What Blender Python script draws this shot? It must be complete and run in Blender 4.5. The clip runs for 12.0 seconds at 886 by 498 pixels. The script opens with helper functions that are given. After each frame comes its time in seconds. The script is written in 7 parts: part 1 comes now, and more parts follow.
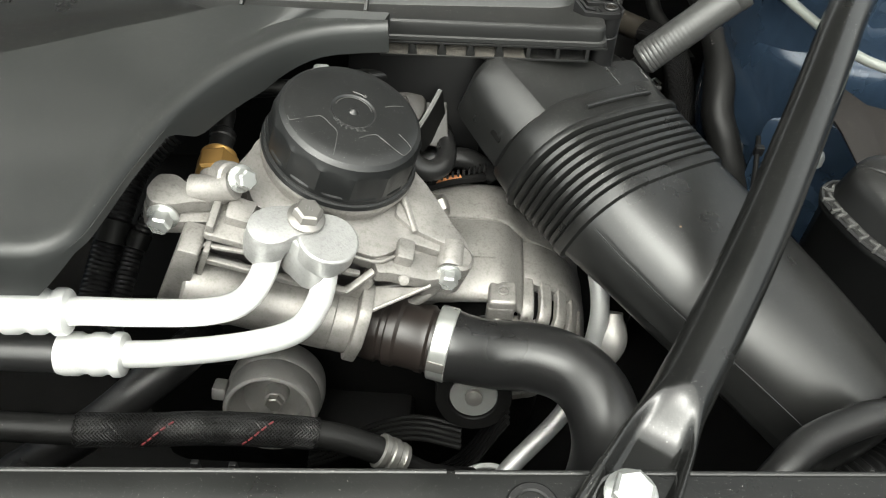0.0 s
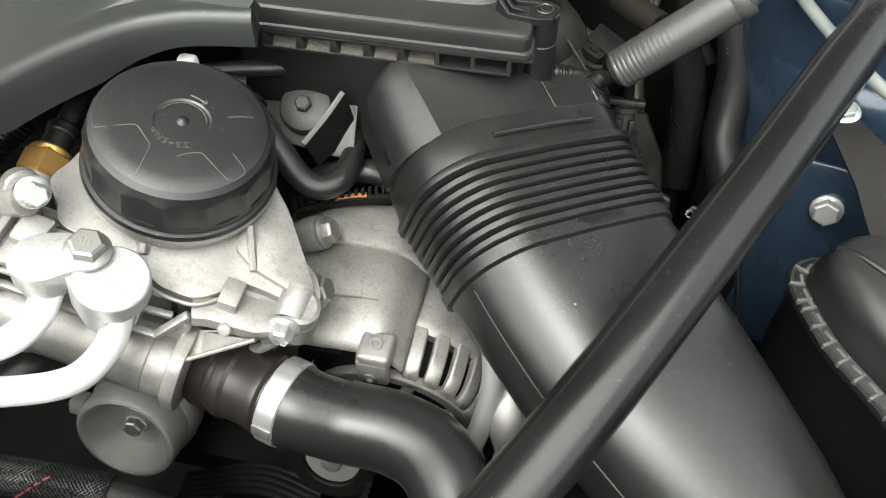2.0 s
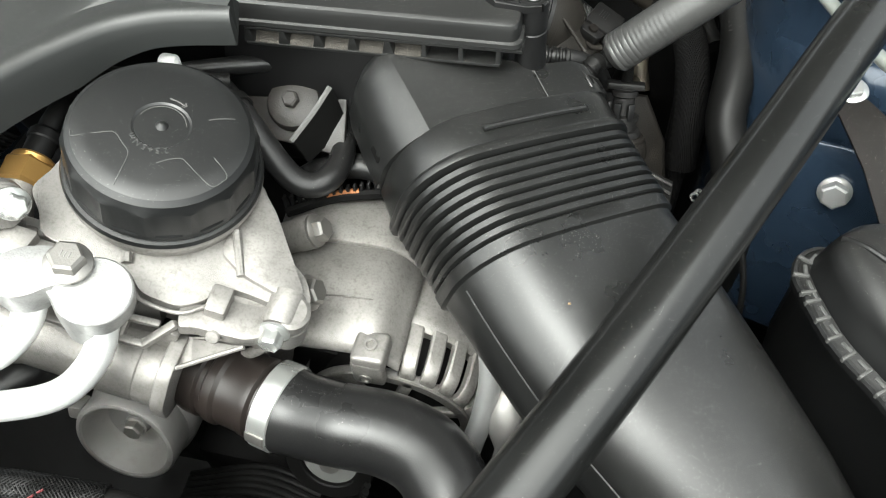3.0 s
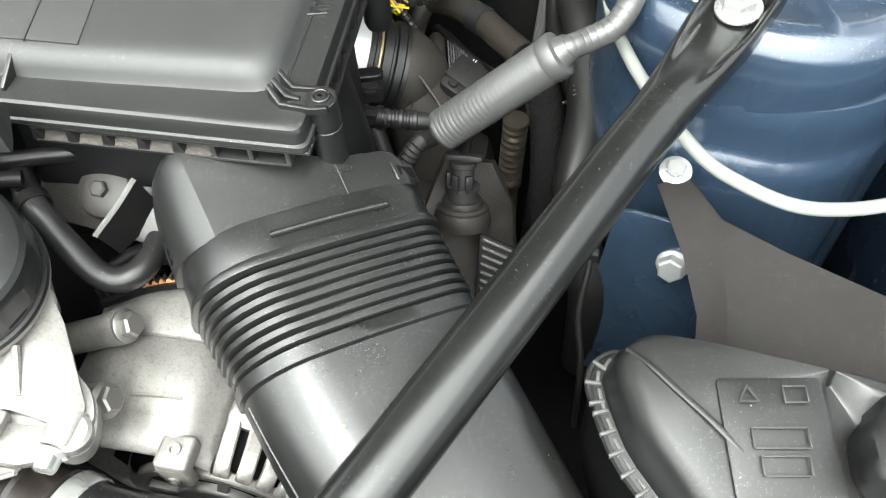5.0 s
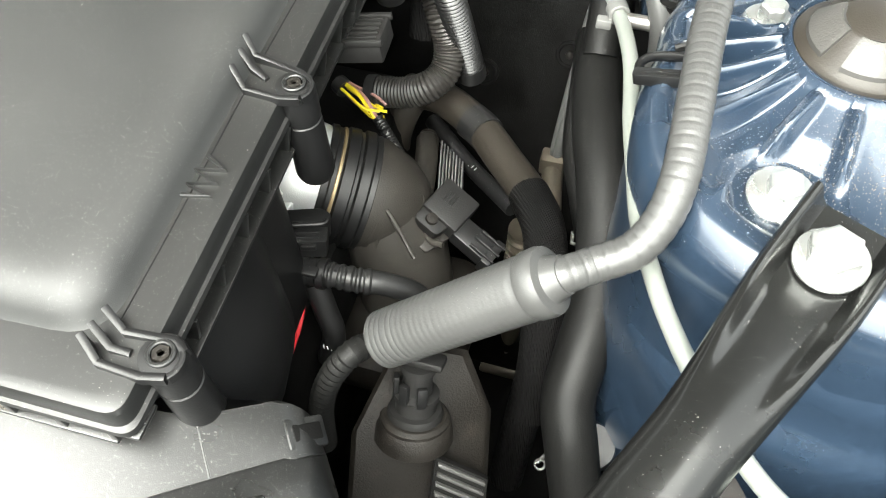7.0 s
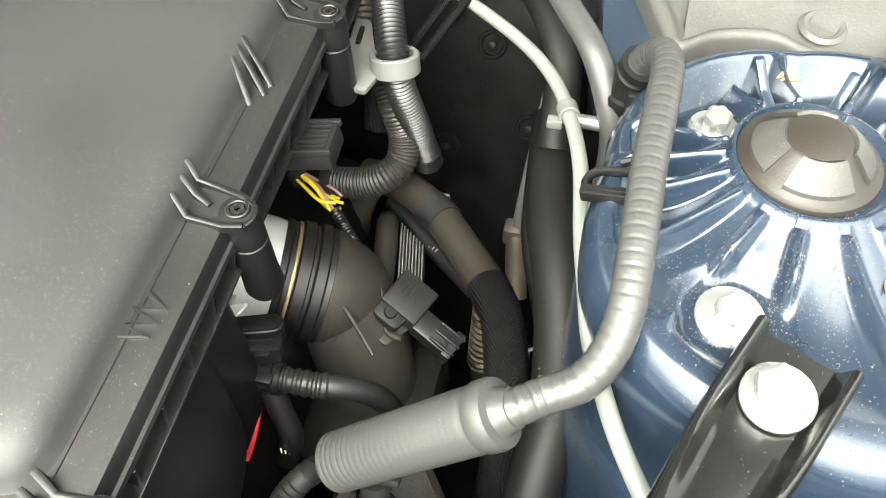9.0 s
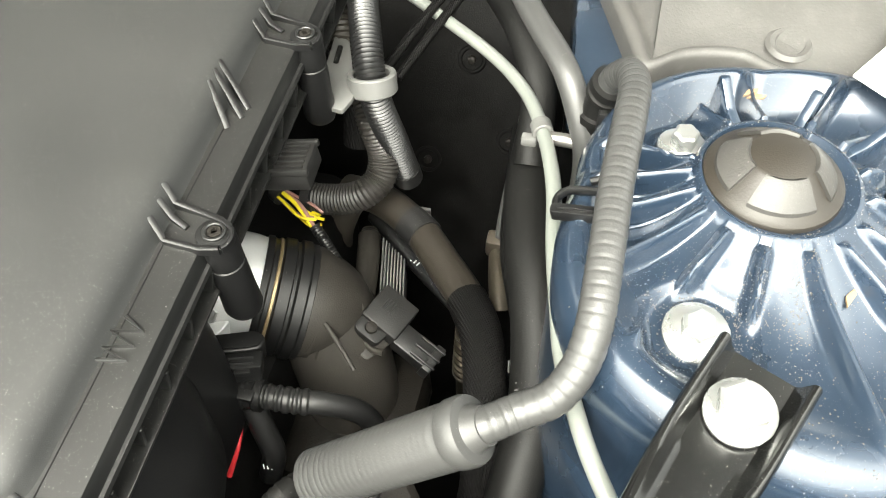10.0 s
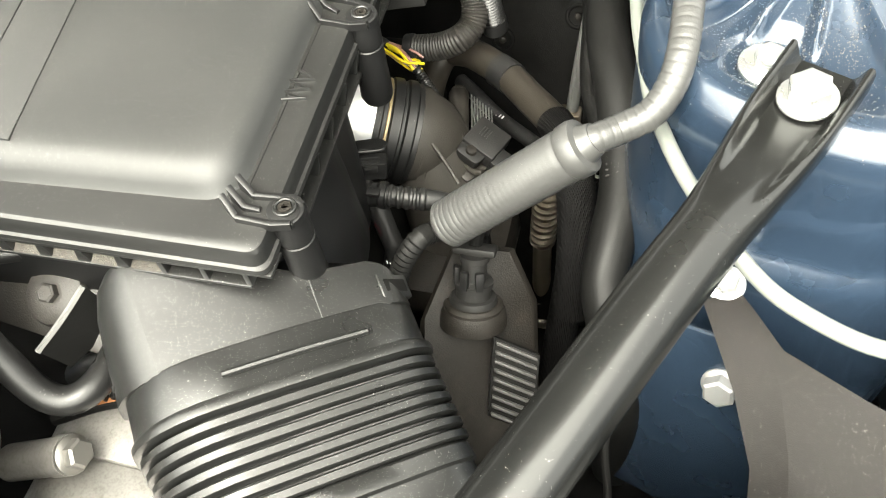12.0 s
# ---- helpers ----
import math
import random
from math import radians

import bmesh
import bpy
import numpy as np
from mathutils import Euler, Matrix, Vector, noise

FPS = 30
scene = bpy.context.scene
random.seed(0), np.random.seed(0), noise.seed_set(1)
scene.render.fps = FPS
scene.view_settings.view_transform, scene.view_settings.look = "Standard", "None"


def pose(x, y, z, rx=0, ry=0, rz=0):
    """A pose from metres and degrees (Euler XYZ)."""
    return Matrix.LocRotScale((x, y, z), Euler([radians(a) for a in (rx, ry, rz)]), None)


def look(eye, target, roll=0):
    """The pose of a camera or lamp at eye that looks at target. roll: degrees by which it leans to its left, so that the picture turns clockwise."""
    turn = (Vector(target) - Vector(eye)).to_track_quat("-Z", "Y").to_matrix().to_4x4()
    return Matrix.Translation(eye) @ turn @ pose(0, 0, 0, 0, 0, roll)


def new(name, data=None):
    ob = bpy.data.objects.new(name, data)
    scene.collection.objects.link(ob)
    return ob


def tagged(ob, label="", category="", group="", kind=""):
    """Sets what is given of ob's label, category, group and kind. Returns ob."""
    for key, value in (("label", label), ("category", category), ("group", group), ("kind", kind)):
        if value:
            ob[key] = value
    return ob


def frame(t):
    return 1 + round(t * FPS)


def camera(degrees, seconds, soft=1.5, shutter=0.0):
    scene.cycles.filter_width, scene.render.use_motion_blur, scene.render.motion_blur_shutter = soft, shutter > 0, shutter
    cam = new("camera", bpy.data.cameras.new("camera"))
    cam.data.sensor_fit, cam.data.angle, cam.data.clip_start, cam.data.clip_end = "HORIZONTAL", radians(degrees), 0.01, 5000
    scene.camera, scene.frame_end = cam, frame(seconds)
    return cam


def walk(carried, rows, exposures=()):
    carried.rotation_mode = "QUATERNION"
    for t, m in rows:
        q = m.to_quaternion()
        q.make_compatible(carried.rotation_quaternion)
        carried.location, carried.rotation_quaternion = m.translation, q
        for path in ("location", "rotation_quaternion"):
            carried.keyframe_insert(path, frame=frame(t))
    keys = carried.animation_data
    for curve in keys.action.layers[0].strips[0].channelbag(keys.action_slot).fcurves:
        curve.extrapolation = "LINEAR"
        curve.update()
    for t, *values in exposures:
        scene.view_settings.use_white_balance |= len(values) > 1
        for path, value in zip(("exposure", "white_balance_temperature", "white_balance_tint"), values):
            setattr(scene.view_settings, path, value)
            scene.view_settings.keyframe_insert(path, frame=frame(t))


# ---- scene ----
cam = camera(60.2, 12.0, soft=1.1)
PATH = [
    (0, (0.011, 0.046, 1.233), (-0.009, 1.378, -0.258), 2.4),
    (0.5, (0.069, 0.083, 1.229), (-0.004, 1.38, -0.292), 2.7),
    (1, (0.129, 0.116, 1.212), (-0.093, 1.371, -0.329), 1.3),
    (1.5, (0.144, 0.149, 1.207), (-0.135, 1.369, -0.353), -0.2),
    (2, (0.151, 0.173, 1.199), (-0.137, 1.375, -0.373), -0.9),
    (2.5, (0.155, 0.185, 1.2), (-0.152, 1.353, -0.393), -3.2),
    (2.7, (0.159, 0.189, 1.197), (-0.157, 1.347, -0.403), -3.7),
    (4.3, (0.164, 0.209, 1.218), (-0.135, 1.295, -0.435), -6.1),
    (4.5, (0.177, 0.217, 1.221), (-0.121, 1.314, -0.424), -6.4),
    (5, (0.255, 0.279, 1.225), (-0.016, 1.386, -0.418), -3.7),
    (5.5, (0.256, 0.311, 1.217), (-0.041, 1.409, -0.429), -3.4),
    (6, (0.256, 0.371, 1.186), (-0.076, 1.454, -0.463), -1.8),
    (6.5, (0.254, 0.437, 1.176), (-0.087, 1.518, -0.471), -1.7),
    (6.7, (0.255, 0.458, 1.174), (-0.102, 1.53, -0.477), -2.4),
    (8.3, (0.259, 0.515, 1.187), (-0.066, 1.517, -0.513), -2.9),
    (8.5, (0.258, 0.517, 1.19), (-0.054, 1.569, -0.482), -1.9),
    (9, (0.26, 0.521, 1.194), (-0.056, 1.653, -0.425), -1.6),
    (9.5, (0.263, 0.523, 1.199), (-0.047, 1.651, -0.423), -1.8),
    (10, (0.268, 0.524, 1.203), (-0.03, 1.673, -0.407), -1.4),
    (10.5, (0.272, 0.516, 1.211), (-0.037, 1.682, -0.385), -1.7),
    (11, (0.281, 0.493, 1.22), (-0.048, 1.657, -0.373), -2.2),
    (11.5, (0.288, 0.447, 1.231), (-0.072, 1.59, -0.37), -3.7),
    (12, (0.263, 0.379, 1.195), (-0.141, 1.473, -0.429), -8.1),
]
EXPOSURES = [(0, 2.04, 6680, 3), (1.5, 2.17, 6600, 3), (2.7, 2.28, 6500, 3), (4.4, 2.62, 6400, 3), (5.5, 3.25, 6400, 3), (6.7, 3.32, 6600, 3), (8.3, 3.34, 6850, 3), (9.5, 3.35, 6950, 3), (10.5, 3.06, 7000, 3), (11.3, 3.15, 7050, 3), (12, 3.44, 7150, 3)]
walk(cam, [(t, look(eye, target, roll)) for t, eye, target, roll in PATH], EXPOSURES)

from mathutils.bvhtree import BVHTree

# ---- light ----
world = bpy.data.worlds.new("overcast_sky")
scene.world = world
world.use_nodes = True
wn = world.node_tree.nodes
wl = world.node_tree.links
sky = wn.new("ShaderNodeTexSky")
sky.sky_type = "NISHITA"
sky.sun_disc = False
sky.sun_elevation = radians(62)
sky.sun_rotation = radians(190)
sky.dust_density = 6.0
sky.air_density = 1.0
grey_sky = wn.new("ShaderNodeHueSaturation")
grey_sky.inputs["Saturation"].default_value = 0.12
wl.new(sky.outputs[0], grey_sky.inputs["Color"])
wl.new(grey_sky.outputs[0], wn["Background"].inputs["Color"])
wn["Background"].inputs["Strength"].default_value = 0.105
sun_data = bpy.data.lights.new("sun", "SUN")
sun_data.energy = 1.15
sun_data.angle = radians(110)
sun_data.color = (1.0, 0.98, 0.94)
sun_ob = new("sun", sun_data)
sun_ob.matrix_world = look((-0.24, -1.3, 4.5), (0.1, 0.6, 0.9))

# ---- materials ----
MATS = {}


def mat(name, color, rough=0.5, metal=0.0, grain=900.0, bump=0.15, vary=0.15, blotch=14.0, dust=0.0, coat=0.0, worn=0.0,
        worn_color=(0.4, 0.38, 0.35), spec=0.5, aniso_wave=None, film=0.045, coat_rough=0.06, pit=0.0):
    """A worn surface: grain and relief, blotches of tone and gloss, dust specks lying on what faces up."""
    m = bpy.data.materials.new(name)
    m.use_nodes = True
    nt = m.node_tree
    b = nt.nodes["Principled BSDF"]
    L = nt.links.new
    tc = nt.nodes.new("ShaderNodeTexCoord")
    place = nt.nodes.new("ShaderNodeVectorMath")
    place.inputs[1].default_value = (0.371, 0.213, 0.137)
    L(tc.outputs["Object"], place.inputs[0])
    co = place.outputs[0]
    big = nt.nodes.new("ShaderNodeTexNoise")
    big.inputs["Scale"].default_value = blotch
    big.inputs["Detail"].default_value = 6
    L(co, big.inputs["Vector"])
    fine = nt.nodes.new("ShaderNodeTexNoise")
    fine.inputs["Scale"].default_value = grain
    fine.inputs["Detail"].default_value = 3
    L(co, fine.inputs["Vector"])
    mixc = nt.nodes.new("ShaderNodeMixRGB")
    lo = tuple(c * (1 - vary) for c in color)
    hi = tuple(min(1.0, c * (1 + vary)) for c in color)
    mixc.inputs[1].default_value, mixc.inputs[2].default_value = (*lo, 1), (*hi, 1)
    L(big.outputs["Fac"], mixc.inputs[0])
    col = mixc.outputs[0]
    if worn > 0:
        w = nt.nodes.new("ShaderNodeTexNoise")
        w.inputs["Scale"].default_value = blotch * 5
        w.inputs["Detail"].default_value = 9
        w.inputs["Roughness"].default_value = 0.7
        L(co, w.inputs["Vector"])
        r = nt.nodes.new("ShaderNodeMapRange")
        r.inputs[1].default_value, r.inputs[2].default_value = 0.52, 0.72
        r.inputs[4].default_value = worn
        L(w.outputs["Fac"], r.inputs[0])
        mw = nt.nodes.new("ShaderNodeMixRGB")
        mw.inputs[2].default_value = (*worn_color, 1)
        L(r.outputs[0], mw.inputs[0])
        L(col, mw.inputs[1])
        col = mw.outputs[0]
    if pit > 0:
        p = nt.nodes.new("ShaderNodeTexNoise")
        p.inputs["Scale"].default_value = 620.0
        p.inputs["Detail"].default_value = 4
        L(co, p.inputs["Vector"])
        pr = nt.nodes.new("ShaderNodeMapRange")
        pr.inputs[1].default_value, pr.inputs[2].default_value = 0.46, 0.7
        pr.inputs[4].default_value = pit
        L(p.outputs["Fac"], pr.inputs[0])
        mp = nt.nodes.new("ShaderNodeMixRGB")
        mp.blend_type = "MULTIPLY"
        mp.inputs[2].default_value = (0.2, 0.19, 0.17, 1)
        L(pr.outputs[0], mp.inputs[0])
        L(col, mp.inputs[1])
        col = mp.outputs[0]
    rr = nt.nodes.new("ShaderNodeMapRange")
    rr.inputs[1].default_value, rr.inputs[2].default_value = 0.3, 0.7
    rr.inputs[3].default_value, rr.inputs[4].default_value = max(0.03, rough * (1 - 0.9 * vary)), min(1.0, rough * (1 + 0.9 * vary))
    L(big.outputs["Fac"], rr.inputs[0])
    rough_out = rr.outputs[0]
    if dust > 0:
        geo = nt.nodes.new("ShaderNodeNewGeometry")
        sep = nt.nodes.new("ShaderNodeSeparateXYZ")
        L(geo.outputs["Normal"], sep.inputs[0])
        up = nt.nodes.new("ShaderNodeMapRange")
        up.inputs[1].default_value, up.inputs[2].default_value = 0.35, 0.85
        L(sep.outputs[2], up.inputs[0])
        total = None
        jag = nt.nodes.new("ShaderNodeTexNoise")
        jag.inputs["Scale"].default_value = 1500.0
        jag.inputs["Detail"].default_value = 2
        L(co, jag.inputs["Vector"])
        shift = nt.nodes.new("ShaderNodeVectorMath")
        shift.operation = "MULTIPLY_ADD"
        shift.inputs[1].default_value = (0.0007, 0.0007, 0.0007)
        L(jag.outputs["Color"], shift.inputs[0])
        L(co, shift.inputs[2])
        for size, limit, share in ((290.0, 0.09, 0.07), (480.0, 0.09, 0.2), (850.0, 0.12, 0.6), (1400.0, 0.15, 0.8)):
            v = nt.nodes.new("ShaderNodeTexVoronoi")
            v.inputs["Scale"].default_value = size
            L(shift.outputs[0], v.inputs["Vector"])
            near = nt.nodes.new("ShaderNodeMath")
            near.operation = "LESS_THAN"
            near.inputs[1].default_value = limit
            L(v.outputs["Distance"], near.inputs[0])
            sc = nt.nodes.new("ShaderNodeSeparateColor")
            L(v.outputs["Color"], sc.inputs[0])
            pick = nt.nodes.new("ShaderNodeMath")
            pick.operation = "GREATER_THAN"
            pick.inputs[1].default_value = 1.0 - share * dust
            L(sc.outputs[0], pick.inputs[0])
            both = nt.nodes.new("ShaderNodeMath")
            both.operation = "MULTIPLY"
            tone = nt.nodes.new("ShaderNodeMath")
            tone.operation = "MULTIPLY"
            L(pick.outputs[0], tone.inputs[0])
            L(sc.outputs[1], tone.inputs[1])
            L(near.outputs[0], both.inputs[0])
            L(tone.outputs[0], both.inputs[1])
            if total is None:
                total = both.outputs[0]
            else:
                mx = nt.nodes.new("ShaderNodeMath")
                mx.operation = "MAXIMUM"
                L(total, mx.inputs[0])
                L(both.outputs[0], mx.inputs[1])
                total = mx.outputs[0]
        drift = nt.nodes.new("ShaderNodeTexNoise")
        drift.inputs["Scale"].default_value = 38.0
        drift.inputs["Detail"].default_value = 3
        L(co, drift.inputs["Vector"])
        heap = nt.nodes.new("ShaderNodeMapRange")
        heap.inputs[1].default_value, heap.inputs[2].default_value = 0.4, 0.62
        heap.inputs[3].default_value = 0.65
        L(drift.outputs["Fac"], heap.inputs[0])
        strewn = nt.nodes.new("ShaderNodeMath")
        strewn.operation = "MULTIPLY"
        L(total, strewn.inputs[0])
        L(heap.outputs[0], strewn.inputs[1])
        total = strewn.outputs[0]
        veil = nt.nodes.new("ShaderNodeMapRange")
        veil.inputs[1].default_value, veil.inputs[2].default_value = 0.3, 0.8
        veil.inputs[3].default_value = 0.3 * film * dust
        veil.inputs[4].default_value = film * dust
        L(big.outputs["Fac"], veil.inputs[0])
        spk = nt.nodes.new("ShaderNodeMath")
        spk.operation = "MULTIPLY_ADD"
        spk.inputs[1].default_value = 1.0
        L(total, spk.inputs[0])
        L(veil.outputs[0], spk.inputs[2])
        dm = nt.nodes.new("ShaderNodeMath")
        dm.operation = "MULTIPLY"
        L(spk.outputs[0], dm.inputs[0])
        L(up.outputs[0], dm.inputs[1])
        md = nt.nodes.new("ShaderNodeMixRGB")
        md.inputs[2].default_value = (0.52, 0.5, 0.47, 1)
        md.use_clamp = True
        L(dm.outputs[0], md.inputs[0])
        L(col, md.inputs[1])
        col = md.outputs[0]
        ra = nt.nodes.new("ShaderNodeMath")
        ra.operation = "MULTIPLY_ADD"
        ra.inputs[1].default_value = 0.6
        L(dm.outputs[0], ra.inputs[0])
        L(rough_out, ra.inputs[2])
        rough_out = ra.outputs[0]
    L(col, b.inputs["Base Color"])
    L(rough_out, b.inputs["Roughness"])
    b.inputs["Metallic"].default_value = metal
    b.inputs["Coat Weight"].default_value = coat
    b.inputs["Coat Roughness"].default_value = coat_rough
    b.inputs["Specular IOR Level"].default_value = spec
    bp = nt.nodes.new("ShaderNodeBump")
    bp.inputs["Strength"].default_value = bump
    bp.inputs["Distance"].default_value = 0.0006
    L(fine.outputs["Fac"], bp.inputs["Height"])
    if aniso_wave:
        weave = []
        for turn in (0.6, -0.6):
            mp = nt.nodes.new("ShaderNodeMapping")
            mp.inputs["Rotation"].default_value = (0.3, 0.2, turn)
            L(co, mp.inputs["Vector"])
            wave = nt.nodes.new("ShaderNodeTexWave")
            wave.inputs["Scale"].default_value = aniso_wave / 6.0
            wave.inputs["Distortion"].default_value = 0.4
            L(mp.outputs[0], wave.inputs["Vector"])
            weave.append(wave.outputs["Fac"])
        wv = nt.nodes.new("ShaderNodeMath")
        wv.operation = "MULTIPLY"
        L(weave[0], wv.inputs[0])
        L(weave[1], wv.inputs[1])
        b2 = nt.nodes.new("ShaderNodeBump")
        b2.inputs["Strength"].default_value = 1.0
        b2.inputs["Distance"].default_value = 0.0006
        L(wv.outputs[0], b2.inputs["Height"])
        L(bp.outputs[0], b2.inputs["Normal"])
        L(b2.outputs[0], b.inputs["Normal"])
    else:
        L(bp.outputs[0], b.inputs["Normal"])
    MATS[name] = m
    return m


PLASTIC = mat("black_moulded_plastic", (0.0085, 0.0087, 0.0085), 0.3, grain=2200, bump=0.12, dust=0.75, spec=0.62, film=0.006)
LID = mat("grained_lid_plastic", (0.0128, 0.0135, 0.0132), 0.54, grain=3200, bump=0.2, dust=0.55, vary=0.06, spec=0.62)
COVER = mat("engine_cover_plastic", (0.016, 0.0172, 0.0168), 0.42, grain=2200, bump=0.15, dust=0.5)
PLASTIC_CLEAN = mat("clean_black_plastic", (0.0068, 0.0068, 0.007), 0.4, bump=0.12, dust=0.12, spec=0.36)
# near-black base and weak gloss put the deep bay's shade into the colour
DARK = mat("black_metal_darkened_for_shade", (0.0035, 0.0034, 0.0033), 0.6, bump=0.3, vary=0.5, spec=0.12)
SOOT = mat("dirty_black_insulation", (0.0026, 0.0025, 0.0024), 0.6, bump=0.6, vary=0.6, blotch=30, spec=0.15, worn=0.4, worn_color=(0.011, 0.0102, 0.009))
DIRTY = mat("dirty_brown_casting", (0.011, 0.0097, 0.0083), 0.5, bump=0.5, vary=0.5, spec=0.2, worn=0.4, worn_color=(0.034, 0.029, 0.024))
RUBBER = mat("black_rubber", (0.0105, 0.0105, 0.0107), 0.32, bump=0.1, dust=0.32, vary=0.32, spec=0.42)
RUBBER_GREY = mat("dusty_rubber", (0.0062, 0.0062, 0.006), 0.46, spec=0.18, bump=0.2, dust=0.15, vary=0.3)
RUBBER_BROWN = mat("brownish_rubber", (0.023, 0.0198, 0.0158), 0.4, bump=0.2, vary=0.3)
GLOSS = mat("black_enamel", (0.0058, 0.006, 0.0058), 0.24, bump=0.04, dust=0.14, coat=0.1, vary=0.2, spec=0.62)
CAST = mat("cast_aluminium", (0.25, 0.239, 0.226), 0.42, metal=0.5, grain=2000, bump=0.3, vary=0.35, blotch=45, pit=0.22, worn=0.7, worn_color=(0.13, 0.118, 0.105))
CAST_DARK = mat("weathered_aluminium", (0.32, 0.312, 0.3), 0.44, metal=0.65, grain=1800, bump=0.5, vary=0.25, worn=0.35, worn_color=(0.2, 0.18, 0.16))
ALU = mat("bright_aluminium_tube", (0.72, 0.725, 0.715), 0.36, metal=0.45, grain=1400, bump=0.3, vary=0.1, worn=0.35, worn_color=(0.6, 0.595, 0.58))
BLOCK = mat("machined_aluminium_block", (0.4, 0.4, 0.393), 0.42, metal=0.6, grain=900, bump=0.25, vary=0.15, blotch=70, pit=0.15, worn=0.6, worn_color=(0.28, 0.275, 0.265))
ZINC = mat("zinc_plated_steel", (0.5, 0.51, 0.495), 0.27, metal=0.75, grain=1800, bump=0.15, vary=0.1)
DULL_ALU = mat("dull_aluminium", (0.36, 0.362, 0.358), 0.4, metal=0.6, grain=1400, bump=0.3, vary=0.15, worn=0.3, worn_color=(0.27, 0.268, 0.26))
STEEL = mat("grey_steel", (0.27, 0.26, 0.245), 0.38, metal=0.8, bump=0.25, vary=0.15)
BLUE = mat("dark_blue_body_paint", (0.021, 0.036, 0.06), 0.26, metal=0.3, grain=2500, bump=0.02, vary=0.2, dust=0.5, coat=0.75, spec=0.6, film=0.035, coat_rough=0.13)
FRONT = mat("dusty_front_panel_plastic", (0.0075, 0.0078, 0.0075), 0.33, bump=0.1, dust=0.28, vary=0.3, spec=0.35)
TANK = mat("dull_black_tank_plastic", (0.0065, 0.0067, 0.0068), 0.33, grain=2600, bump=0.1, dust=0.5, spec=0.45)
PAD = mat("grey_rubber_pad", (0.055, 0.054, 0.052), 0.42, bump=0.2, vary=0.2)
DIRTY_GREY = mat("dirty_grey_plastic", (0.026, 0.0235, 0.0205), 0.5, bump=0.3, vary=0.35, spec=0.3, worn=0.4, worn_color=(0.055, 0.05, 0.043))
SENSOR = mat("matt_sensor_plastic", (0.0115, 0.0112, 0.011), 0.5, bump=0.2, vary=0.2, spec=0.25)
RIM = mat("smooth_black_rim_plastic", (0.0085, 0.0087, 0.0085), 0.4, grain=2200, bump=0.12, dust=0.4, vary=0.1, spec=0.62)
CAP = mat("matt_black_cap_plastic", (0.0095, 0.01, 0.0102), 0.3, grain=2200, bump=0.12, dust=0.3, vary=0.1, spec=0.5)
POCKET = mat("grit_in_pockets", (0.028, 0.025, 0.021), 0.85, bump=0.9, grain=1500, vary=0.3, blotch=380, worn=0.85, worn_color=(0.22, 0.2, 0.165))
GRIT = mat("pale_road_grit", (0.13, 0.11, 0.088), 0.85, bump=0.3, vary=0.5, blotch=500, worn=0.8, worn_color=(0.4, 0.36, 0.3))
COUPLING = mat("brown_black_plastic", (0.015, 0.0118, 0.0104), 0.33, bump=0.15, vary=0.2, spec=0.5)
CLIP = mat("dull_brass_wire", (0.3, 0.23, 0.13), 0.4, metal=0.6, bump=0.1)
BRACKET = mat("brown_grey_bracket", (0.025, 0.0228, 0.0205), 0.5, bump=0.4, vary=0.3, dust=0.3)
THREAD = mat("black_braid_thread", (0.0075, 0.0075, 0.0075), 0.38, bump=0.2, vary=0.4, blotch=300, spec=0.4)
BRASS = mat("brass", (0.5, 0.3, 0.1), 0.36, metal=0.85, bump=0.15, vary=0.15)
GREYTUBE = mat("pale_grey_nylon_tube", (0.16, 0.17, 0.155), 0.42, bump=0.1, vary=0.08)
SILVER = mat("grey_ribbed_hose", (0.058, 0.058, 0.057), 0.32, metal=0.2, bump=0.15, vary=0.15, dust=0.15)
HOLDER = mat("light_grey_plastic", (0.11, 0.11, 0.106), 0.5, bump=0.1, vary=0.06)
SHIELD = mat("brown_grey_felt_panel", (0.0095, 0.0082, 0.0076), 0.5, grain=1500, bump=0.15, vary=0.2, dust=0.3, spec=0.14, worn=0.2, worn_color=(0.03, 0.026, 0.023), film=0.02)
COWL = mat("dusty_grey_panel", (0.06, 0.058, 0.055), 0.5, grain=600, bump=0.3, vary=0.22, dust=0.8, worn=0.35, worn_color=(0.11, 0.107, 0.1))
BRAID = mat("braided_sleeve", (0.0042, 0.004, 0.004), 0.55, spec=0.1, bump=0.2, vary=0.3, aniso_wave=1300.0)
MOULDED = mat("dusty_moulded_edge", (0.06, 0.06, 0.058), 0.5, bump=0.1)
CONDUIT = mat("corrugated_conduit_plastic", (0.0085, 0.0085, 0.0087), 0.3, bump=0.08, dust=0.1, spec=0.8)
CONDUIT_GREY = mat("matt_conduit_plastic", (0.02, 0.0185, 0.0168), 0.42, bump=0.12, dust=0.1)
YELLOW = mat("yellow_wire", (0.75, 0.6, 0.03), 0.4, bump=0.05)
RED_PAINT = mat("dull_red_paint", (0.13, 0.022, 0.025), 0.5, bump=0.1, vary=0.4, blotch=200)
CAP_DUST = mat("dusty_grey_rubber_cap", (0.038, 0.0365, 0.034), 0.36, bump=0.3, vary=0.3, blotch=30, dust=0.7)
RED = mat("red_wire", (0.6, 0.03, 0.04), 0.45, bump=0.05)
PINK = mat("brown_wire", (0.3, 0.16, 0.14), 0.45, bump=0.05)
WHITE = mat("white_paper", (0.8, 0.8, 0.79), 0.6, bump=0.1, vary=0.04)
WHITE_MARK = mat("white_print", (0.75, 0.75, 0.73), 0.5, bump=0.05, vary=0.05)
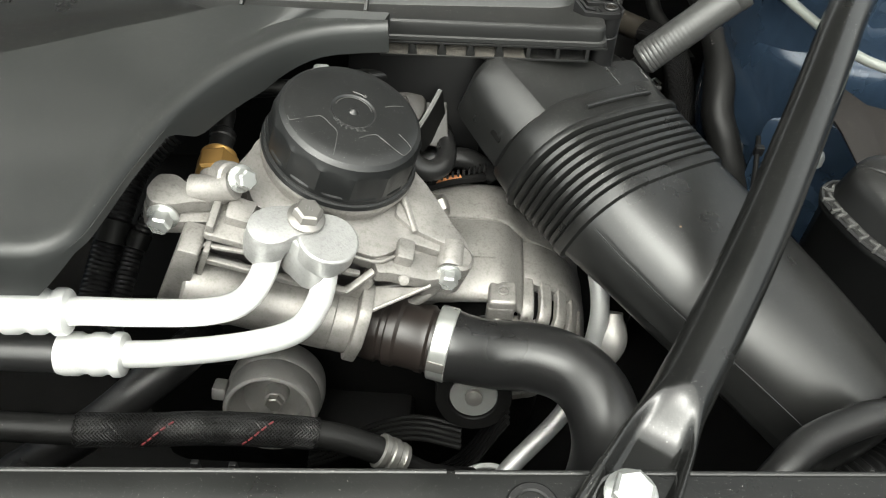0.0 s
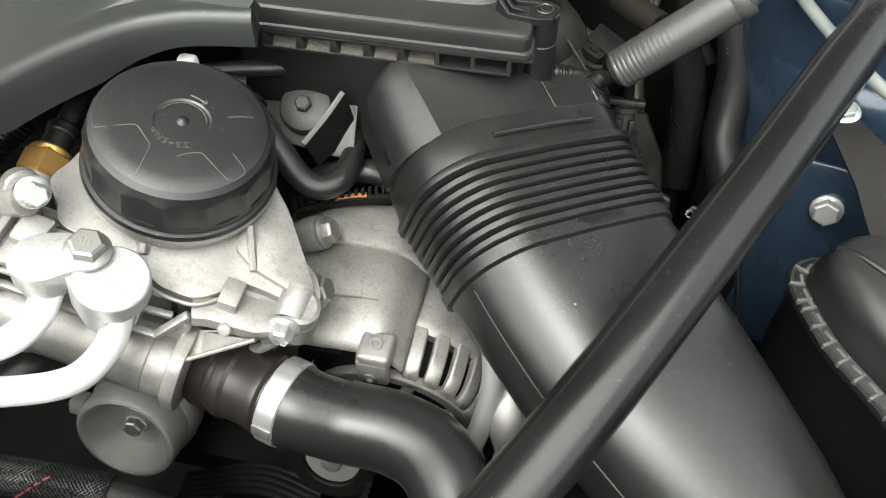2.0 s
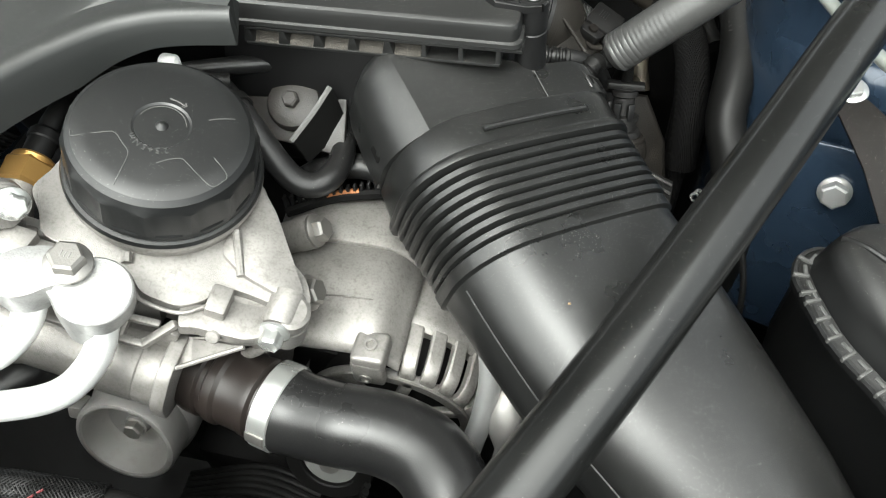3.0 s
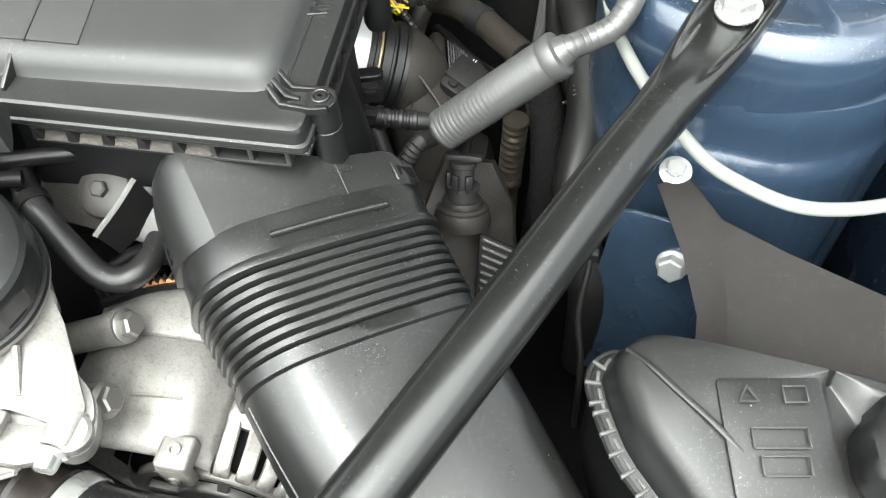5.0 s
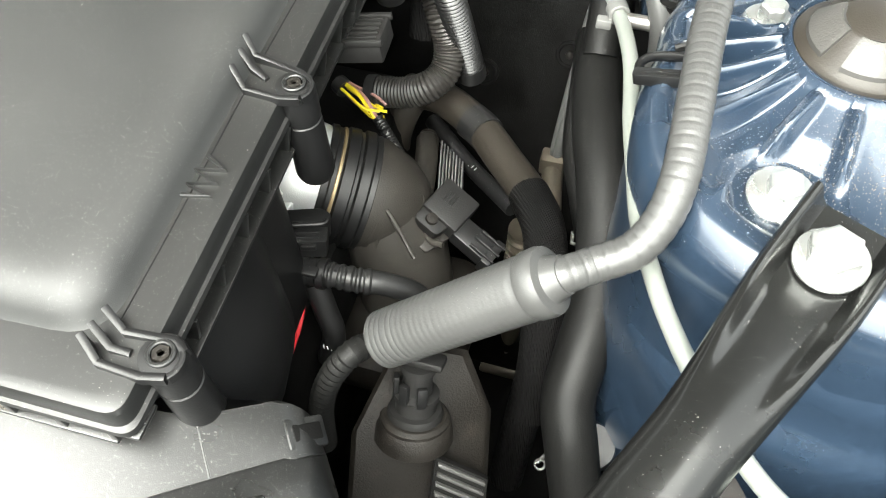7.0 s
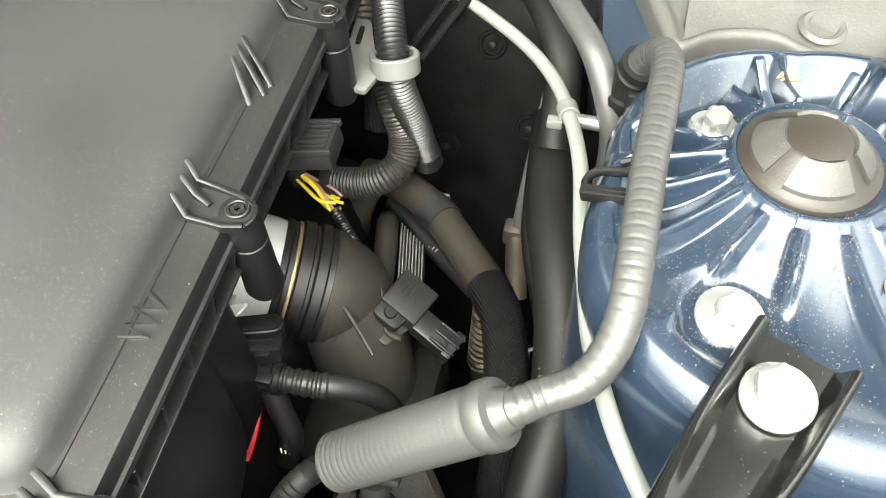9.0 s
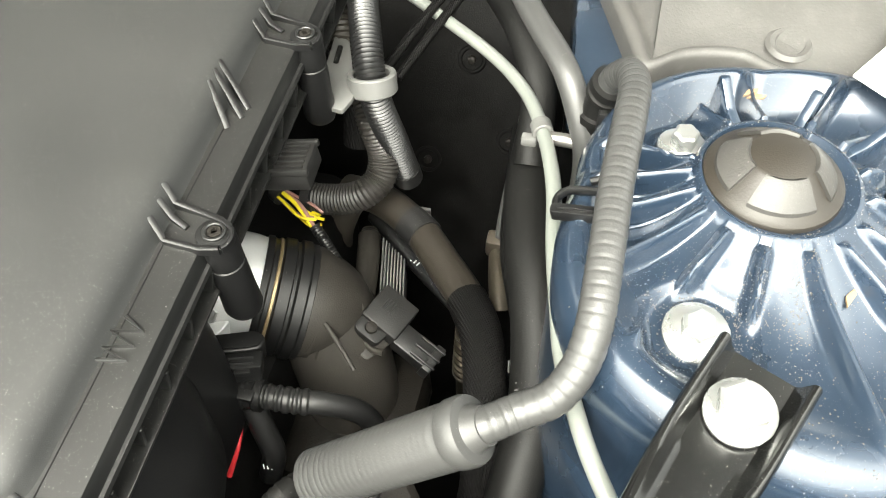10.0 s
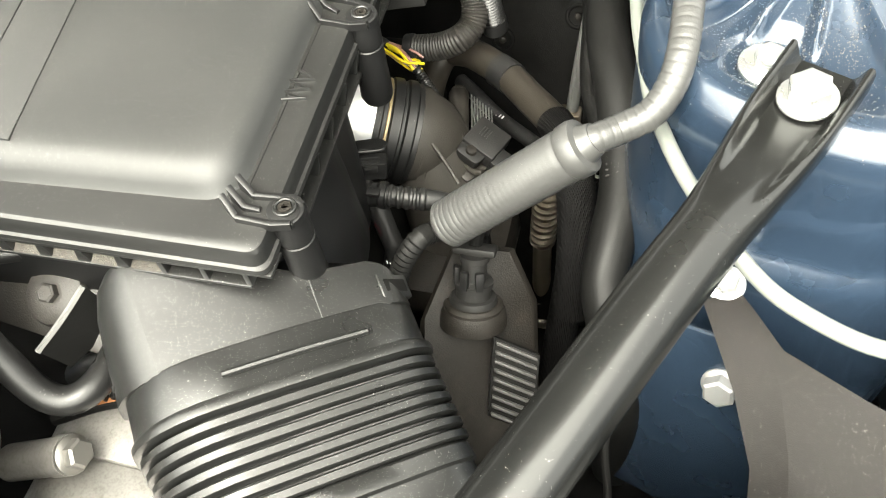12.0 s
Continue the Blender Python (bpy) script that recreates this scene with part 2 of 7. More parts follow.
RUST = mat("rusty_copper", (0.32, 0.13, 0.05), 0.55, metal=0.3, bump=0.4, vary=0.3)
TAN = mat("tan_aluminium_pipe", (0.115, 0.098, 0.075), 0.45, metal=0.4, bump=0.3, vary=0.2)
LINER = mat("bonnet_liner", (0.045, 0.045, 0.045), 0.85, grain=400, bump=0.5, vary=0.2)
DEBRIS = mat("dry_leaf_bits", (0.3, 0.2, 0.11), 0.8, bump=0.4, vary=0.4)

# ---- mesh helpers ----


def V(*a):
    return Vector(a if len(a) > 1 else a[0])


def frame_of(axis, hint=(0, 0, 1)):
    """A turn whose z runs along axis."""
    z = V(axis).normalized()
    h = V(hint)
    if abs(z.dot(h)) > 0.95:
        h = V(0, 1, 0)
    x = h.cross(z).normalized()
    y = z.cross(x)
    return Matrix((x, y, z)).transposed()


def at(origin, axis=(0, 0, 1), hint=(0, 1, 0)):
    return Matrix.Translation(V(origin)) @ frame_of(axis, hint).to_4x4()


def basis(origin, x, y, z):
    m = Matrix((V(x), V(y), V(z))).transposed().to_4x4()
    m.translation = V(origin)
    return m


def merge(bm, other):
    me = bpy.data.meshes.new("tmp")
    other.to_mesh(me)
    other.free()
    bm.from_mesh(me)
    bpy.data.meshes.remove(me)
    return bm


def rings(bm, loops, closed=False, caps=True):
    """Skin over loops of equal length."""
    vs = [[bm.verts.new(p) for p in loop] for loop in loops]
    n = len(vs[0])
    pairs = list(zip(vs[:-1], vs[1:])) + ([(vs[-1], vs[0])] if closed else [])
    for a, b in pairs:
        for i in range(n):
            j = (i + 1) % n
            bm.faces.new((a[i], a[j], b[j], b[i]))
    if caps and not closed:
        bm.faces.new(list(reversed(vs[0])))
        bm.faces.new(vs[-1])
    return bm


def smooth_line(pts, step):
    """Points along a Catmull-Rom curve, about step apart."""
    p = [V(q) for q in pts]
    p = [p[0] * 2 - p[1]] + p + [p[-1] * 2 - p[-2]]
    dense = []
    for i in range(1, len(p) - 2):
        a, b, c, d = p[i - 1], p[i], p[i + 1], p[i + 2]
        for k in range(24):
            t = k / 24
            dense.append(0.5 * ((2 * b) + (c - a) * t + (2 * a - 5 * b + 4 * c - d) * t * t + (3 * b - a - 3 * c + d) * t ** 3))
    dense.append(p[-2])
    out, left = [dense[0]], step
    for a, b in zip(dense[:-1], dense[1:]):
        seg = (b - a).length
        while seg >= left > 0:
            a = a + (b - a) * (left / seg)
            out.append(a)
            seg = (b - a).length
            left = step
        left -= seg
    if (out[-1] - dense[-1]).length > step * 0.3:
        out.append(dense[-1])
    return out


def tube(pts, r, step=0.006, seg=16, bm=None, squash=1.0, hollow=False, phase=0.0):
    """A pipe along a line; r is a number or a function of the way along (metres) and of the share of the length."""
    bm = bm or bmesh.new()
    line = smooth_line(pts, step)
    total = sum((b - a).length for a, b in zip(line[:-1], line[1:]))
    loops, s, up = [], 0.0, None
    for i, p in enumerate(line):
        if i:
            s += (p - line[i - 1]).length
        d = (line[min(i + 1, len(line) - 1)] - line[max(i - 1, 0)]).normalized()
        if up is None:
            up = V(0, 0, 1) if abs(d.z) < 0.9 else V(0, 1, 0)
        side = d.cross(up).normalized()
        up = side.cross(d).normalized()
        rad = r(s, s / total) if callable(r) else r
        loops.append([p + side * (rad * math.cos(2 * math.pi * k / seg + phase)) + up * (rad * squash * math.sin(2 * math.pi * k / seg + phase)) for k in range(seg)])
    return rings(bm, loops)


def ribbed(radius, pitch, depth, start=0.0, end=9.0):
    """A corrugated radius for tube()."""
    def r(s, share):
        if s < start or s > end:
            return radius
        w = (s / pitch) % 1.0
        return radius - (depth if 0.55 < w < 0.98 else depth * 0.35 if w >= 0.98 or 0.48 < w <= 0.55 else 0.0)
    return r


def lathe(profile, m, seg=32, bm=None, caps=True):
    """profile: (radius, height) pairs, turned about the z of m."""
    bm = bm or bmesh.new()
    loops = [[m @ V(max(r, 1e-5) * math.cos(2 * math.pi * k / seg), max(r, 1e-5) * math.sin(2 * math.pi * k / seg), h) for k in range(seg)] for r, h in profile]
    return rings(bm, loops, caps=caps)


def ring_tube(outer, inner, h0, h1, m, seg=36, bm=None):
    """A ring with a hole through it."""
    bm = bm or bmesh.new()
    c = min(0.001, (outer - inner) * 0.25, abs(h1 - h0) * 0.25)
    prof = [(inner, h0 + c), (inner + c, h0), (outer - c, h0), (outer, h0 + c), (outer, h1 - c), (outer - c, h1), (inner + c, h1), (inner, h1 - c)]
    loops = [[m @ V(r * math.cos(2 * math.pi * k / seg), r * math.sin(2 * math.pi * k / seg), h) for k in range(seg)] for r, h in prof]
    return rings(bm, loops, closed=True)


def prism(poly, m, h0, h1, bevel=0.001, bm=None, segments=2):
    """A polygon in the xy of m, thick from h0 to h1, with softened edges."""
    t = bmesh.new()
    rings(t, [[m @ V(x, y, h0) for x, y in poly], [m @ V(x, y, h1) for x, y in poly]])
    bmesh.ops.recalc_face_normals(t, faces=t.faces)
    if bevel > 0:
        bmesh.ops.bevel(t, geom=list(t.edges), offset=bevel, segments=segments, affect="EDGES", profile=0.5, clamp_overlap=True)
    return merge(bm, t) if bm else t


def box(center, size, m=None, bevel=0.001, bm=None, segments=2):
    x, y, z = (s / 2 for s in size)
    mm = (m or Matrix.Identity(4)) @ Matrix.Translation(V(center))
    return prism([(-x, -y), (x, -y), (x, y), (-x, y)], mm, -z, z, bevel, bm, segments)


def rounded(poly, r, n=5):
    """The polygon with its corners rounded."""
    out = []
    k = len(poly)
    for i in range(k):
        p, a, b = V(poly[i] + (0,)), V(poly[i - 1] + (0,)), V(poly[(i + 1) % k] + (0,))
        rr = min(r, (a - p).length * 0.45, (b - p).length * 0.45)
        s, e = p + (a - p).normalized() * rr, p + (b - p).normalized() * rr
        for j in range(n + 1):
            t = j / n
            q = s * (1 - t) ** 2 + p * (2 * t * (1 - t)) + e * t * t
            out.append((q.x, q.y))
    return out


def thing(name, loc, label, category, group="", kind=""):
    ob = new(name)
    ob.empty_display_size = 0.02
    ob.location = V(loc)
    return tagged(ob, label, category, group, kind)


def part(name, bm, material, parent=None, label="", angle=32.0, weld=True):
    """A bmesh in world metres as one mesh object, under a thing or under a part."""
    if weld:
        bmesh.ops.remove_doubles(bm, verts=bm.verts, dist=2e-6)
    bmesh.ops.recalc_face_normals(bm, faces=bm.faces)
    me = bpy.data.meshes.new(name)
    lo = V([min(v.co[i] for v in bm.verts) for i in range(3)])
    hi = V([max(v.co[i] for v in bm.verts) for i in range(3)])
    mid = (lo + hi) / 2
    bmesh.ops.translate(bm, verts=bm.verts, vec=-mid)
    for f in bm.faces:
        f.smooth = True
    bm.to_mesh(me)
    bm.free()
    me.set_sharp_from_angle(angle=radians(angle))
    me.materials.append(material)
    ob = new(name, me)
    ob.location = mid
    if parent is not None:
        ob.parent = parent
        ob.matrix_parent_inverse = Matrix.Translation(-WORLD[parent.name])
    WORLD[ob.name] = mid.copy()
    if label:
        tagged(ob, label)
    return ob


WORLD = {}


def group_thing(name, loc, label, category, group="", kind=""):
    ob = thing(name, loc, label, category, group, kind)
    WORLD[ob.name] = V(loc)
    return ob


def single(name, bm, material, label, category, group="", kind="", angle=32.0):
    return tagged(part(name, bm, material, None, "", angle), label, category, group, kind)


def gusset(line, half, z0):
    """An upright thin wall along a line of (x, y, top height)."""
    top, n = [V(p) for p in line], len(line)
    loops = []
    for i, p in enumerate(top):
        d = top[min(i + 1, n - 1)] - top[max(i - 1, 0)]
        side = V(-d.y, d.x, 0).normalized() * half
        zb = min(z0, p.z - 0.0005)
        loops.append([V(p.x + side.x, p.y + side.y, zb), p + side - V(0, 0, 0.0004), p + side * 0.5, p - side * 0.5, p - side - V(0, 0, 0.0004), V(p.x - side.x, p.y - side.y, zb)])
    return rings(bmesh.new(), loops)


def hexagon(r, turn=0.0):
    return [(r * math.cos(math.pi / 3 * k + turn), r * math.sin(math.pi / 3 * k + turn)) for k in range(6)]


def bolt(parent, pos, axis, across=0.013, height=0.008, flange=0.0, material=None, turn=0.2, shank=0.008, name="bolt", label="", dish=False, star=False):
    """A hexagon or star-headed bolt; pos is the middle of the head's top."""
    material = material or ZINC
    m = at(pos, axis)
    b = bmesh.new()
    r = across / math.sqrt(3)
    top = [(0.80, 0.0), (0.97, -0.0012), (1.0, -0.002), (1.0, -height)]
    loops = []
    if dish and not star:
        loops += [[m @ V(x * 0.05, y * 0.05, -0.0012) for x, y in hexagon(r, turn)], [m @ V(x * 0.62, y * 0.62, -0.0011) for x, y in hexagon(r, turn)],
                  [m @ V(x * 0.7, y * 0.7, 0) for x, y in hexagon(r, turn)]]
    rim = hexagon(r, turn)
    if star:
        rim = [(0.93 * r * (1 + 0.085 * math.cos(6 * a)) * math.cos(a + turn), 0.93 * r * (1 + 0.085 * math.cos(6 * a)) * math.sin(a + turn)) for a in (math.pi * k / 18 for k in range(36))]
    for s, h in top:
        loops.append([m @ V(x * s, y * s, h) for x, y in rim])
    rings(b, loops)
    head = part(name, b, material, parent, label, angle=25)
    if flange:
        w = lathe([(across * 0.42, -height + 0.0022), (flange - 0.001, -height + 0.0008), (flange, -height), (flange, -height - 0.0016), (across * 0.4, -height - 0.0018), (0.0035, -height - 0.002), (0.0035, -height - 0.002 - shank)], m, 24)
        part("washer", w, material, head)
    return head


def bars(bm, m, xs, w, length, h, y=0.0):
    for x in xs:
        box((x, y, 0), (w, length, h), m, 0.0003, bm, 1)
    return bm


def lettering(text, m, size, material, parent, name="lettering", depth=0.0003):
    cu = bpy.data.curves.new(name, "FONT")
    cu.body, cu.size, cu.extrude = text, size, depth
    cu.align_x, cu.align_y = "CENTER", "CENTER"
    tmp = bpy.data.objects.new("tmp_text", cu)
    scene.collection.objects.link(tmp)
    me = bpy.data.meshes.new_from_object(tmp.evaluated_get(bpy.context.evaluated_depsgraph_get()))
    bpy.data.objects.remove(tmp)
    b = bmesh.new()
    b.from_mesh(me)
    bpy.data.meshes.remove(me)
    bmesh.ops.transform(b, matrix=m, verts=b.verts)
    return part(name, b, material, parent)

# ---- the bay that closes the place ----
def structure():
    b = bmesh.new()
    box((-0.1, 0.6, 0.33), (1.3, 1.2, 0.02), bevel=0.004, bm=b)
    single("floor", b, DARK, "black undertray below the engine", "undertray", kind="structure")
    # bulkhead with its dimples and studs
    b = bmesh.new()
    box((-0.1, 1.13, 0.66), (1.3, 0.03, 0.66), bevel=0.006, bm=b)
    m = basis((0.15, 1.035, 0.72), (1, 0, 0), (0, 0.45, 0.89), (0, -0.89, 0.45))
    prism(rounded([(-0.3, -0.4), (0.3, -0.4), (0.3, 0.2), (-0.3, 0.2)], 0.03), m, -0.012, 0.0, 0.004, b)
    wall = single("wall_rear", b, SOOT, "black bulkhead panel behind the engine with studs", "bulkhead", kind="structure")
    for x, y in ((-0.028, 0.1), (0.055, -0.03), (0.012, 0.04), (-0.02, -0.06)):
        c = m @ V(x, y, 0)
        s = ring_tube(0.013, 0.009, -0.002, 0.002, at(c, (0, -0.89, 0.45)), 24)
        part("stud_ring", s, DARK, wall)
        s = lathe([(0.001, 0.006), (0.0035, 0.005), (0.004, 0.0), (0.007, -0.001)], at(c, (0, -0.89, 0.45)), 12)
        part("stud", s, DIRTY, wall)
    b = bmesh.new()
    box((0.56, 0.6, 0.62), (0.03, 1.2, 0.62), bevel=0.006, bm=b)
    single("wall_east", b, BLUE, "dark blue painted inner wing", "inner wing", kind="structure")
    b = bmesh.new()
    box((-0.74, 0.6, 0.62), (0.03, 1.2, 0.62), bevel=0.006, bm=b)
    single("wall_west", b, BLUE, "dark blue painted inner wing", "inner wing", kind="structure")
    # unseen wall, added to stop light leaking in below the front panel
    b = bmesh.new()
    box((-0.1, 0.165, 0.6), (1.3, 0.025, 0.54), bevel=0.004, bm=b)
    single("wall_front", b, DARK, "unseen black wall added in the radiator's place to keep light out", "radiator", kind="structure")
    # raised bonnet, never in view, that shades the bay from behind
    m = basis((-0.19, 1.2, 1.06), (1, 0, 0), (0, -0.58, 0.8146), (0, -0.8146, -0.58))
    b = prism(rounded([(-0.85, 0), (0.8, 0), (0.72, 1.05), (-0.77, 1.05)], 0.1), m, -0.03, 0.0, 0.008)
    single("bonnet", b, LINER, "raised bonnet with a dark sound-deadening liner", "bonnet", kind="structure")


def slam_panel():
    t = group_thing("radiator_support", (0, 0.12, 0.86), "black plastic radiator support panel with dust", "front panel", kind="structure")
    prof = [(0.02, 0.882), (0.05, 0.897), (0.12, 0.9), (0.172, 0.899), (0.18, 0.902), (0.199, 0.9035), (0.2035, 0.9015), (0.2045, 0.896), (0.203, 0.86), (0.2, 0.66), (0.185, 0.66), (0.187, 0.85), (0.1, 0.87), (0.02, 0.865)]
    b = bmesh.new()
    xs = [-0.6, -0.3, 0.0, 0.014, 0.019, 0.3, 0.6]
    rings(b, [[V(x, y + 0.002 + 0.0546 * (x - 0.02) + (0.001 if x > 0.016 else 0), z - (0.003 if x > 0.016 and y > 0.17 else 0)) for y, z in prof] for x in xs])
    part("panel", b, FRONT, t)
    for x0, x1, dz in ((-0.6, 0.0145, 0.0), (0.0185, 0.6, -0.003)):
        edge = [V(x, 0.2025 + 0.002 + 0.0546 * (x - 0.02) + (0.001 if x0 > 0 else 0), 0.9022 + dz) for x in (x0, (x0 + x1) / 2, x1)]
        part("rolled_edge", tube(edge, 0.0013, 0.02, 10), PLASTIC, t)
    b = ring_tube(0.0125, 0.008, -0.001, 0.0025, at((0.054, 0.19, 0.899)), 28)
    part("grommet", b, PLASTIC_CLEAN, t)
    part("grommet_hole", lathe([(0.0002, 0.0006), (0.0078, 0.0006), (0.0079, -0.002)], at((0.054, 0.19, 0.8985)), 24), DARK, t)
    b = bmesh.new()
    for x0, x1 in ((-0.5, -0.02), (0.17, 0.5)):
        box(((x0 + x1) / 2, 0.1, 0.9005), (x1 - x0, 0.006, 0.003), bevel=0.001, bm=b)
    part("rib", b, PLASTIC, t)


def strut_brace():
    t = group_thing("strut_brace", (0.2, 0.4, 0.89), "glossy black tubular strut brace bolted at both ends", "brace")
    line = [V(0.082, 0.167, 0.904), V(0.0925, 0.186, 0.9025), V(0.104, 0.206, 0.901), V(0.125, 0.243, 0.898), V(0.154, 0.292, 0.9), V(0.194, 0.364, 0.911), V(0.244, 0.462, 0.921), V(0.285, 0.546, 0.928),
            V(0.3128, 0.601, 0.931), V(0.333, 0.6435, 0.935), V(0.3525, 0.6845, 0.9405)]
    pts = smooth_line(line, 0.005)
    n = len(pts)
    total = (n - 1) * 0.005
    N = 48

    def trough(c, z, half, wall):
        """A flattened end with both edges turned up."""
        x = half * math.copysign(abs(c) ** 0.55, c)
        u = abs(x) / half
        w = max(0.0, min(1.0, (u - 0.6) / 0.26))
        h = -0.0025 + wall * w * w * (3 - 2 * w) - 0.004 * max(0.0, (u - 0.9) / 0.1) ** 2 if z > 0 else -0.0065
        return x, 0.002 if abs(z) < 1e-6 else h

    def ease(v):
        v = max(0.0, min(1.0, v))
        return v * v * (3 - 2 * v)
    loops = []
    for i, p in enumerate(pts):
        s = i * 0.005
        d = (pts[min(i + 1, n - 1)] - pts[max(i - 1, 0)]).normalized()
        side = d.cross(V(0, 0, 1)).normalized()
        up = side.cross(d)
        f = ease((0.097 - s) / 0.03)
        g = ease((s - (total - 0.12)) / 0.085)
        loop = []
        for k in range(N):
            a = 2 * math.pi * k / N
            c, z = math.cos(a), math.sin(a)
            x, h = 0.0156 * c, 0.0156 * z
            fx, fh = trough(c, z, 0.0168 + 0.0058 * ease((0.1 - s) / 0.1), 0.0085)
            gx, gh = trough(c, z, 0.0205, 0.0105)
            x = (x * (1 - f) + fx * f) * (1 - g) + gx * g
            h = (h * (1 - f) + fh * f) * (1 - g) + gh * g
            loop.append(p + side * x + up * h)
        loops.append(loop)
    part("tube", rings(bmesh.new(), loops), GLOSS, t, angle=50)
    part("dished_seat", ring_tube(0.0165, 0.0135, -0.002, 0.0012, at((0.0965, 0.1935, 0.8998), (0.05, -0.1, 1)), 40), GLOSS, t)
    bolt(t, (0.0985, 0.1965, 0.9125), (0, -0.1, 1), 0.0175, 0.009, 0.0125, ZINC, label="bright zinc-plated bolt")
    bolt(t, (0.3425, 0.6635, 0.9482), (-0.1, -0.1, 1), 0.0175, 0.0095, 0.0135, ZINC, turn=0.5, label="bright zinc-plated bolt")
    return t


# ---- air box, lid and intake duct ----
def lid_loop(inset, z, n=6, r=0.02):
    poly = [(0.1175 - inset, 0.5405 + inset), (0.101 - inset, 0.96), (-0.33, 0.96), (-0.33, 0.53 + inset), (-0.043, 0.5375 + inset)]
    return [V(x, y, z) for x, y in rounded(poly, r, n)]


def plateau_loop(inset, z, r=0.022, n=6):
    poly = [(0.097 - inset, 0.567 + inset), (0.0775 - inset, 0.96), (-0.33, 0.96), (-0.33, 0.552 + inset), (-0.043, 0.559 + inset)]
    return [V(x, y, z) for x, y in rounded(poly, r, n)]


def air_box():
    t = group_thing("air_box", (0.0, 0.7, 0.75), "black plastic air filter box with a screwed, dusty grained lid", "air box")
    b = bmesh.new()
    loops = [lid_loop(0.006, 0.9125, r=0.006), lid_loop(-0.001, 0.9128, r=0.007), lid_loop(-0.0016, 0.914, r=0.007), lid_loop(-0.0012, 0.9165, r=0.007), lid_loop(0.0004, 0.9172, r=0.008), lid_loop(0.0006, 0.9252, r=0.008), lid_loop(0.0014, 0.9274, r=0.008), lid_loop(0.0032, 0.9284, r=0.009), lid_loop(0.007, 0.9287, r=0.009),
             plateau_loop(-0.001, 0.9292), plateau_loop(0.0, 0.9306), plateau_loop(0.0016, 0.9345), plateau_loop(0.0042, 0.939), plateau_loop(0.0085, 0.9425), plateau_loop(0.0135, 0.944), plateau_loop(0.02, 0.9444)]
    rings(b, loops[9:])
    lid = part("lid", b, LID, t, "grained black lid with a broad rounded edge", angle=50)
    part("lid_rim", rings(bmesh.new(), loops[:10]), RIM, lid, angle=24)
    # slightly raised field on the far side, bounded by a slanted step, and the moulding line on it
    part("panel", prism([(-0.0205, 0.5725), (-0.32, 0.567), (-0.32, 0.95), (-0.102, 0.95)], Matrix.Identity(4), 0.9436, 0.9452, 0.0005), LID, lid)
    part("moulding_line", tube([V(-0.0525, 0.57, 0.9452), V(-0.0628, 0.617, 0.9452), V(-0.135, 0.945, 0.9452)], 0.0005, 0.02, 6), PLASTIC, lid)
    for x in (-0.0605, -0.152):
        part("rib", prism([(0.0, 0.0), (0.021, 0.0), (0.021, 0.013), (0.0, 0.003)], basis((x, 0.5455, 0.9283), (0, 1, 0), (0, 0, 1), (1, 0, 0)), -0.0013, 0.0013, 0.0004), RIM, lid)
    # lower half: front and side walls below the flange
    def wall(inset, z, flare=0.0):
        poly = [(0.108 - inset + flare, 0.556 + inset), (0.1 - inset + flare, 0.7), (0.02, 0.715), (0.015, 0.95), (-0.32, 0.95), (-0.32, 0.56 + inset), (0.02, 0.588 + inset), (0.03, 0.546 + inset)]
        return [V(x, y, z) for x, y in rounded(poly, 0.02, 6)]
    b = rings(bmesh.new(), [wall(0.0, 0.9135), wall(0.0, 0.905), wall(0.001, 0.88), wall(0.004, 0.84, 0.004), wall(0.008, 0.77, 0.008), wall(0.02, 0.72, 0.0)])
    lower = part("lower_box", b, PLASTIC_CLEAN, t, angle=50)
    # flange of the lower half with its row of pockets
    b = bmesh.new()
    fdir = V(0.161, 0.004, 0).normalized()
    m = basis((-0.043, 0.5355, 0.9115), fdir, (-fdir.y, fdir.x, 0), (0, 0, 1))
    box((0.0785, 0.0075, 0.0), (0.168, 0.014, 0.0022), m, 0.0007, b)
    box((0.0715, 0.0065, -0.0108), (0.156, 0.013, 0.002), m, 0.0006, b)
    part("flange", b, PLASTIC, lower)
    xs = [-0.0045, 0.0175, 0.0395, 0.061, 0.0825, 0.1045, 0.1265, 0.1485]
    for i, x in enumerate(xs):
        w = 0.0038 if i < 5 else 0.0016
        part("fin", prism([(-w, -0.0105), (w, -0.0105), (0.0014, -0.0004), (-0.0014, -0.0004)], m @ basis((x, 0.0068, 0.0), (1, 0, 0), (0, 0, 1), (0, -1, 0)), -0.006, 0.006, 0.0005), PLASTIC, lower)
    for i, x in enumerate(xs[:-1]):
        if i in (0, 1, 2, 3, 4):
            q = bmesh.new()
            w = 0.0092
            depth = (0.012, 0.0105, 0.011, 0.009, 0.006)[i]
            poly = [(-w, -0.006), (w, -0.006), (w * 0.9, 0.006), (-w * 0.85, 0.006)]
            mm = m @ Matrix.Translation((x + 0.0108, 0.0068, -0.0098))
            rings(q, [[mm @ V(px, py, 0) for px, py in poly], [mm @ V(px * 0.85, py * 0.3 + 0.004, depth * 0.36) for px, py in poly]])
            part("grit", q, POCKET, lower, "light road grit lying in a pocket")
    # pockets and fins down the side facing the strut tower
    sdir = V(-0.017, 0.41, 0).normalized()
    ms = basis((0.118, 0.56, 0.912), sdir, (-sdir.y, sdir.x, 0), (0, 0, 1))
    part("side_flange", box((0.19, 0.006, -0.018), (0.37, 0.010, 0.002), ms, 0.0006), PLASTIC, lower)
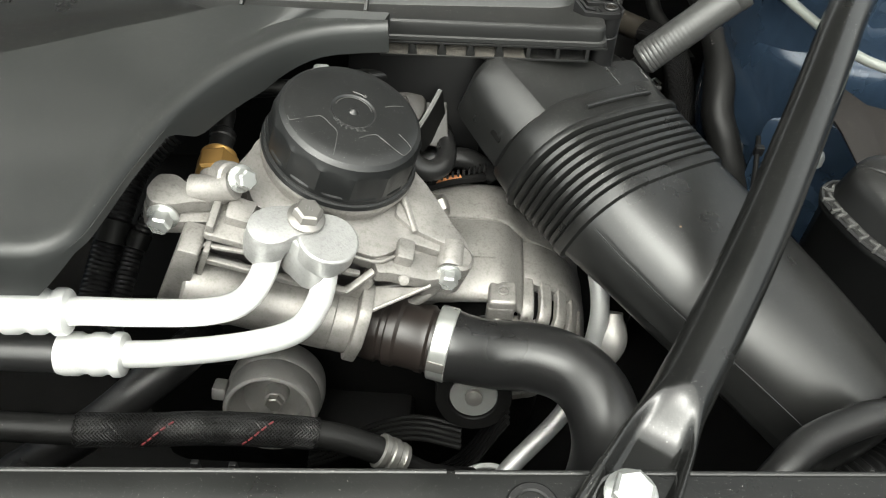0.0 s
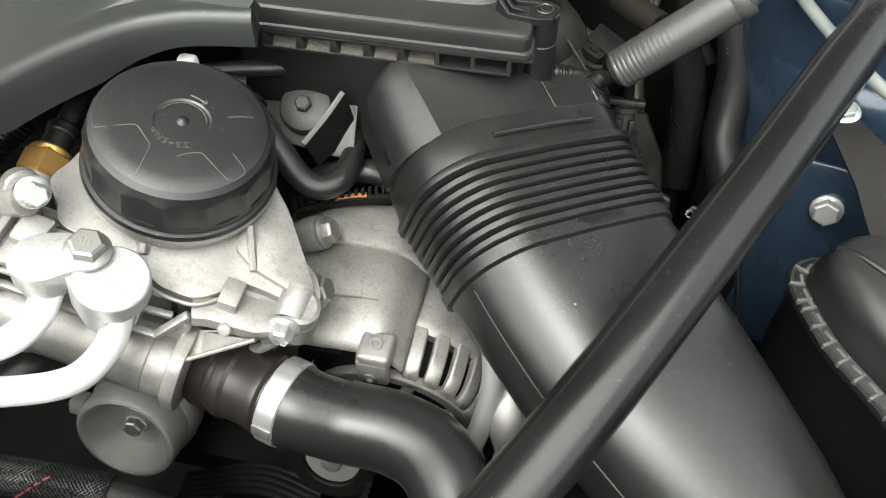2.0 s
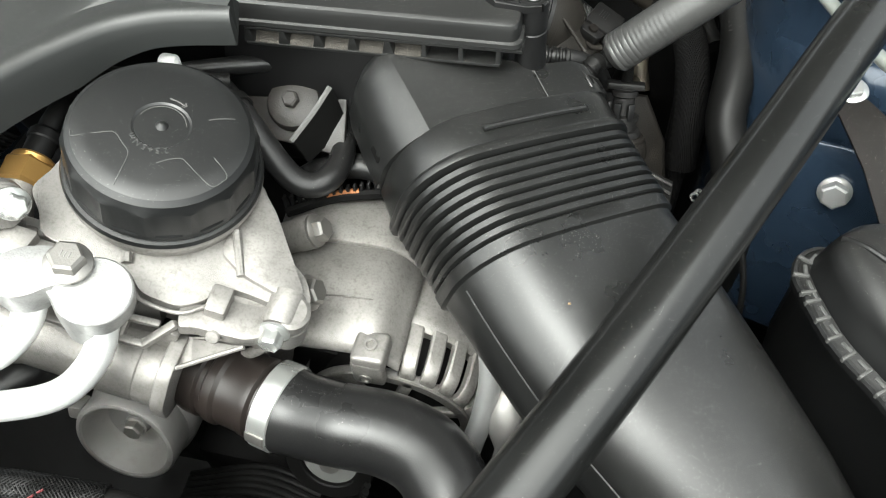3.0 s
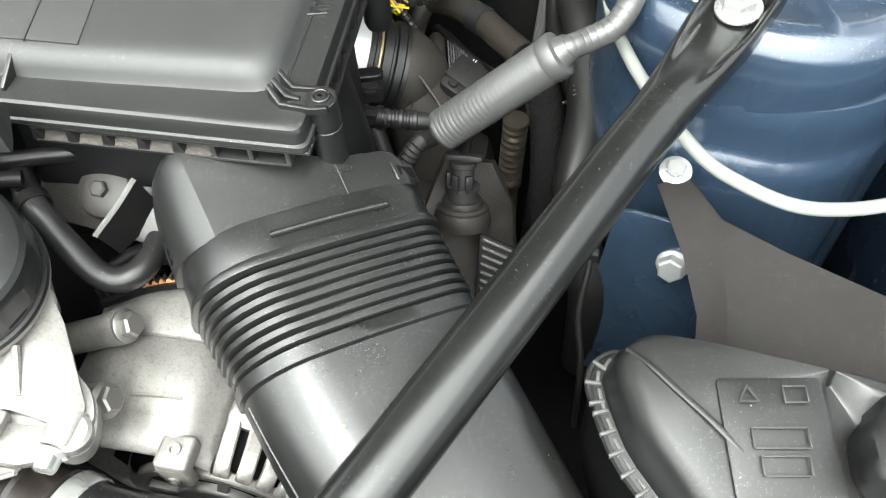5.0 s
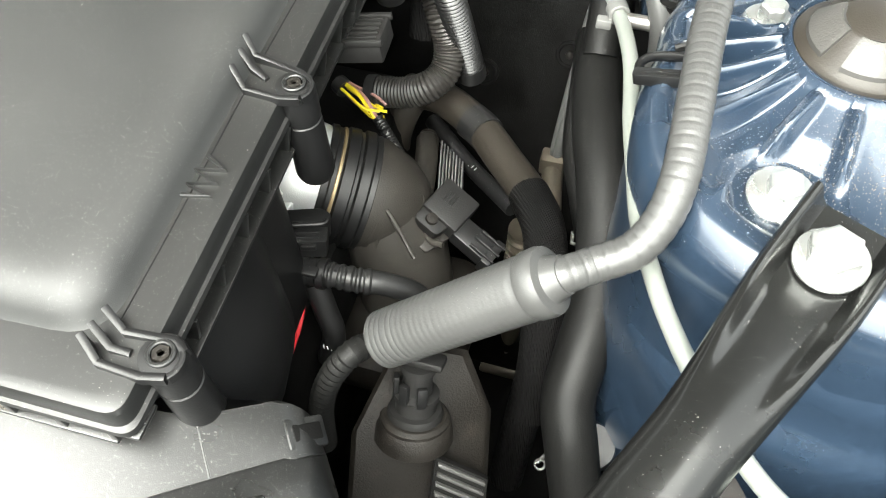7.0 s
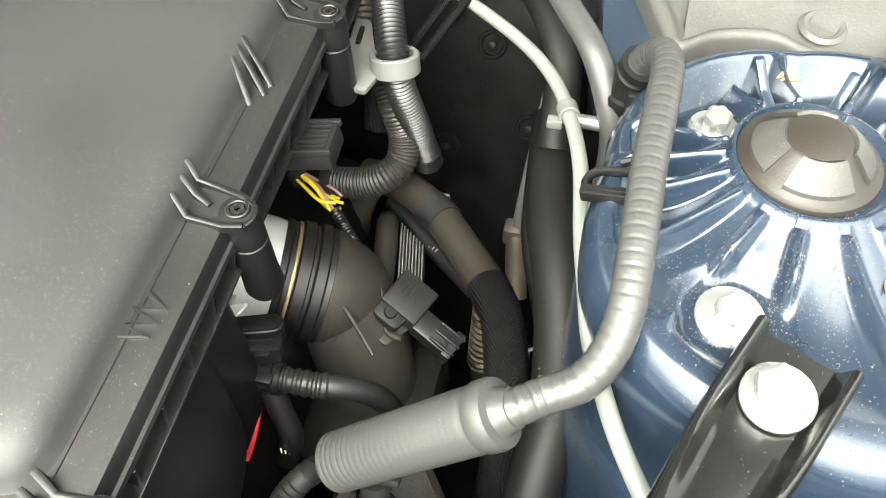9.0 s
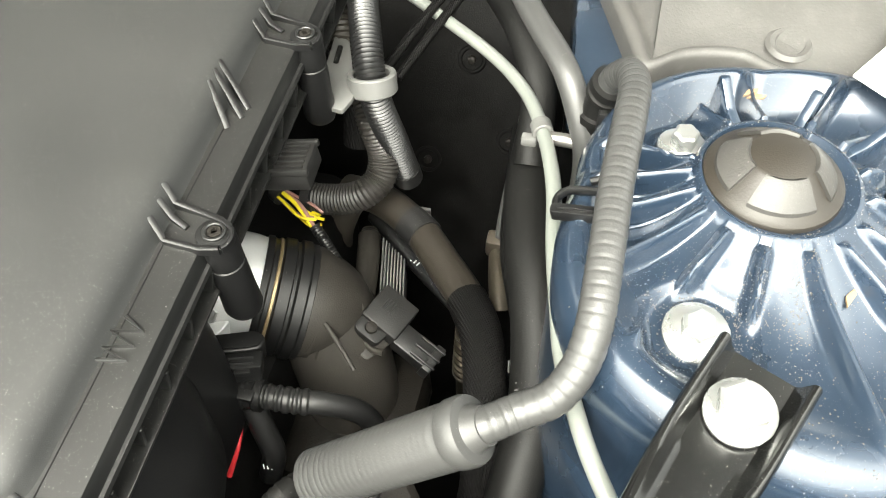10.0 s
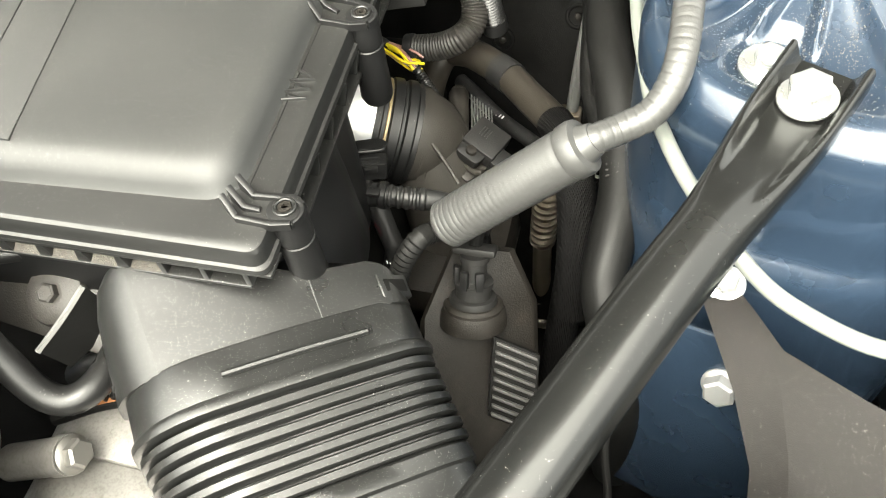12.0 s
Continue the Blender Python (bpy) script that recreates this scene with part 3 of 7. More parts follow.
    for k in range(14):
        x = 0.03 + k * 0.0262
        if any(abs(x - c) < 0.011 for c in (0.007, 0.146, 0.288)):
            continue
        q = prism([(0, 0), (0.0095, 0), (0.0095, -0.02), (0.004, -0.018)], ms @ basis((x, -0.0005, 0), (0, 1, 0), (0, 0, 1), (1, 0, 0)), -0.0009, 0.0009, 0.0003)
        part("fin", q, PLASTIC, lower)
    # screw bosses with their raised guards
    for (x, y) in ((0.121, 0.5665), (0.1145, 0.7045), (0.1075, 0.847)):
        bs = bmesh.new()
        lathe([(0.0066, 0.9305), (0.0088, 0.93), (0.0092, 0.928), (0.0092, 0.9115), (0.0086, 0.911), (0.0086, 0.9095), (0.0092, 0.909), (0.0096, 0.886), (0.0102, 0.872), (0.0088, 0.868)], Matrix.Translation((x, y, 0)), 24, bs)
        boss = part("screw_boss", bs, PLASTIC_CLEAN, t)
        q = ring_tube(0.0056, 0.0038, 0.9292, 0.9322, Matrix.Translation((x, y, 0)), 20)
        part("screw_rim", q, PLASTIC, boss)
        q = lathe([(0.0004, 0.9305), (0.0014, 0.9305), (0.0016, 0.9318), (0.0034, 0.9318), (0.0038, 0.9312), (0.0038, 0.929)], Matrix.Translation((x, y, 0)), 6)
        part("screw", q, DIRTY, boss, "dull dirty steel screw")
        upper = [(-0.0245, 0.0085, 0.0105), (-0.0168, 0.0042, 0.004), (0.0025, 0.0062, 0.0032), (0.0078, 0.003, 0.003)] if y < 0.6 else [(-0.029, 0.0155, 0.012), (-0.0235, 0.0112, 0.005), (-0.01, 0.0096, 0.0034), (-0.0003, 0.0078, 0.003), (0.006, 0.0045, 0.003)]
        lower_rim = [(-0.0275, -0.0035, 0.0105), (-0.02, -0.0094, 0.004), (-0.003, -0.01, 0.0032), (0.0055, -0.0078, 0.003)]
        short = [(-0.0262, 0.0015, 0.0105), (-0.0185, -0.003, 0.004), (-0.0112, -0.0024, 0.0022)] if y < 0.6 else [(-0.028, 0.007, 0.0105), (-0.0215, 0.0034, 0.004), (-0.0135, 0.0002, 0.0022)]
        g = prism([(px_, py_) for px_, py_, _ in upper] + [(0.009, -0.0015)] + [(px_, py_) for px_, py_, _ in reversed(lower_rim)], Matrix.Translation((x, y, 0)), 0.9262, 0.9292, 0.0004, None, 1)
        part("guard", g, RIM, t)
        for name, wall_line in (("guard_wall", upper), ("guard_wall", lower_rim), ("guard_rib", short)):
            part(name, gusset([(x + px_, y + py_, 0.9285 + h_) for px_, py_, h_ in wall_line], 0.0015, 0.927), PLASTIC_CLEAN, t)
        part("guard_wall", gusset([(x + 0.0085 * math.cos(radians(k)), y - 0.0018 + 0.0085 * math.sin(radians(k)), 0.9315) for k in range(-42, 50, 13)], 0.0011, 0.927), PLASTIC_CLEAN, t)
    # zigzag mark and gussets on the shoulder
    zig = [(0.0955, 0.6555), (0.1055, 0.6505), (0.0925, 0.6475), (0.105, 0.643), (0.092, 0.6395), (0.105, 0.636), (0.0925, 0.6335)]
    part("mark", gusset([(xa, ya, 0.9308) for xa, ya in zig], 0.001, 0.928), RIM, t)
    for (xa, ya), (xc, yc) in (((0.0785, 0.7875), (0.093, 0.7695)), ((0.0775, 0.7965), (0.0975, 0.778)), ((0.0775, 0.8035), (0.0985, 0.785))):
        part("gusset", gusset([(xa, ya, 0.9425), ((xa + xc) / 2, (ya + yc) / 2, 0.937), (xc, yc, 0.9292)], 0.0015, 0.926), PLASTIC_CLEAN, t)
    part("shelf_edge", gusset([(0.0988, 0.5755, 0.9297), (0.0974, 0.618, 0.9297), (0.0938, 0.694, 0.9297)], 0.0004, 0.928), RIM, t)
    part("shelf_edge", gusset([(0.0925, 0.719, 0.9297), (0.0912, 0.768, 0.9297)], 0.0004, 0.928), RIM, t)
    # smooth tapered shoulder between box and duct
    loops = []
    for z, cx, cy, rx, ry in ((0.912, 0.088, 0.63, 0.017, 0.05), (0.885, 0.086, 0.62, 0.02, 0.055), (0.855, 0.085, 0.612, 0.033, 0.058), (0.825, 0.085, 0.605, 0.044, 0.058), (0.8, 0.082, 0.6, 0.041, 0.053), (0.77, 0.076, 0.592, 0.034, 0.045)):
        loops.append([V(cx + rx * math.cos(2 * math.pi * k / 36), cy + ry * math.sin(2 * math.pi * k / 36), z) for k in range(36)])
    part("shoulder", rings(bmesh.new(), loops), PLASTIC_CLEAN, t, angle=60)
    return t


DU = V(0.775, 0.6, -0.205).normalized()
DD = V(0.55, -0.8, -0.245)
DD = (DD - DU * DD.dot(DU)).normalized()
DN = DD.cross(DU).normalized()
DN = DN if DN.z > 0 else -DN
DUCT = basis((0.104, 0.499, 0.888), DU, DD, DN)


def duct_section(left, right, depth, drop=0.0, r=0.034, n=7):
    """Closed outline across the duct, in its own width and height."""
    def arc(cx, cy, rx, ry, a0, a1):
        return [(cx + rx * math.cos(radians(a0 + (a1 - a0) * i / n)), cy + ry * math.sin(radians(a0 + (a1 - a0) * i / n))) for i in range(n + 1)]
    rr = 0.025
    q = 0.018
    out = arc(left + r * 0.95, -r, r * 0.95, r, 180, 90)
    a0, a1 = left + r * 0.95, right - rr
    out += [(a0 + (a1 - a0) * f, 0.0018 * math.sin(math.pi * f)) for f in (0.2, 0.4, 0.6, 0.8)]
    out += arc(right - rr, -rr, rr, rr, 90, 0)
    out += arc(right - q, -depth + q, q, q, 0, -90)
    out += [(left + (right - left) * f, -depth) for f in (0.7, 0.5, 0.35)]
    out += arc(left + q, -depth + q, q, q, -90, -180)
    return [(x, y + drop) for x, y in out]


def duct_skin(rows, section=None, skew=0.0):
    loops = []
    for v, left, right, depth, inset, drop in rows:
        sec = (section or duct_section)(left + inset, right - inset, depth - 2 * inset, drop - inset, 0.045 + 0.012 * max(0.0, min(1.0, (v - 0.08) / 0.18)))
        slant = skew if not loops else 0.0
        loops.append([DUCT @ V(x, v - slant * max(0.0, 0.09 - x), z) for x, z in sec])
    return rings(bmesh.new(), loops)


def neck_section(left, edge, right, rise):
    """Rounded flank that breaks at a crease into a flat top."""
    r = (edge - left) / 0.5
    out = [(left + r * (1 - math.cos(radians(a))), rise - r * (0.866 - math.sin(radians(a)))) for a in range(0, 60, 6)]
    out += [(edge, rise), (edge + 0.0004, rise + 0.0002), (edge + 0.03, rise * 0.42), (edge + 0.06, rise * 0.12), (edge + 0.08, -0.0012)]
    out += [(right - 0.017 + 0.017 * math.sin(radians(a)), -0.0185 + 0.017 * math.cos(radians(a))) for a in range(0, 91, 15)]
    out += [(right, -0.062), (right - 0.018, -0.08), (left + 0.018, -0.08), (left, -0.062)]
    return out


def intake_duct():
    t = group_thing("intake_duct", (0.16, 0.43, 0.8), "black plastic intake duct with a ribbed bellows and dust", "air duct")
    loops = []
    for v, left, edge, right, rise in ((-0.0775, -0.034, -0.0285, 0.09, -0.014), (-0.0745, -0.0415, -0.029, 0.0915, -0.011), (-0.069, -0.0465, -0.0295, 0.093, -0.0095), (-0.058, -0.049, -0.0295, 0.0945, -0.009), (-0.035, -0.0495, -0.028, 0.098, -0.0085), (-0.0115, -0.0492, -0.0265, 0.1005, -0.0085), (-0.0112, -0.047, -0.0255, 0.0985, -0.0105)):
        loops.append([DUCT @ V(x, max(v, -0.077 + 0.04 * max(0.0, min(1.0, (x + 0.03) / 0.085)) + 0.012 * max(0.0, (x - 0.085) / 0.02)), z) for x, z in neck_section(left, edge, right, rise)])
    part("neck", rings(bmesh.new(), loops), PLASTIC, t, angle=17)
    part("seam", tube([DUCT @ V(0.0518, -0.036, -0.0012), DUCT @ V(0.052, -0.022, -0.0012), DUCT @ V(0.0522, -0.0135, -0.0012)], 0.00035, 0.004, 6), MOULDED, t)
    # latch windows on both flanks
    m = DUCT @ Matrix.Translation((-0.0448, -0.0235, -0.0345)) @ Matrix.Rotation(radians(22), 4, "Y")
    latch = part("latch", box((0.0, 0.0, 0.0), (0.0035, 0.0115, 0.021), m, 0.001), DARK, t)
    part("latch_tongue", box((-0.0008, 0.002, 0.0), (0.0035, 0.004, 0.014), m, 0.001), PLASTIC, latch)
    m = DUCT @ Matrix.Translation((0.094, -0.0215, -0.0065)) @ Matrix.Rotation(radians(34), 4, "Y")
    part("latch_frame", box((0, 0, -0.0022), (0.021, 0.0135, 0.004), m, 0.0012), PLASTIC, t)
    part("latch_slot", box((0, 0, -0.0012), (0.0155, 0.0075, 0.0032), m, 0.0008), DARK, t)
    b = duct_skin([(-0.0135, -0.0455, 0.1015, 0.083, 0.004, 0.0), (-0.013, -0.0455, 0.1015, 0.083, 0.0008, 0.0), (-0.0115, -0.0455, 0.1015, 0.083, 0.0, 0.0), (0.0085, -0.0458, 0.102, 0.0835, 0.0, 0.0), (0.0095, -0.046, 0.1025, 0.084, -0.0008, 0.0), (0.0115, -0.0465, 0.103, 0.085, -0.0014, 0.0), (0.0145, -0.0465, 0.103, 0.085, -0.0012, 0.0), (0.016, -0.0465, 0.103, 0.085, 0.001, 0.0), (0.0165, -0.0465, 0.103, 0.085, 0.004, 0.0)])
    part("sleeve", b, PLASTIC, t, angle=40)
    bar = tube([DUCT @ V(0.0, 0.0, 0.0018), DUCT @ V(0.02, 0.0, 0.0026), DUCT @ V(0.045, 0.0, 0.0026), DUCT @ V(0.07, 0.0002, 0.0016)], 0.0017, 0.005, 8)
    part("rib", bar, PLASTIC, t)
    rows = []
    v = 0.0165
    for k in range(7):
        base = (-0.0455 + 0.0012 * k, 0.103 + 0.0004 * k, 0.084)
        p = 0.0066
        for dv, ins in ((0.0, 0.0042), (0.0007, 0.0040), (0.001, 0.001), (0.0016, 0.0), (0.0048, 0.0), (0.0056, 0.0008), (0.0061, 0.004)):
            rows.append((v + dv, *base, ins, 0.0))
        v += p
    part("bellows", duct_skin(rows), PLASTIC, t, "ribbed rubber bellows", angle=40)
    b = duct_skin([(v - 0.001, -0.0385, 0.104, 0.085, 0.005, 0.0), (v, -0.0385, 0.104, 0.085, 0.001, 0.0), (v + 0.0012, -0.0385, 0.104, 0.085, 0.0, 0.0), (0.0715, -0.0385, 0.105, 0.083, 0.0, 0.0),
                   (0.073, -0.0385, 0.106, 0.082, 0.0022, 0.0), (0.08, -0.038, 0.107, 0.08, 0.0022, 0.0), (0.11, -0.0345, 0.1095, 0.074, 0.0018, 0.0), (0.15, -0.027, 0.1115, 0.07, 0.001, 0.0), (0.175, -0.0195, 0.113, 0.069, 0.0005, -0.0004), (0.2, -0.0105, 0.115, 0.068, 0.0005, -0.001), (0.23, 0.0, 0.118, 0.067, 0.0, -0.0035), (0.265, 0.0122, 0.12, 0.066, 0.0, -0.007), (0.282, 0.0182, 0.12, 0.065, 0.001, -0.0105), (0.291, 0.021, 0.1195, 0.065, 0.004, -0.0175), (0.296, 0.023, 0.119, 0.065, 0.008, -0.03), (0.298, 0.024, 0.1185, 0.065, 0.01, -0.055)])
    body = part("duct_body", b, PLASTIC, t, angle=40)
    q = tube([DUCT @ V(-0.0372, 0.08, -0.0285), DUCT @ V(-0.0328, 0.11, -0.0285), DUCT @ V(-0.0253, 0.15, -0.0275), DUCT @ V(-0.0178, 0.175, -0.0275), DUCT @ V(-0.0088, 0.2, -0.0285), DUCT @ V(0.002, 0.23, -0.0305), DUCT @ V(0.0142, 0.265, -0.0335), DUCT @ V(0.02, 0.281, -0.0375)], 0.0007, 0.01, 6)
    part("seam", q, PLASTIC, body)
    q = box((0.166, 0.41, 0.8612), (0.0014, 0.0011, 0.0008), None, 0.0003)
    part("crumb", q, DEBRIS, body)
    return t


def engine_cover():
    t = group_thing("engine_cover", (-0.2, 0.45, 0.85), "grey-black plastic engine cover with a wide rounded rim", "engine cover")
    edge = [(-0.0405, 0.5118), (-0.0735, 0.506), (-0.092, 0.499), (-0.109, 0.488), (-0.126, 0.47), (-0.138, 0.454), (-0.1505, 0.432), (-0.162, 0.4055), (-0.169, 0.38), (-0.175, 0.352), (-0.1795, 0.323), (-0.1845, 0.303), (-0.1975, 0.2925), (-0.214, 0.2905), (-0.3, 0.288), (-0.5, 0.288)]
    pts = [(p.x, p.y) for p in smooth_line([(x, y, 0) for x, y in edge], 0.008)]
    # outward direction along the rim
    nrm = []
    for i in range(len(pts)):
        a, c = pts[max(0, i - 1)], pts[min(len(pts) - 1, i + 1)]
        d = V(c[0] - a[0], c[1] - a[1], 0).normalized()
        nrm.append(V(-d.y, d.x, 0) * -1)
    def skirt(x, y):
        """How far the wall reaches down: it is cut away above the wiring."""
        if x < -0.186:
            return 0.011 + 0.023 * min(1.0, (-0.186 - x) / 0.02)
        if y > 0.47:
            return 0.021 + 0.01 * min(1.0, (0.5 - y) / 0.03) if y < 0.5 else 0.021
        return 0.011 + 0.02 * max(0.0, min(1.0, (y - 0.398) / 0.022))
    prof = [(0.02, -0.0012, 0), (0.011, -0.0004, 0), (0.005, 0.0, 0), (0.002, -0.0006, 0), (-0.0005, -0.0025, 0), (-0.002, -0.006, 0), (-0.0025, 0.0, 0.55), (-0.003, 0.0, 1.0), (-0.001, -0.0008, 1.0), (0.004, 0.0, 0.9)]
    loops = []
    for ins, dz, share in prof:
        loop = [V(p[0], p[1], 0.942 + dz - share * skirt(*p)) + n * ins for p, n in zip(pts, nrm)]
        loops.append([V(q.x, min(q.y, 0.5165), q.z) if ins > 0.004 else q for q in loop])
    b = bmesh.new()
    vs = [[b.verts.new(q) for q in loop] for loop in loops]
    for a, c in zip(vs[:-1], vs[1:]):
        for i in range(len(pts) - 1):
            b.faces.new((a[i], a[i + 1], c[i + 1], c[i]))
    # top sheet, rising a little to its rear edge
    rear = smooth_line([V(-0.04, 0.519, 0.9462), V(-0.095, 0.519, 0.9462), V(-0.15, 0.5185, 0.9462), V(-0.1875, 0.499, 0.9462), V(-0.22, 0.4825, 0.9462), V(-0.2815, 0.449, 0.9462), V(-0.36, 0.42, 0.9462), V(-0.5, 0.4, 0.9462)], 0.004)
    back = [b.verts.new(rear[round(i * (len(rear) - 1) / (len(pts) - 1))]) for i in range(len(pts))]
    lip = [b.verts.new(v.co + V(0.0, 0.0055, -0.0075)) for v in back]
    for i in range(len(pts) - 1):
        b.faces.new((vs[0][i], back[i], back[i + 1], vs[0][i + 1]))
        b.faces.new((back[i], lip[i], lip[i + 1], back[i + 1]))
    b.faces.new([lip[0], back[0]] + [loop[0] for loop in vs])
    part("cover_shell", b, COVER, t, angle=50)
    # dusty lower deck behind the slanted edge
    deck = [(-0.157, 0.516), (-0.19, 0.531), (-0.215, 0.552), (-0.5, 0.552), (-0.5, 0.4), (-0.36, 0.415), (-0.2815, 0.445), (-0.22, 0.478), (-0.1875, 0.495)]
    part("rear_deck", prism(rounded(deck, 0.008, 3), Matrix.Identity(4), 0.93, 0.9415, 0.002), PLASTIC, t)
    return t


structure()
slam_panel()
strut_brace()
air_box()
intake_duct()
engine_cover()

# ---- engine front: everything leans with the tilted engine ----
EU = V(0.31, -0.05, 0.95).normalized()
ER = V(0.95, 0.0, -0.31)
ER = (ER - EU * ER.dot(EU)).normalized()
EY = EU.cross(ER)
ENG = basis((-0.057, 0.443, 0.919), ER, EY, EU)


def oil_filter_housing():
    t = group_thing("oil_filter_housing", ENG @ V(0, 0, -0.1), "cast aluminium oil filter housing with a black screw cap", "filter housing")
    # bowl under the cap
    b = lathe([(0.045, -0.036), (0.0538, -0.0374), (0.0545, -0.0386), (0.0545, -0.0412), (0.0532, -0.042), (0.0518, -0.0428), (0.0515, -0.058), (0.05, -0.09), (0.045, -0.12)], ENG, 64)
    part("bowl", b, CAST, t)
    # top plate with a stepped front edge
    edge = [(-0.06, -0.03), (-0.045, -0.058), (-0.011, -0.0635), (0.006, -0.0615), (0.0156, -0.0725), (0.038, -0.0737), (0.05, -0.0644), (0.055, -0.054), (0.07, -0.0535), (0.0985, -0.0565), (0.1035, -0.047), (0.096, -0.033), (0.064, -0.012), (0.056, 0.014), (0.03, 0.03), (-0.03, 0.03), (-0.056, 0.0)]
    part("top_plate", prism(rounded(edge, 0.006, 3), ENG, -0.064, -0.05, 0.0012), CAST, t)
    low = [(-0.066, -0.03), (-0.048, -0.05), (-0.01, -0.052), (0.004, -0.052), (0.0135, -0.052), (0.036, -0.054), (0.045, -0.068), (0.058, -0.066), (0.075, -0.0665), (0.098, -0.068), (0.1065, -0.055), (0.1, -0.036), (0.066, -0.012), (0.04, 0.02), (-0.05, 0.02)]
    part("lower_plate", prism(rounded(low, 0.006, 3), ENG, -0.078, -0.0565, 0.0018), CAST, t)
    # raised wedge between bowl and ear
    b = bmesh.new()
    prism(rounded([(0.046, -0.036), (0.062, -0.045), (0.094, -0.052), (0.098, -0.044), (0.066, 0.0), (0.05, 0.016)], 0.005, 3), ENG, -0.054, -0.0462, 0.002, b)
    part("wedge", b, CAST, t)
    part("rib", tube([ENG @ V(0.05, -0.022, -0.043), ENG @ V(0.056, -0.034, -0.0455), ENG @ V(0.062, -0.046, -0.0475)], 0.0024, 0.003, 8), CAST, t)
    part("rib", tube([ENG @ V(0.001, -0.054, -0.048), ENG @ V(0.003, -0.059, -0.049)], 0.003, 0.003, 8), CAST, t)
    # raised lugs and the bolt ear
    part("lug", box((0.0565, -0.064, -0.052), (0.0115, 0.017, 0.016), ENG, 0.0016), CAST, t)
    part("ear", lathe([(0.009, -0.0465), (0.0112, -0.048), (0.0115, -0.056), (0.0106, -0.0572), (0.0116, -0.0585), (0.0116, -0.076), (0.009, -0.078)], ENG @ Matrix.Translation((0.094, -0.0565, 0)), 28), CAST, t)
    part("bolt_seat", lathe([(0.0085, 0.0), (0.0098, -0.002), (0.0102, -0.02)], at(ENG @ V(0.09, -0.0655, -0.0535), tuple(EY * -1)), 24), CAST, t)
    # flat beam along the front below the plate, with a round button under it
    beam = [(0.037, -0.07), (0.041, -0.0835), (0.0495, -0.0805), (0.062, -0.08), (0.076, -0.079), (0.09, -0.0715), (0.097, -0.064), (0.09, -0.055), (0.06, -0.06), (0.05, -0.066)]
    part("beam", prism(rounded(beam, 0.003, 3), ENG, -0.063, -0.0525, 0.0022), CAST, t)
    part("button", lathe([(0.0002, 0.0006), (0.0032, 0.0004), (0.004, -0.0006), (0.0042, -0.008)], at(ENG @ V(0.0598, -0.0825, -0.0545), tuple(EY * -0.75 + EU * 0.66)), 20), CAST, t)
    # sloping web with a thin rib along its lower edge
    web = [(0.039, -0.08, -0.0755), (0.0445, -0.0975, -0.0775), (0.077, -0.0818, -0.0555), (0.078, -0.072, -0.064)]
    part("side_web", rings(bmesh.new(), [[ENG @ V(x, y, z) for x, y, z in web], [ENG @ V(x, y + 0.001, z - 0.0022) for x, y, z in web]]), CAST, t)
    part("web_rib", tube([ENG @ V(0.0445, -0.0985, -0.0745), ENG @ V(0.061, -0.0906, -0.0633), ENG @ V(0.0775, -0.0828, -0.0522)], 0.0014, 0.004, 8), CAST, t)
    part("lower_rim", tube([ENG @ V(0.052, -0.0695, -0.111), ENG @ V(0.0595, -0.0715, -0.1069), ENG @ V(0.07, -0.0715, -0.0991), ENG @ V(0.0764, -0.0715, -0.0911), ENG @ V(0.083, -0.0705, -0.0807), ENG @ V(0.0885, -0.066, -0.072)], 0.0034, 0.004, 12), CAST, t)
    part("ear_foot", box((0.0835, -0.064, -0.07), (0.011, 0.016, 0.026), ENG, 0.003, None, 3), CAST, t)
    part("rear_web", box((0.062, -0.06, -0.088), (0.05, 0.008, 0.05), ENG, 0.003), CAST, t)
    # edge bead
    bead = [(0.002, -0.0655), (0.0085, -0.066), (0.0165, -0.0755), (0.0385, -0.0765), (0.0505, -0.068)]
    part("bead", tube([ENG @ V(x, y, -0.0505) for x, y in bead], 0.0013, 0.003, 8), CAST, t)
    # far end: two stacked plates, slanted tube and seats of the bolts
    arm = [(-0.1094, -0.0702), (-0.1075, -0.06), (-0.1046, -0.0551), (-0.0954, -0.0522), (-0.0852, -0.0585), (-0.072, -0.052), (-0.062, -0.046), (-0.055, -0.054), (-0.063, -0.0635), (-0.082, -0.0705), (-0.092, -0.077), (-0.104, -0.079)]
    part("arm", prism(rounded(arm, 0.0035, 3), ENG, -0.0575, -0.047, 0.0016), CAST, t)
    step = [(-0.1105, -0.07), (-0.107, -0.058), (-0.085, -0.056), (-0.05, -0.05), (-0.05, -0.064), (-0.064, -0.0715), (-0.09, -0.0805), (-0.105, -0.0815)]
    part("arm_step", prism(rounded(step, 0.004, 3), ENG, -0.071, -0.0588, 0.0016), CAST, t)
    part("boss", lathe([(0.0095, 0.0), (0.0112, -0.0015), (0.0115, -0.02)], at(ENG @ V(-0.0965, -0.0775, -0.0635), tuple(EY * -0.97 + EU * 0.12)), 24), CAST, t)
    part("arm_neck", tube([ENG @ V(-0.084, -0.058, -0.05), ENG @ V(-0.07, -0.058, -0.0435), ENG @ V(-0.06, -0.0575, -0.036)], 0.0095, 0.004, 20), CAST, t)
    part("bolt_seat", lathe([(0.0088, 0.0), (0.0102, -0.002), (0.0105, -0.012)], at(ENG @ V(-0.0615, -0.0545, -0.0335), (0.75, -0.5, 0.42)), 24), CAST, t)
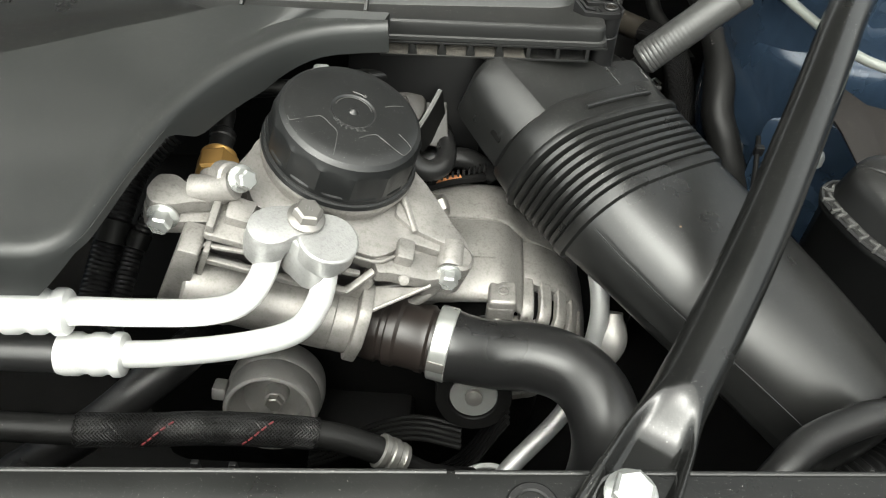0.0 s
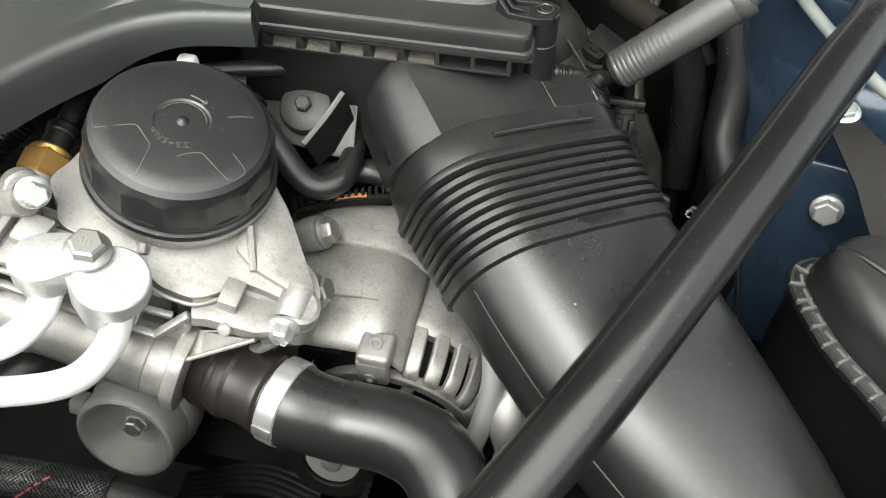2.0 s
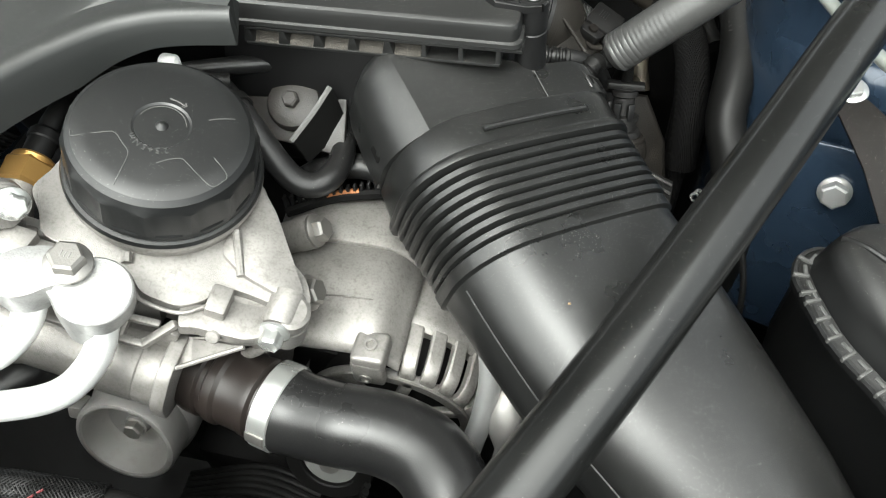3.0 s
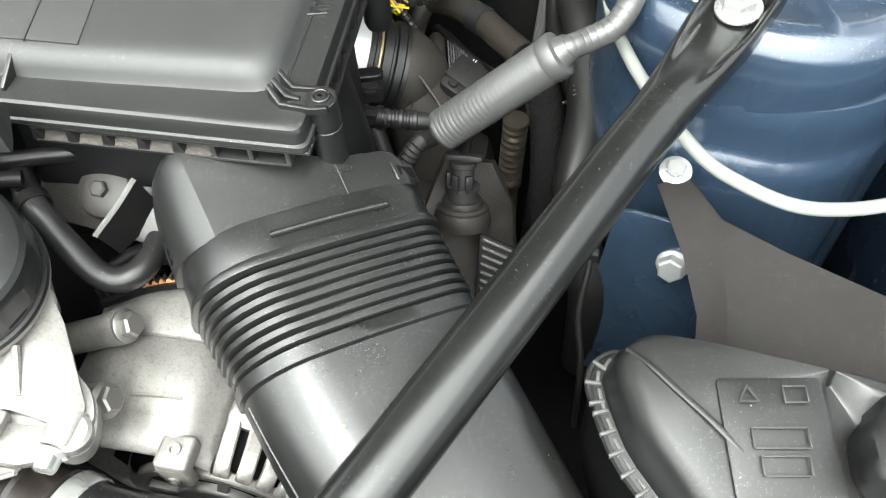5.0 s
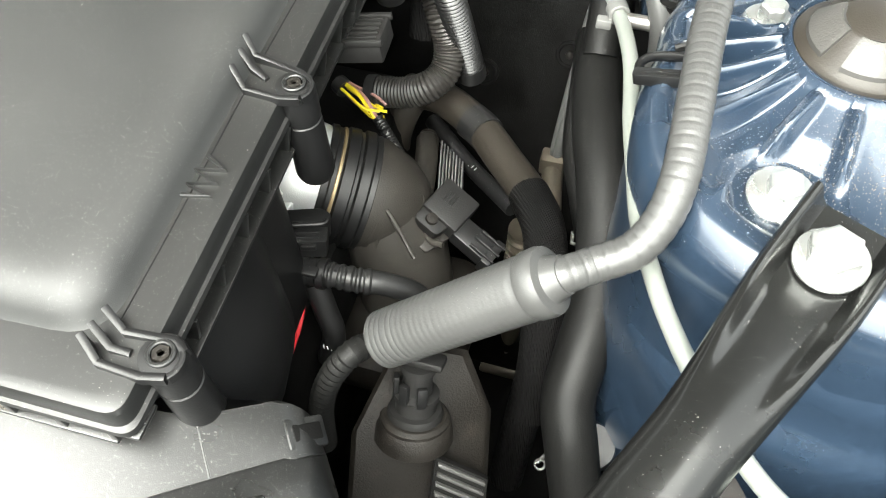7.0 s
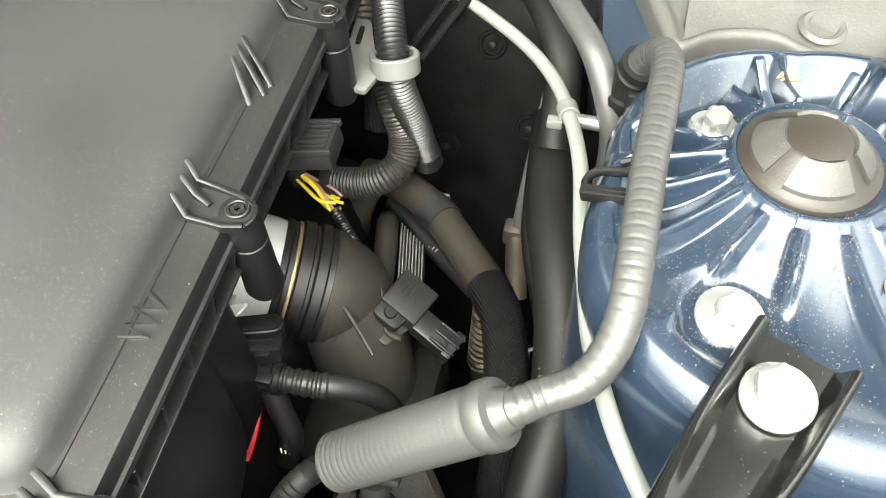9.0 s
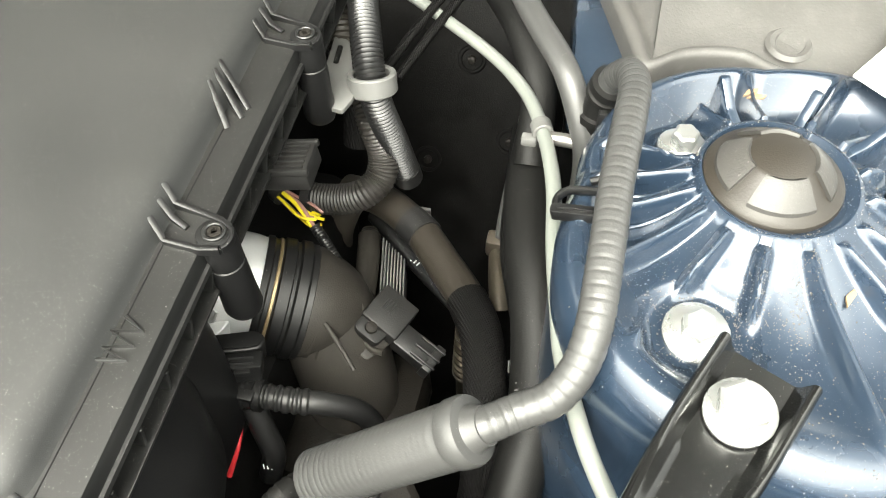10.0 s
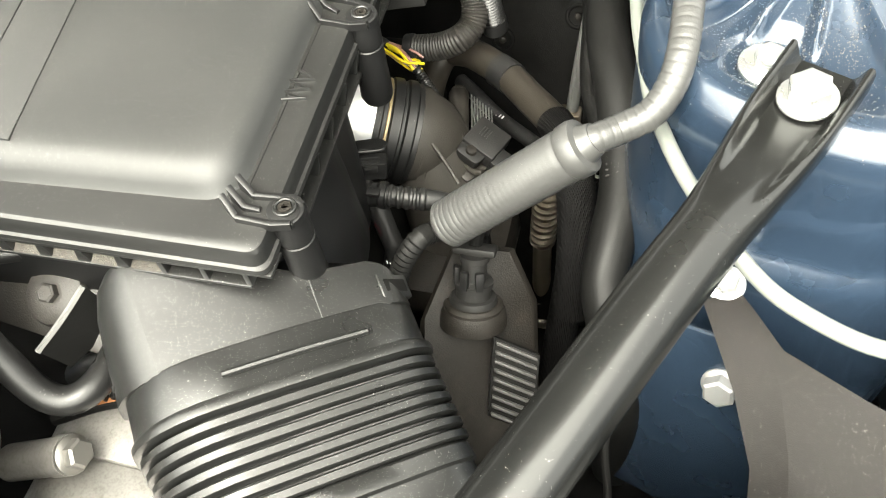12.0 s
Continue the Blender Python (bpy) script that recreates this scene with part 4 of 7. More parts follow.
    # upright frame
    m = ENG @ basis((0, -0.09, 0), (1, 0, 0), (0, 0, 1), (0, -1, 0))
    part("upright_frame", prism(rounded([(-0.082, -0.056), (-0.068, -0.056), (-0.0745, -0.132), (-0.092, -0.132)], 0.003, 2), m, -0.012, 0.012, 0.0018), CAST, t)
    part("upright_rib", prism(rounded([(-0.067, -0.058), (-0.063, -0.058), (-0.069, -0.128), (-0.0735, -0.128)], 0.001, 1), m, -0.012, 0.007, 0.001), CAST, t)
    # open shelf with long slots on the front
    part("back_wall", box((-0.015, -0.05, -0.09), (0.11, 0.01, 0.06), ENG, 0.002), CAST_DARK, t)
    part("hollow_back", box((-0.02, -0.062, -0.0915), (0.085, 0.008, 0.024), ENG, 0.001), CAST_DARK, t)
    part("shelf", prism(rounded([(-0.07, -0.0895), (-0.03, -0.0895), (-0.03, -0.06), (-0.066, -0.06)], 0.003, 2), ENG, -0.0562, -0.0505, 0.0014), CAST, t)
    part("shelf_block", prism(rounded([(-0.06, -0.078), (-0.045, -0.078), (-0.043, -0.06), (-0.06, -0.06)], 0.002, 2), ENG, -0.052, -0.0435, 0.0014), CAST, t)
    part("shelf_rib", box((-0.0665, -0.074, -0.0475), (0.005, 0.028, 0.007), ENG, 0.0015), CAST, t)

    def bar(name, p, q, w=0.0046, h=0.0046):
        p, q = ENG @ V(*p), ENG @ V(*q)
        d = (q - p).normalized()
        x = d.cross(EU).normalized()
        part(name, box((0, 0, (q - p).length / 2), (w, h, (q - p).length + w * 0.5), basis(p, x, d.cross(x), d), 0.001), CAST, t)
    bar("ledge", (-0.0715, -0.09, -0.0615), (-0.036, -0.09, -0.0565), 0.0036, 0.003)
    bar("ledge", (-0.0715, -0.093, -0.0705), (-0.008, -0.094, -0.0695))
    bar("ledge", (-0.008, -0.094, -0.0695), (0.0255, -0.0925, -0.0685))
    bar("ledge", (-0.008, -0.085, -0.0605), (0.03, -0.082, -0.0605), 0.004, 0.004)
    bar("strut", (0.0255, -0.0925, -0.0685), (0.0385, -0.081, -0.0562), 0.0048, 0.0048)
    for x in (-0.034, -0.004, 0.012):
        bar("divider", (x, -0.0935, -0.07), (x, -0.064, -0.062), 0.004, 0.006)
    part("strut_web", prism(rounded([(0.0242, -0.0815), (0.0375, -0.0605), (0.042, -0.064), (0.034, -0.094), (0.02, -0.1), (0.0, -0.1), (0.0, -0.085)], 0.001, 1), ENG @ basis((0, -0.083, 0), (1, 0, 0), (0, 0, 1), (0, -1, 0)), -0.003, 0.002, 0.0008), CAST, t)
    # horizontal barrel towards the coolant hose
    m = ENG @ basis((-0.075, -0.09, -0.1055), (0, 1, 0), (0, 0, 1), (1, 0, 0))
    part("barrel", lathe([(0.021, 0.0), (0.0225, 0.002), (0.0225, 0.03), (0.021, 0.034), (0.021, 0.072), (0.0228, 0.076), (0.0228, 0.098), (0.0215, 0.1)], m, 48), CAST, t)
    plate = [(-0.0255, -0.012), (-0.012, -0.0235), (0.02, -0.022), (0.026, 0.01), (0.012, 0.034), (-0.014, 0.034), (-0.028, 0.015)]
    part("end_flange", prism(rounded(plate, 0.007, 4), m, 0.112, 0.1205, 0.0014), CAST, t)
    part("barrel_end", lathe([(0.0215, 0.095), (0.0224, 0.1), (0.0224, 0.112)], m, 48), CAST, t)
    # cap
    N = 70
    prof = [(0.0, -0.0006), (0.014, -0.0006), (0.0153, 0.0002), (0.036, -0.0004), (0.041, -0.0012), (0.045, -0.0028), (0.0478, -0.0054), (0.0486, -0.0075), (0.0492, -0.009)]
    loops = []
    for r, h in prof:
        loops.append([ENG @ V(max(r, 2e-5) * math.cos(2 * math.pi * k / N), max(r, 2e-5) * math.sin(2 * math.pi * k / N), h) for k in range(N)])
    for h, ro, flat in ((-0.0112, 0.0508, 1.0), (-0.0285, 0.0518, 1.0), (-0.0298, 0.0515, 0.0), (-0.032, 0.0518, 0.0), (-0.0335, 0.0512, 0.0), (-0.034, 0.0535, 0.0), (-0.0365, 0.0545, 0.0), (-0.0385, 0.0535, 0.0)):
        loop = []
        for k in range(N):
            a = 2 * math.pi * k / N
            w = (a / (2 * math.pi / 14)) % 1.0 - 0.5
            r = ro * (1 - flat * (1 - math.cos(math.pi / 14) / math.cos(w * 2 * math.pi / 14)))
            loop.append(ENG @ V(r * math.cos(a), r * math.sin(a), h))
        loops.append(loop)
    cap = part("cap", rings(bmesh.new(), loops), CAP, t, "black plastic screw cap with moulded torque marking", angle=14)
    part("nub", lathe([(0.0002, 0.0022), (0.0012, 0.002), (0.0024, 0.0008), (0.0034, -0.0004)], ENG, 16), PLASTIC, cap)
    # moulded outlines and arrow on the cap
    def line_on_cap(pts, r=0.00032):
        q = tube([ENG @ V(rr * math.cos(radians(a)), rr * math.sin(radians(a)), 0.0001 if rr < 0.036 else -0.0004 - (rr - 0.036) * 0.2) for rr, a in pts], r, 0.002, 6)
        part("moulded_line", q, MOULDED, cap)
    line_on_cap([(0.0125, a) for a in range(20, 171, 15)])
    line_on_cap([(0.0185, 100), (0.018, 85), (0.0178, 68)], 0.0006)
    line_on_cap([(0.0195, 74), (0.0178, 68), (0.0162, 75)], 0.0005)
    line_on_cap([(0.0442, 206), (0.0442, 211), (0.0397, 212), (0.0262, 213), (0.0229, 217), (0.0222, 235), (0.0239, 251), (0.0325, 258), (0.0425, 261)])
    line_on_cap([(0.0239, 287), (0.0218, 302), (0.0228, 317), (0.0253, 320), (0.0386, 324), (0.0445, 327), (0.045, 333), (0.044, 340), (0.033, 345)])
    line_on_cap([(0.0241, 33), (0.0302, 33), (0.0384, 32)])
    # torque marking, each letter set round the centre
    for ch, a in (("2", 301), ("5", 286), ("+", 274), ("5", 262), ("N", 247), ("m", 230)):
        m = ENG @ Matrix.Rotation(radians(a + 90), 4, "Z") @ Matrix.Translation((0, -0.0162, 0.0002)) @ Matrix.Rotation(math.pi, 4, "Z")
        lettering(ch, m, 0.0052, MOULDED, cap)
    # bolts
    front = tuple(EY * -0.97 + EU * 0.12)
    bolt(t, ENG @ V(0.0895, -0.0785, -0.0525), front, 0.0115, 0.009, 0.0088, ZINC, star=True, label="zinc-plated bolt")
    bolt(t, ENG @ V(-0.0515, -0.0595, -0.0255), (0.75, -0.5, 0.42), 0.0115, 0.0085, 0.009, ZINC, turn=0.4, star=True, label="zinc-plated bolt")
    bolt(t, ENG @ V(-0.096, -0.0895, -0.0565), front, 0.0125, 0.01, 0.0098, ZINC, turn=0.1, star=True, label="zinc-plated bolt")
    part("pin", lathe([(0.003, 0.0), (0.0045, -0.001), (0.005, -0.012)], at(ENG @ V(-0.0775, -0.098, -0.058), (0, -0.5, 0.85)), 16), ZINC, t)
    return t


def brass_sensor():
    t = group_thing("pressure_sensor", (-0.15, 0.43, 0.87), "brass sensor with a black plug on the housing", "sensor")
    ax = V(-0.06, 0.97, 0.16).normalized()
    m = at((-0.152, 0.433, 0.8765), ax) @ Matrix.Scale(0.98, 4)
    part("neck", tube([m @ V(0, 0, -0.008), m @ V(0, 0, -0.02), V(-0.152, 0.402, 0.862), V(-0.15, 0.392, 0.845)], 0.0102, 0.004, 20), CAST, t)
    b = bmesh.new()
    rings(b, [[m @ V(x * s, y * s, h) for x, y in hexagon(0.0148, 0.3)] for s, h in ((0.85, -0.0125), (1, -0.011), (1, 0.002), (0.86, 0.0045))])
    lathe([(0.0122, 0.003), (0.0128, 0.006), (0.012, 0.0075), (0.01, 0.008)], m, 28, b)
    part("hexagon", b, BRASS, t, "brass hexagon body")
    b = lathe([(0.0085, 0.006), (0.0085, 0.02), (0.0095, 0.021), (0.0095, 0.026), (0.008, 0.028), (0.004, 0.029)], m, 24)
    part("plug", b, PLASTIC_CLEAN, t)
    part("plug_dot", lathe([(0.0002, 0.0008), (0.0012, 0.0005), (0.0016, 0)], at(m @ V(0.0, 0.0096, 0.0265), tuple(m.to_3x3() @ V(0, 1, 0))), 10), WHITE_MARK, t)
    q = tube([m @ V(0, 0, 0.026), m @ V(0, 0, 0.036), V(-0.158, 0.487, 0.878), V(-0.175, 0.51, 0.86)], 0.0062, 0.004, 14)
    part("cable", q, RUBBER, t)
    return t


def ac_pipe(at_end):
    return group_thing("air_conditioning_pipe", at_end, "bare aluminium air-conditioning pipe with a crimped hose end", "pipe", "air-conditioning pipes")


def ac_pipes():
    # first pipe: block with a bolt lug
    t = ac_pipe((-0.13, 0.3, 0.87))
    head = [(-0.0455, -0.0985), (-0.0445, -0.088), (-0.038, -0.0805), (-0.03, -0.0765), (-0.021, -0.0735), (-0.012, -0.0725), (-0.004, -0.0765), (-0.0035, -0.084), (-0.009, -0.0905), (-0.0165, -0.0955), (-0.0225, -0.103), (-0.031, -0.1075), (-0.0405, -0.1055)]
    b = prism(rounded(head, 0.004, 4), ENG, -0.037, -0.0213, 0.0014)
    lathe([(0.0135, -0.03), (0.0138, -0.04), (0.0125, -0.0475), (0.0105, -0.05)], ENG @ Matrix.Translation((-0.032, -0.0925, 0)), 32, b)
    part("block", b, BLOCK, t, "worn aluminium pipe block", angle=25)
    tube1 = [(-0.0975, 0.357, 0.889), (-0.0995, 0.348, 0.88), (-0.104, 0.337, 0.87), (-0.1125, 0.3205, 0.868), (-0.13, 0.3075, 0.8745), (-0.161, 0.2985, 0.883), (-0.19, 0.294, 0.888), (-0.2, 0.292, 0.889)]
    part("pipe", tube(tube1, 0.0081, 0.004, 24), ALU, t)
    fer = at((-0.197, 0.2925, 0.8887), (-1, -0.08, 0.04))
    part("ferrule", lathe([(0.0088, 0.0), (0.0128, 0.001), (0.0136, 0.003), (0.0136, 0.007), (0.0118, 0.009), (0.0118, 0.0115), (0.0132, 0.014), (0.0132, 0.019), (0.0118, 0.0215), (0.0118, 0.0245), (0.0132, 0.027), (0.0132, 0.034), (0.0118, 0.036), (0.0126, 0.04)], fer, 30), ALU, t, "crimped aluminium ferrule")
    part("hose", tube([fer @ V(0, 0, 0.035), fer @ V(0, 0.001, 0.09), fer @ V(0, 0.002, 0.25)], 0.0115, 0.01, 20), RUBBER, t)
    bolt(t, ENG @ V(-0.013, -0.0815, -0.0105), tuple(EU), 0.0155, 0.0085, 0.0116, STEEL, turn=0.25, label="grey hexagon bolt with head marks")
    part("head_mark", bars(bmesh.new(), basis(ENG @ V(-0.013, -0.0815, -0.0109), ER, EY, EU), (-0.002, 0.0, 0.002), 0.0008, 0.0035, 0.0012), CAST_DARK, t)
    # second pipe
    t = ac_pipe((-0.066, 0.35, 0.87))
    m = basis((-0.0625, 0.3545, 0.8925), ER, EY, EU)
    b = lathe([(0.0002, 0.0), (0.0176, 0.0), (0.0184, -0.0006), (0.0188, -0.0014), (0.0186, -0.013), (0.016, -0.02), (0.012, -0.0245)], m, 40)
    q = prism(rounded([(-0.0235, -0.005), (-0.006, -0.0175), (0.004, -0.016), (0.008, 0.0), (0.0, 0.013), (-0.018, 0.012)], 0.004, 4), m, -0.034, -0.003, 0.0015)
    merge(b, q)
    part("block", b, BLOCK, t, "worn aluminium pipe block", angle=25)
    tube2 = [(-0.064, 0.358, 0.876), (-0.066, 0.35, 0.866), (-0.0695, 0.3355, 0.8535), (-0.08, 0.3155, 0.85), (-0.108, 0.3015, 0.852), (-0.149, 0.29, 0.8565), (-0.17, 0.286, 0.859), (-0.178, 0.2845, 0.8595)]
    part("pipe", tube(tube2, 0.0079, 0.004, 24), ALU, t)
    fer = at((-0.172, 0.2855, 0.8592), (-1, -0.06, 0.03))
    part("ferrule", lathe([(0.0088, 0.0), (0.0125, 0.001), (0.0132, 0.003), (0.0132, 0.006), (0.0116, 0.008), (0.0116, 0.0105), (0.0128, 0.013), (0.0128, 0.018), (0.0116, 0.0205), (0.0116, 0.0235), (0.0128, 0.026), (0.0128, 0.034), (0.012, 0.037)], fer, 30), ALU, t, "crimped aluminium ferrule")
    part("hose", tube([fer @ V(0, 0, 0.035), fer @ V(0, 0.001, 0.09), fer @ V(0, 0.002, 0.25)], 0.0112, 0.01, 20), RUBBER, t)


def coolant_hose():
    t = group_thing("coolant_hose", (0.06, 0.36, 0.74), "thick black rubber coolant hose with a steel clamp", "hose")
    p0 = V(-0.0462, 0.3685, 0.788)
    ax = (V(0.003, 0.358, 0.7855) - p0).normalized()
    m = at(p0, ax)
    b = lathe([(0.02, 0.0), (0.0245, 0.001), (0.025, 0.004), (0.025, 0.012), (0.0232, 0.0135), (0.0232, 0.0165), (0.0252, 0.018), (0.0256, 0.024), (0.0238, 0.0265), (0.0238, 0.04), (0.0246, 0.042), (0.0246, 0.046), (0.0225, 0.048), (0.0225, 0.06)], m, 48)
    c = part("coupling", b, COUPLING, t, "dark brown plastic coupling")
    for a in (60, 95, 140):
        mm = m @ Matrix.Rotation(radians(a), 4, "Z")
        part("latch", box((0.0258, 0, 0.013), (0.003, 0.009, 0.018), mm, 0.001), COUPLING, c)
    b = ring_tube(0.0268, 0.0235, 0.0505, 0.0635, m, 48)
    cl = part("clamp", b, ZINC, t, "stainless band clamp")
    part("clamp_seam", box((0.0268, 0, 0.0567), (0.0014, 0.008, 0.0122), m @ Matrix.Rotation(radians(255), 4, "Z"), 0.0004), STEEL, cl)
    part("stamp", bars(bmesh.new(), m @ Matrix.Translation((0, 0, 0)) @ Matrix.Rotation(radians(88), 4, "Z") @ basis((0.0269, 0, 0.0567), (0, 1, 0), (0, 0, 1), (1, 0, 0)), (-0.003, -0.001, 0.001, 0.003), 0.0008, 0.004, 0.0004), STEEL, cl)
    line = [p0 + ax * 0.055, p0 + ax * 0.066, V(0.044, 0.3555, 0.777), V(0.075, 0.3555, 0.7755), V(0.1, 0.3475, 0.7745), V(0.1165, 0.33, 0.772), V(0.1245, 0.308, 0.762), V(0.126, 0.293, 0.735), V(0.122, 0.285, 0.65)]
    part("hose", tube(line, lambda s, f: 0.0255 if s < 0.014 else 0.0247, 0.005, 36), RUBBER, t)
    return t


def alternator():
    t = group_thing("alternator", (0.058, 0.46, 0.69), "cast aluminium alternator with slotted cooling vents", "alternator")
    M = basis((0.056, 0.4, 0.698), (1, 0, 0), (0, 0, 1), (0, 1, 0))   # local z runs rearwards
    part("rotor", lathe([(0.02, 0.004), (0.055, 0.006), (0.06, 0.02), (0.061, 0.1)], M, 40), DARK, t)
    b = lathe([(0.062, 0.034), (0.0695, 0.0325), (0.0722, 0.036), (0.0728, 0.042), (0.0725, 0.075), (0.071, 0.078), (0.071, 0.115), (0.066, 0.124), (0.03, 0.128)], M, 72)
    part("casing", b, CAST, t)
    b = ring_tube(0.0592, 0.0505, 0.0, 0.007, M, 64)
    part("front_ring", b, CAST, t)
    b = ring_tube(0.03, 0.016, -0.002, 0.012, M, 40)
    part("bearing_ring", b, CAST_DARK, t)
    b = bmesh.new()
    bell = [(0.0565, 0.0), (0.063, 0.0005), (0.0665, 0.006), (0.0695, 0.02), (0.0716, 0.034), (0.07, 0.038)]
    cols = [[b.verts.new(M @ V(r * math.cos(radians(a)), r * math.sin(radians(a)), h)) for r, h in bell] for a in range(145, 251, 5)]
    for a, c in zip(cols[:-1], cols[1:]):
        for i in range(len(bell) - 1):
            b.faces.new((a[i], a[i + 1], c[i + 1], c[i]))
    part("bell", b, CAST, t, angle=50)
    arc = [(0.0555, 0.003), (0.0605, 0.0015), (0.0648, 0.0035), (0.0685, 0.0095), (0.0706, 0.019), (0.0717, 0.029), (0.072, 0.037)]
    for k in range(11):
        deg = 74 - 13.4 * k
        loops = []
        for i, (r, h) in enumerate(arc):
            r0, h0 = arc[max(0, i - 1)]
            r1, h1 = arc[min(len(arc) - 1, i + 1)]
            d = math.hypot(r1 - r0, h1 - h0)
            nr, nh = (h1 - h0) / d, -(r1 - r0) / d
            loop = []
            for w, dep in ((-1.0, -0.0052), (-1.0, -0.001), (-0.75, 0.0), (0.75, 0.0), (1.0, -0.001), (1.0, -0.0052)):
                a = radians(deg) + 0.0053 * w / r + 0.05 * i / len(arc)
                rr, hh = r + nr * dep, h + nh * dep
                loop.append(M @ V(rr * math.cos(a), rr * math.sin(a), hh))
            loops.append(loop)
        part("vent_rib", rings(bmesh.new(), loops), CAST, t, angle=40)
    for k in range(7):
        a = 2 * math.pi * k / 7 + 0.35
        mm = M @ Matrix.Rotation(a, 4, "Z")
        part("spoke", box((0.042, 0, 0.004), (0.03, 0.008, 0.008), mm, 0.0015), CAST, t)
    # fan blades seen between the spokes
    for k in range(16):
        mm = M @ Matrix.Rotation(2 * math.pi * k / 16, 4, "Z") @ Matrix.Rotation(0.5, 4, "Z")
        part("fan_blade", box((0.045, 0, 0.014), (0.016, 0.0022, 0.008), mm, 0.0004), CAST_DARK, t)
    # upper casting: one smooth dome in two halves, with a shoulder above the vents
    knots = [(30, 0.0712), (60, 0.0716), (76, 0.0735), (84, 0.081), (90, 0.0905), (95, 0.0945), (107, 0.0995), (118, 0.107), (128, 0.118), (138, 0.123), (150, 0.112), (170, 0.09), (205, 0.0716)]

    def reach(a):
        for (a0, r0), (a1, r1) in zip(knots[:-1], knots[1:]):
            if a0 <= a <= a1:
                f = (a - a0) / (a1 - a0)
                f = f * f * (3 - 2 * f) * 0.5 + f * 0.5
                return r0 + (r1 - r0) * f
        return 0.0712

    def dome(stations, span, front_open):
        b = bmesh.new()
        cols = []
        for h, base, share, extra in stations:
            col = []
            for a in span:
                r = base + (reach(a) - 0.0716) * share + extra
                r += 0.0022 * math.exp(-((a - 93) / 5.0) ** 2) * max(0.0, min(1.0, (0.055 - h) / 0.04)) * min(1.0, share)
                col.append(b.verts.new(M @ V(r * math.cos(radians(a)), r * math.sin(radians(a)), h)))
            cols.append(col)
        for c0, c1 in zip(cols[:-1], cols[1:]):
            for i in range(len(c0) - 1):
                b.faces.new((c0[i], c0[i + 1], c1[i + 1], c1[i]))
        if front_open:
            for c0, c1 in zip(cols[:-1], cols[1:]):
                h0, h1 = stations[cols.index(c0)][0], stations[cols.index(c1)][0]
                a = radians(span[0])
                q = [b.verts.new(M @ V(0.057 * math.cos(a), 0.057 * math.sin(a), h)) for h in (h0, h1)]
                b.faces.new((c0[0], c1[0], q[1], q[0]))
        for c in (cols[-1:] if front_open else (cols[0], cols[-1])):
            mid = b.verts.new(M @ V(0, 0.02, stations[0][0] if c is cols[0] else stations[-1][0]))
            for i in range(len(c) - 1):
                b.faces.new((c[i], c[i + 1], mid))
        return b
    part("front_casting", dome([(0.012, 0.058, 0.5, 0.0), (0.004, 0.0605, 0.66, 0.0), (0.0015, 0.063, 0.74, 0.0), (0.002, 0.065, 0.8, 0.0), (0.006, 0.0667, 0.87, 0.0), (0.013, 0.0685, 0.94, 0.0), (0.024, 0.0705, 0.99, 0.0), (0.045, 0.0714, 1.0, 0.0), (0.072, 0.0716, 1.0, 0.0), (0.0735, 0.0716, 1.0, -0.0012)], range(80, 206, 3), True), CAST, t, angle=55)
    part("rear_casting", dome([(0.0736, 0.0716, 1.0, -0.001), (0.0745, 0.0716, 1.0, 0.0012), (0.078, 0.0716, 1.0, 0.0018), (0.1, 0.0716, 1.02, 0.0018), (0.112, 0.0705, 1.0, 0.001), (0.12, 0.067, 0.95, 0.0), (0.124, 0.06, 0.9, 0.0)], range(30, 206, 3), False), CAST, t, angle=55)
    part("casting_rib", tube([V(0.014, 0.4315, 0.7935), V(0.03, 0.433, 0.7945), V(0.046, 0.4345, 0.7925)], 0.0009, 0.004, 6), CAST, t)
    # lugs for the two long bolts
    d = V(0.8, 0.12, 0.35).normalized()
    c0 = V(-0.002, 0.4695, 0.8072)
    b = tube([c0 - d * 0.05, c0 - d * 0.02, c0], lambda s, f: 0.0108 if f < 0.75 else 0.0116, 0.003, 28)
    part("upper_lug", b, CAST, t)
    c1 = V(0.0125, 0.417, 0.8165)
    b = tube([c1 - d * 0.042, c1 - d * 0.02, c1], 0.0112, 0.003, 28)
    part("lower_lug", b, CAST, t)
    part("lug_web", box((-0.012, 0.421, 0.79), (0.03, 0.022, 0.03), None, 0.006, None, 3), CAST, t)
    bolt(t, c0 + d * 0.0095, tuple(d), 0.015, 0.0075, 0.0112, STEEL, label="grey hexagon bolt")
    bolt(t, c1 + d * 0.009, tuple(d), 0.015, 0.007, 0.0112, STEEL, turn=0.5, label="grey hexagon bolt")
    for c in (c0 + d * 0.0088, c1 + d * 0.0083):
        part("head_mark", bars(bmesh.new(), at(c, tuple(d)), (-0.0018, 0.0, 0.0018), 0.0006, 0.003, 0.0009), CAST, t)
    # threaded tab on the front
    b = bmesh.new()
    box((0.0515, 0.404, 0.7815), (0.0215, 0.022, 0.014), None, 0.003, b, 3)
    box((0.0505, 0.3965, 0.77), (0.021, 0.008, 0.024), None, 0.0025, b, 3)
    tab = part("tab", b, CAST, t)
    part("threaded_hole", ring_tube(0.0042, 0.0025, -0.001, 0.0012, at((0.052, 0.4045, 0.789), (0, -0.1, 1)), 20), STEEL, tab)
    part("threaded_hole", ring_tube(0.0042, 0.0025, -0.001, 0.0012, at((0.049, 0.3922, 0.766), (0, -1, 0.1)), 20), STEEL, tab)
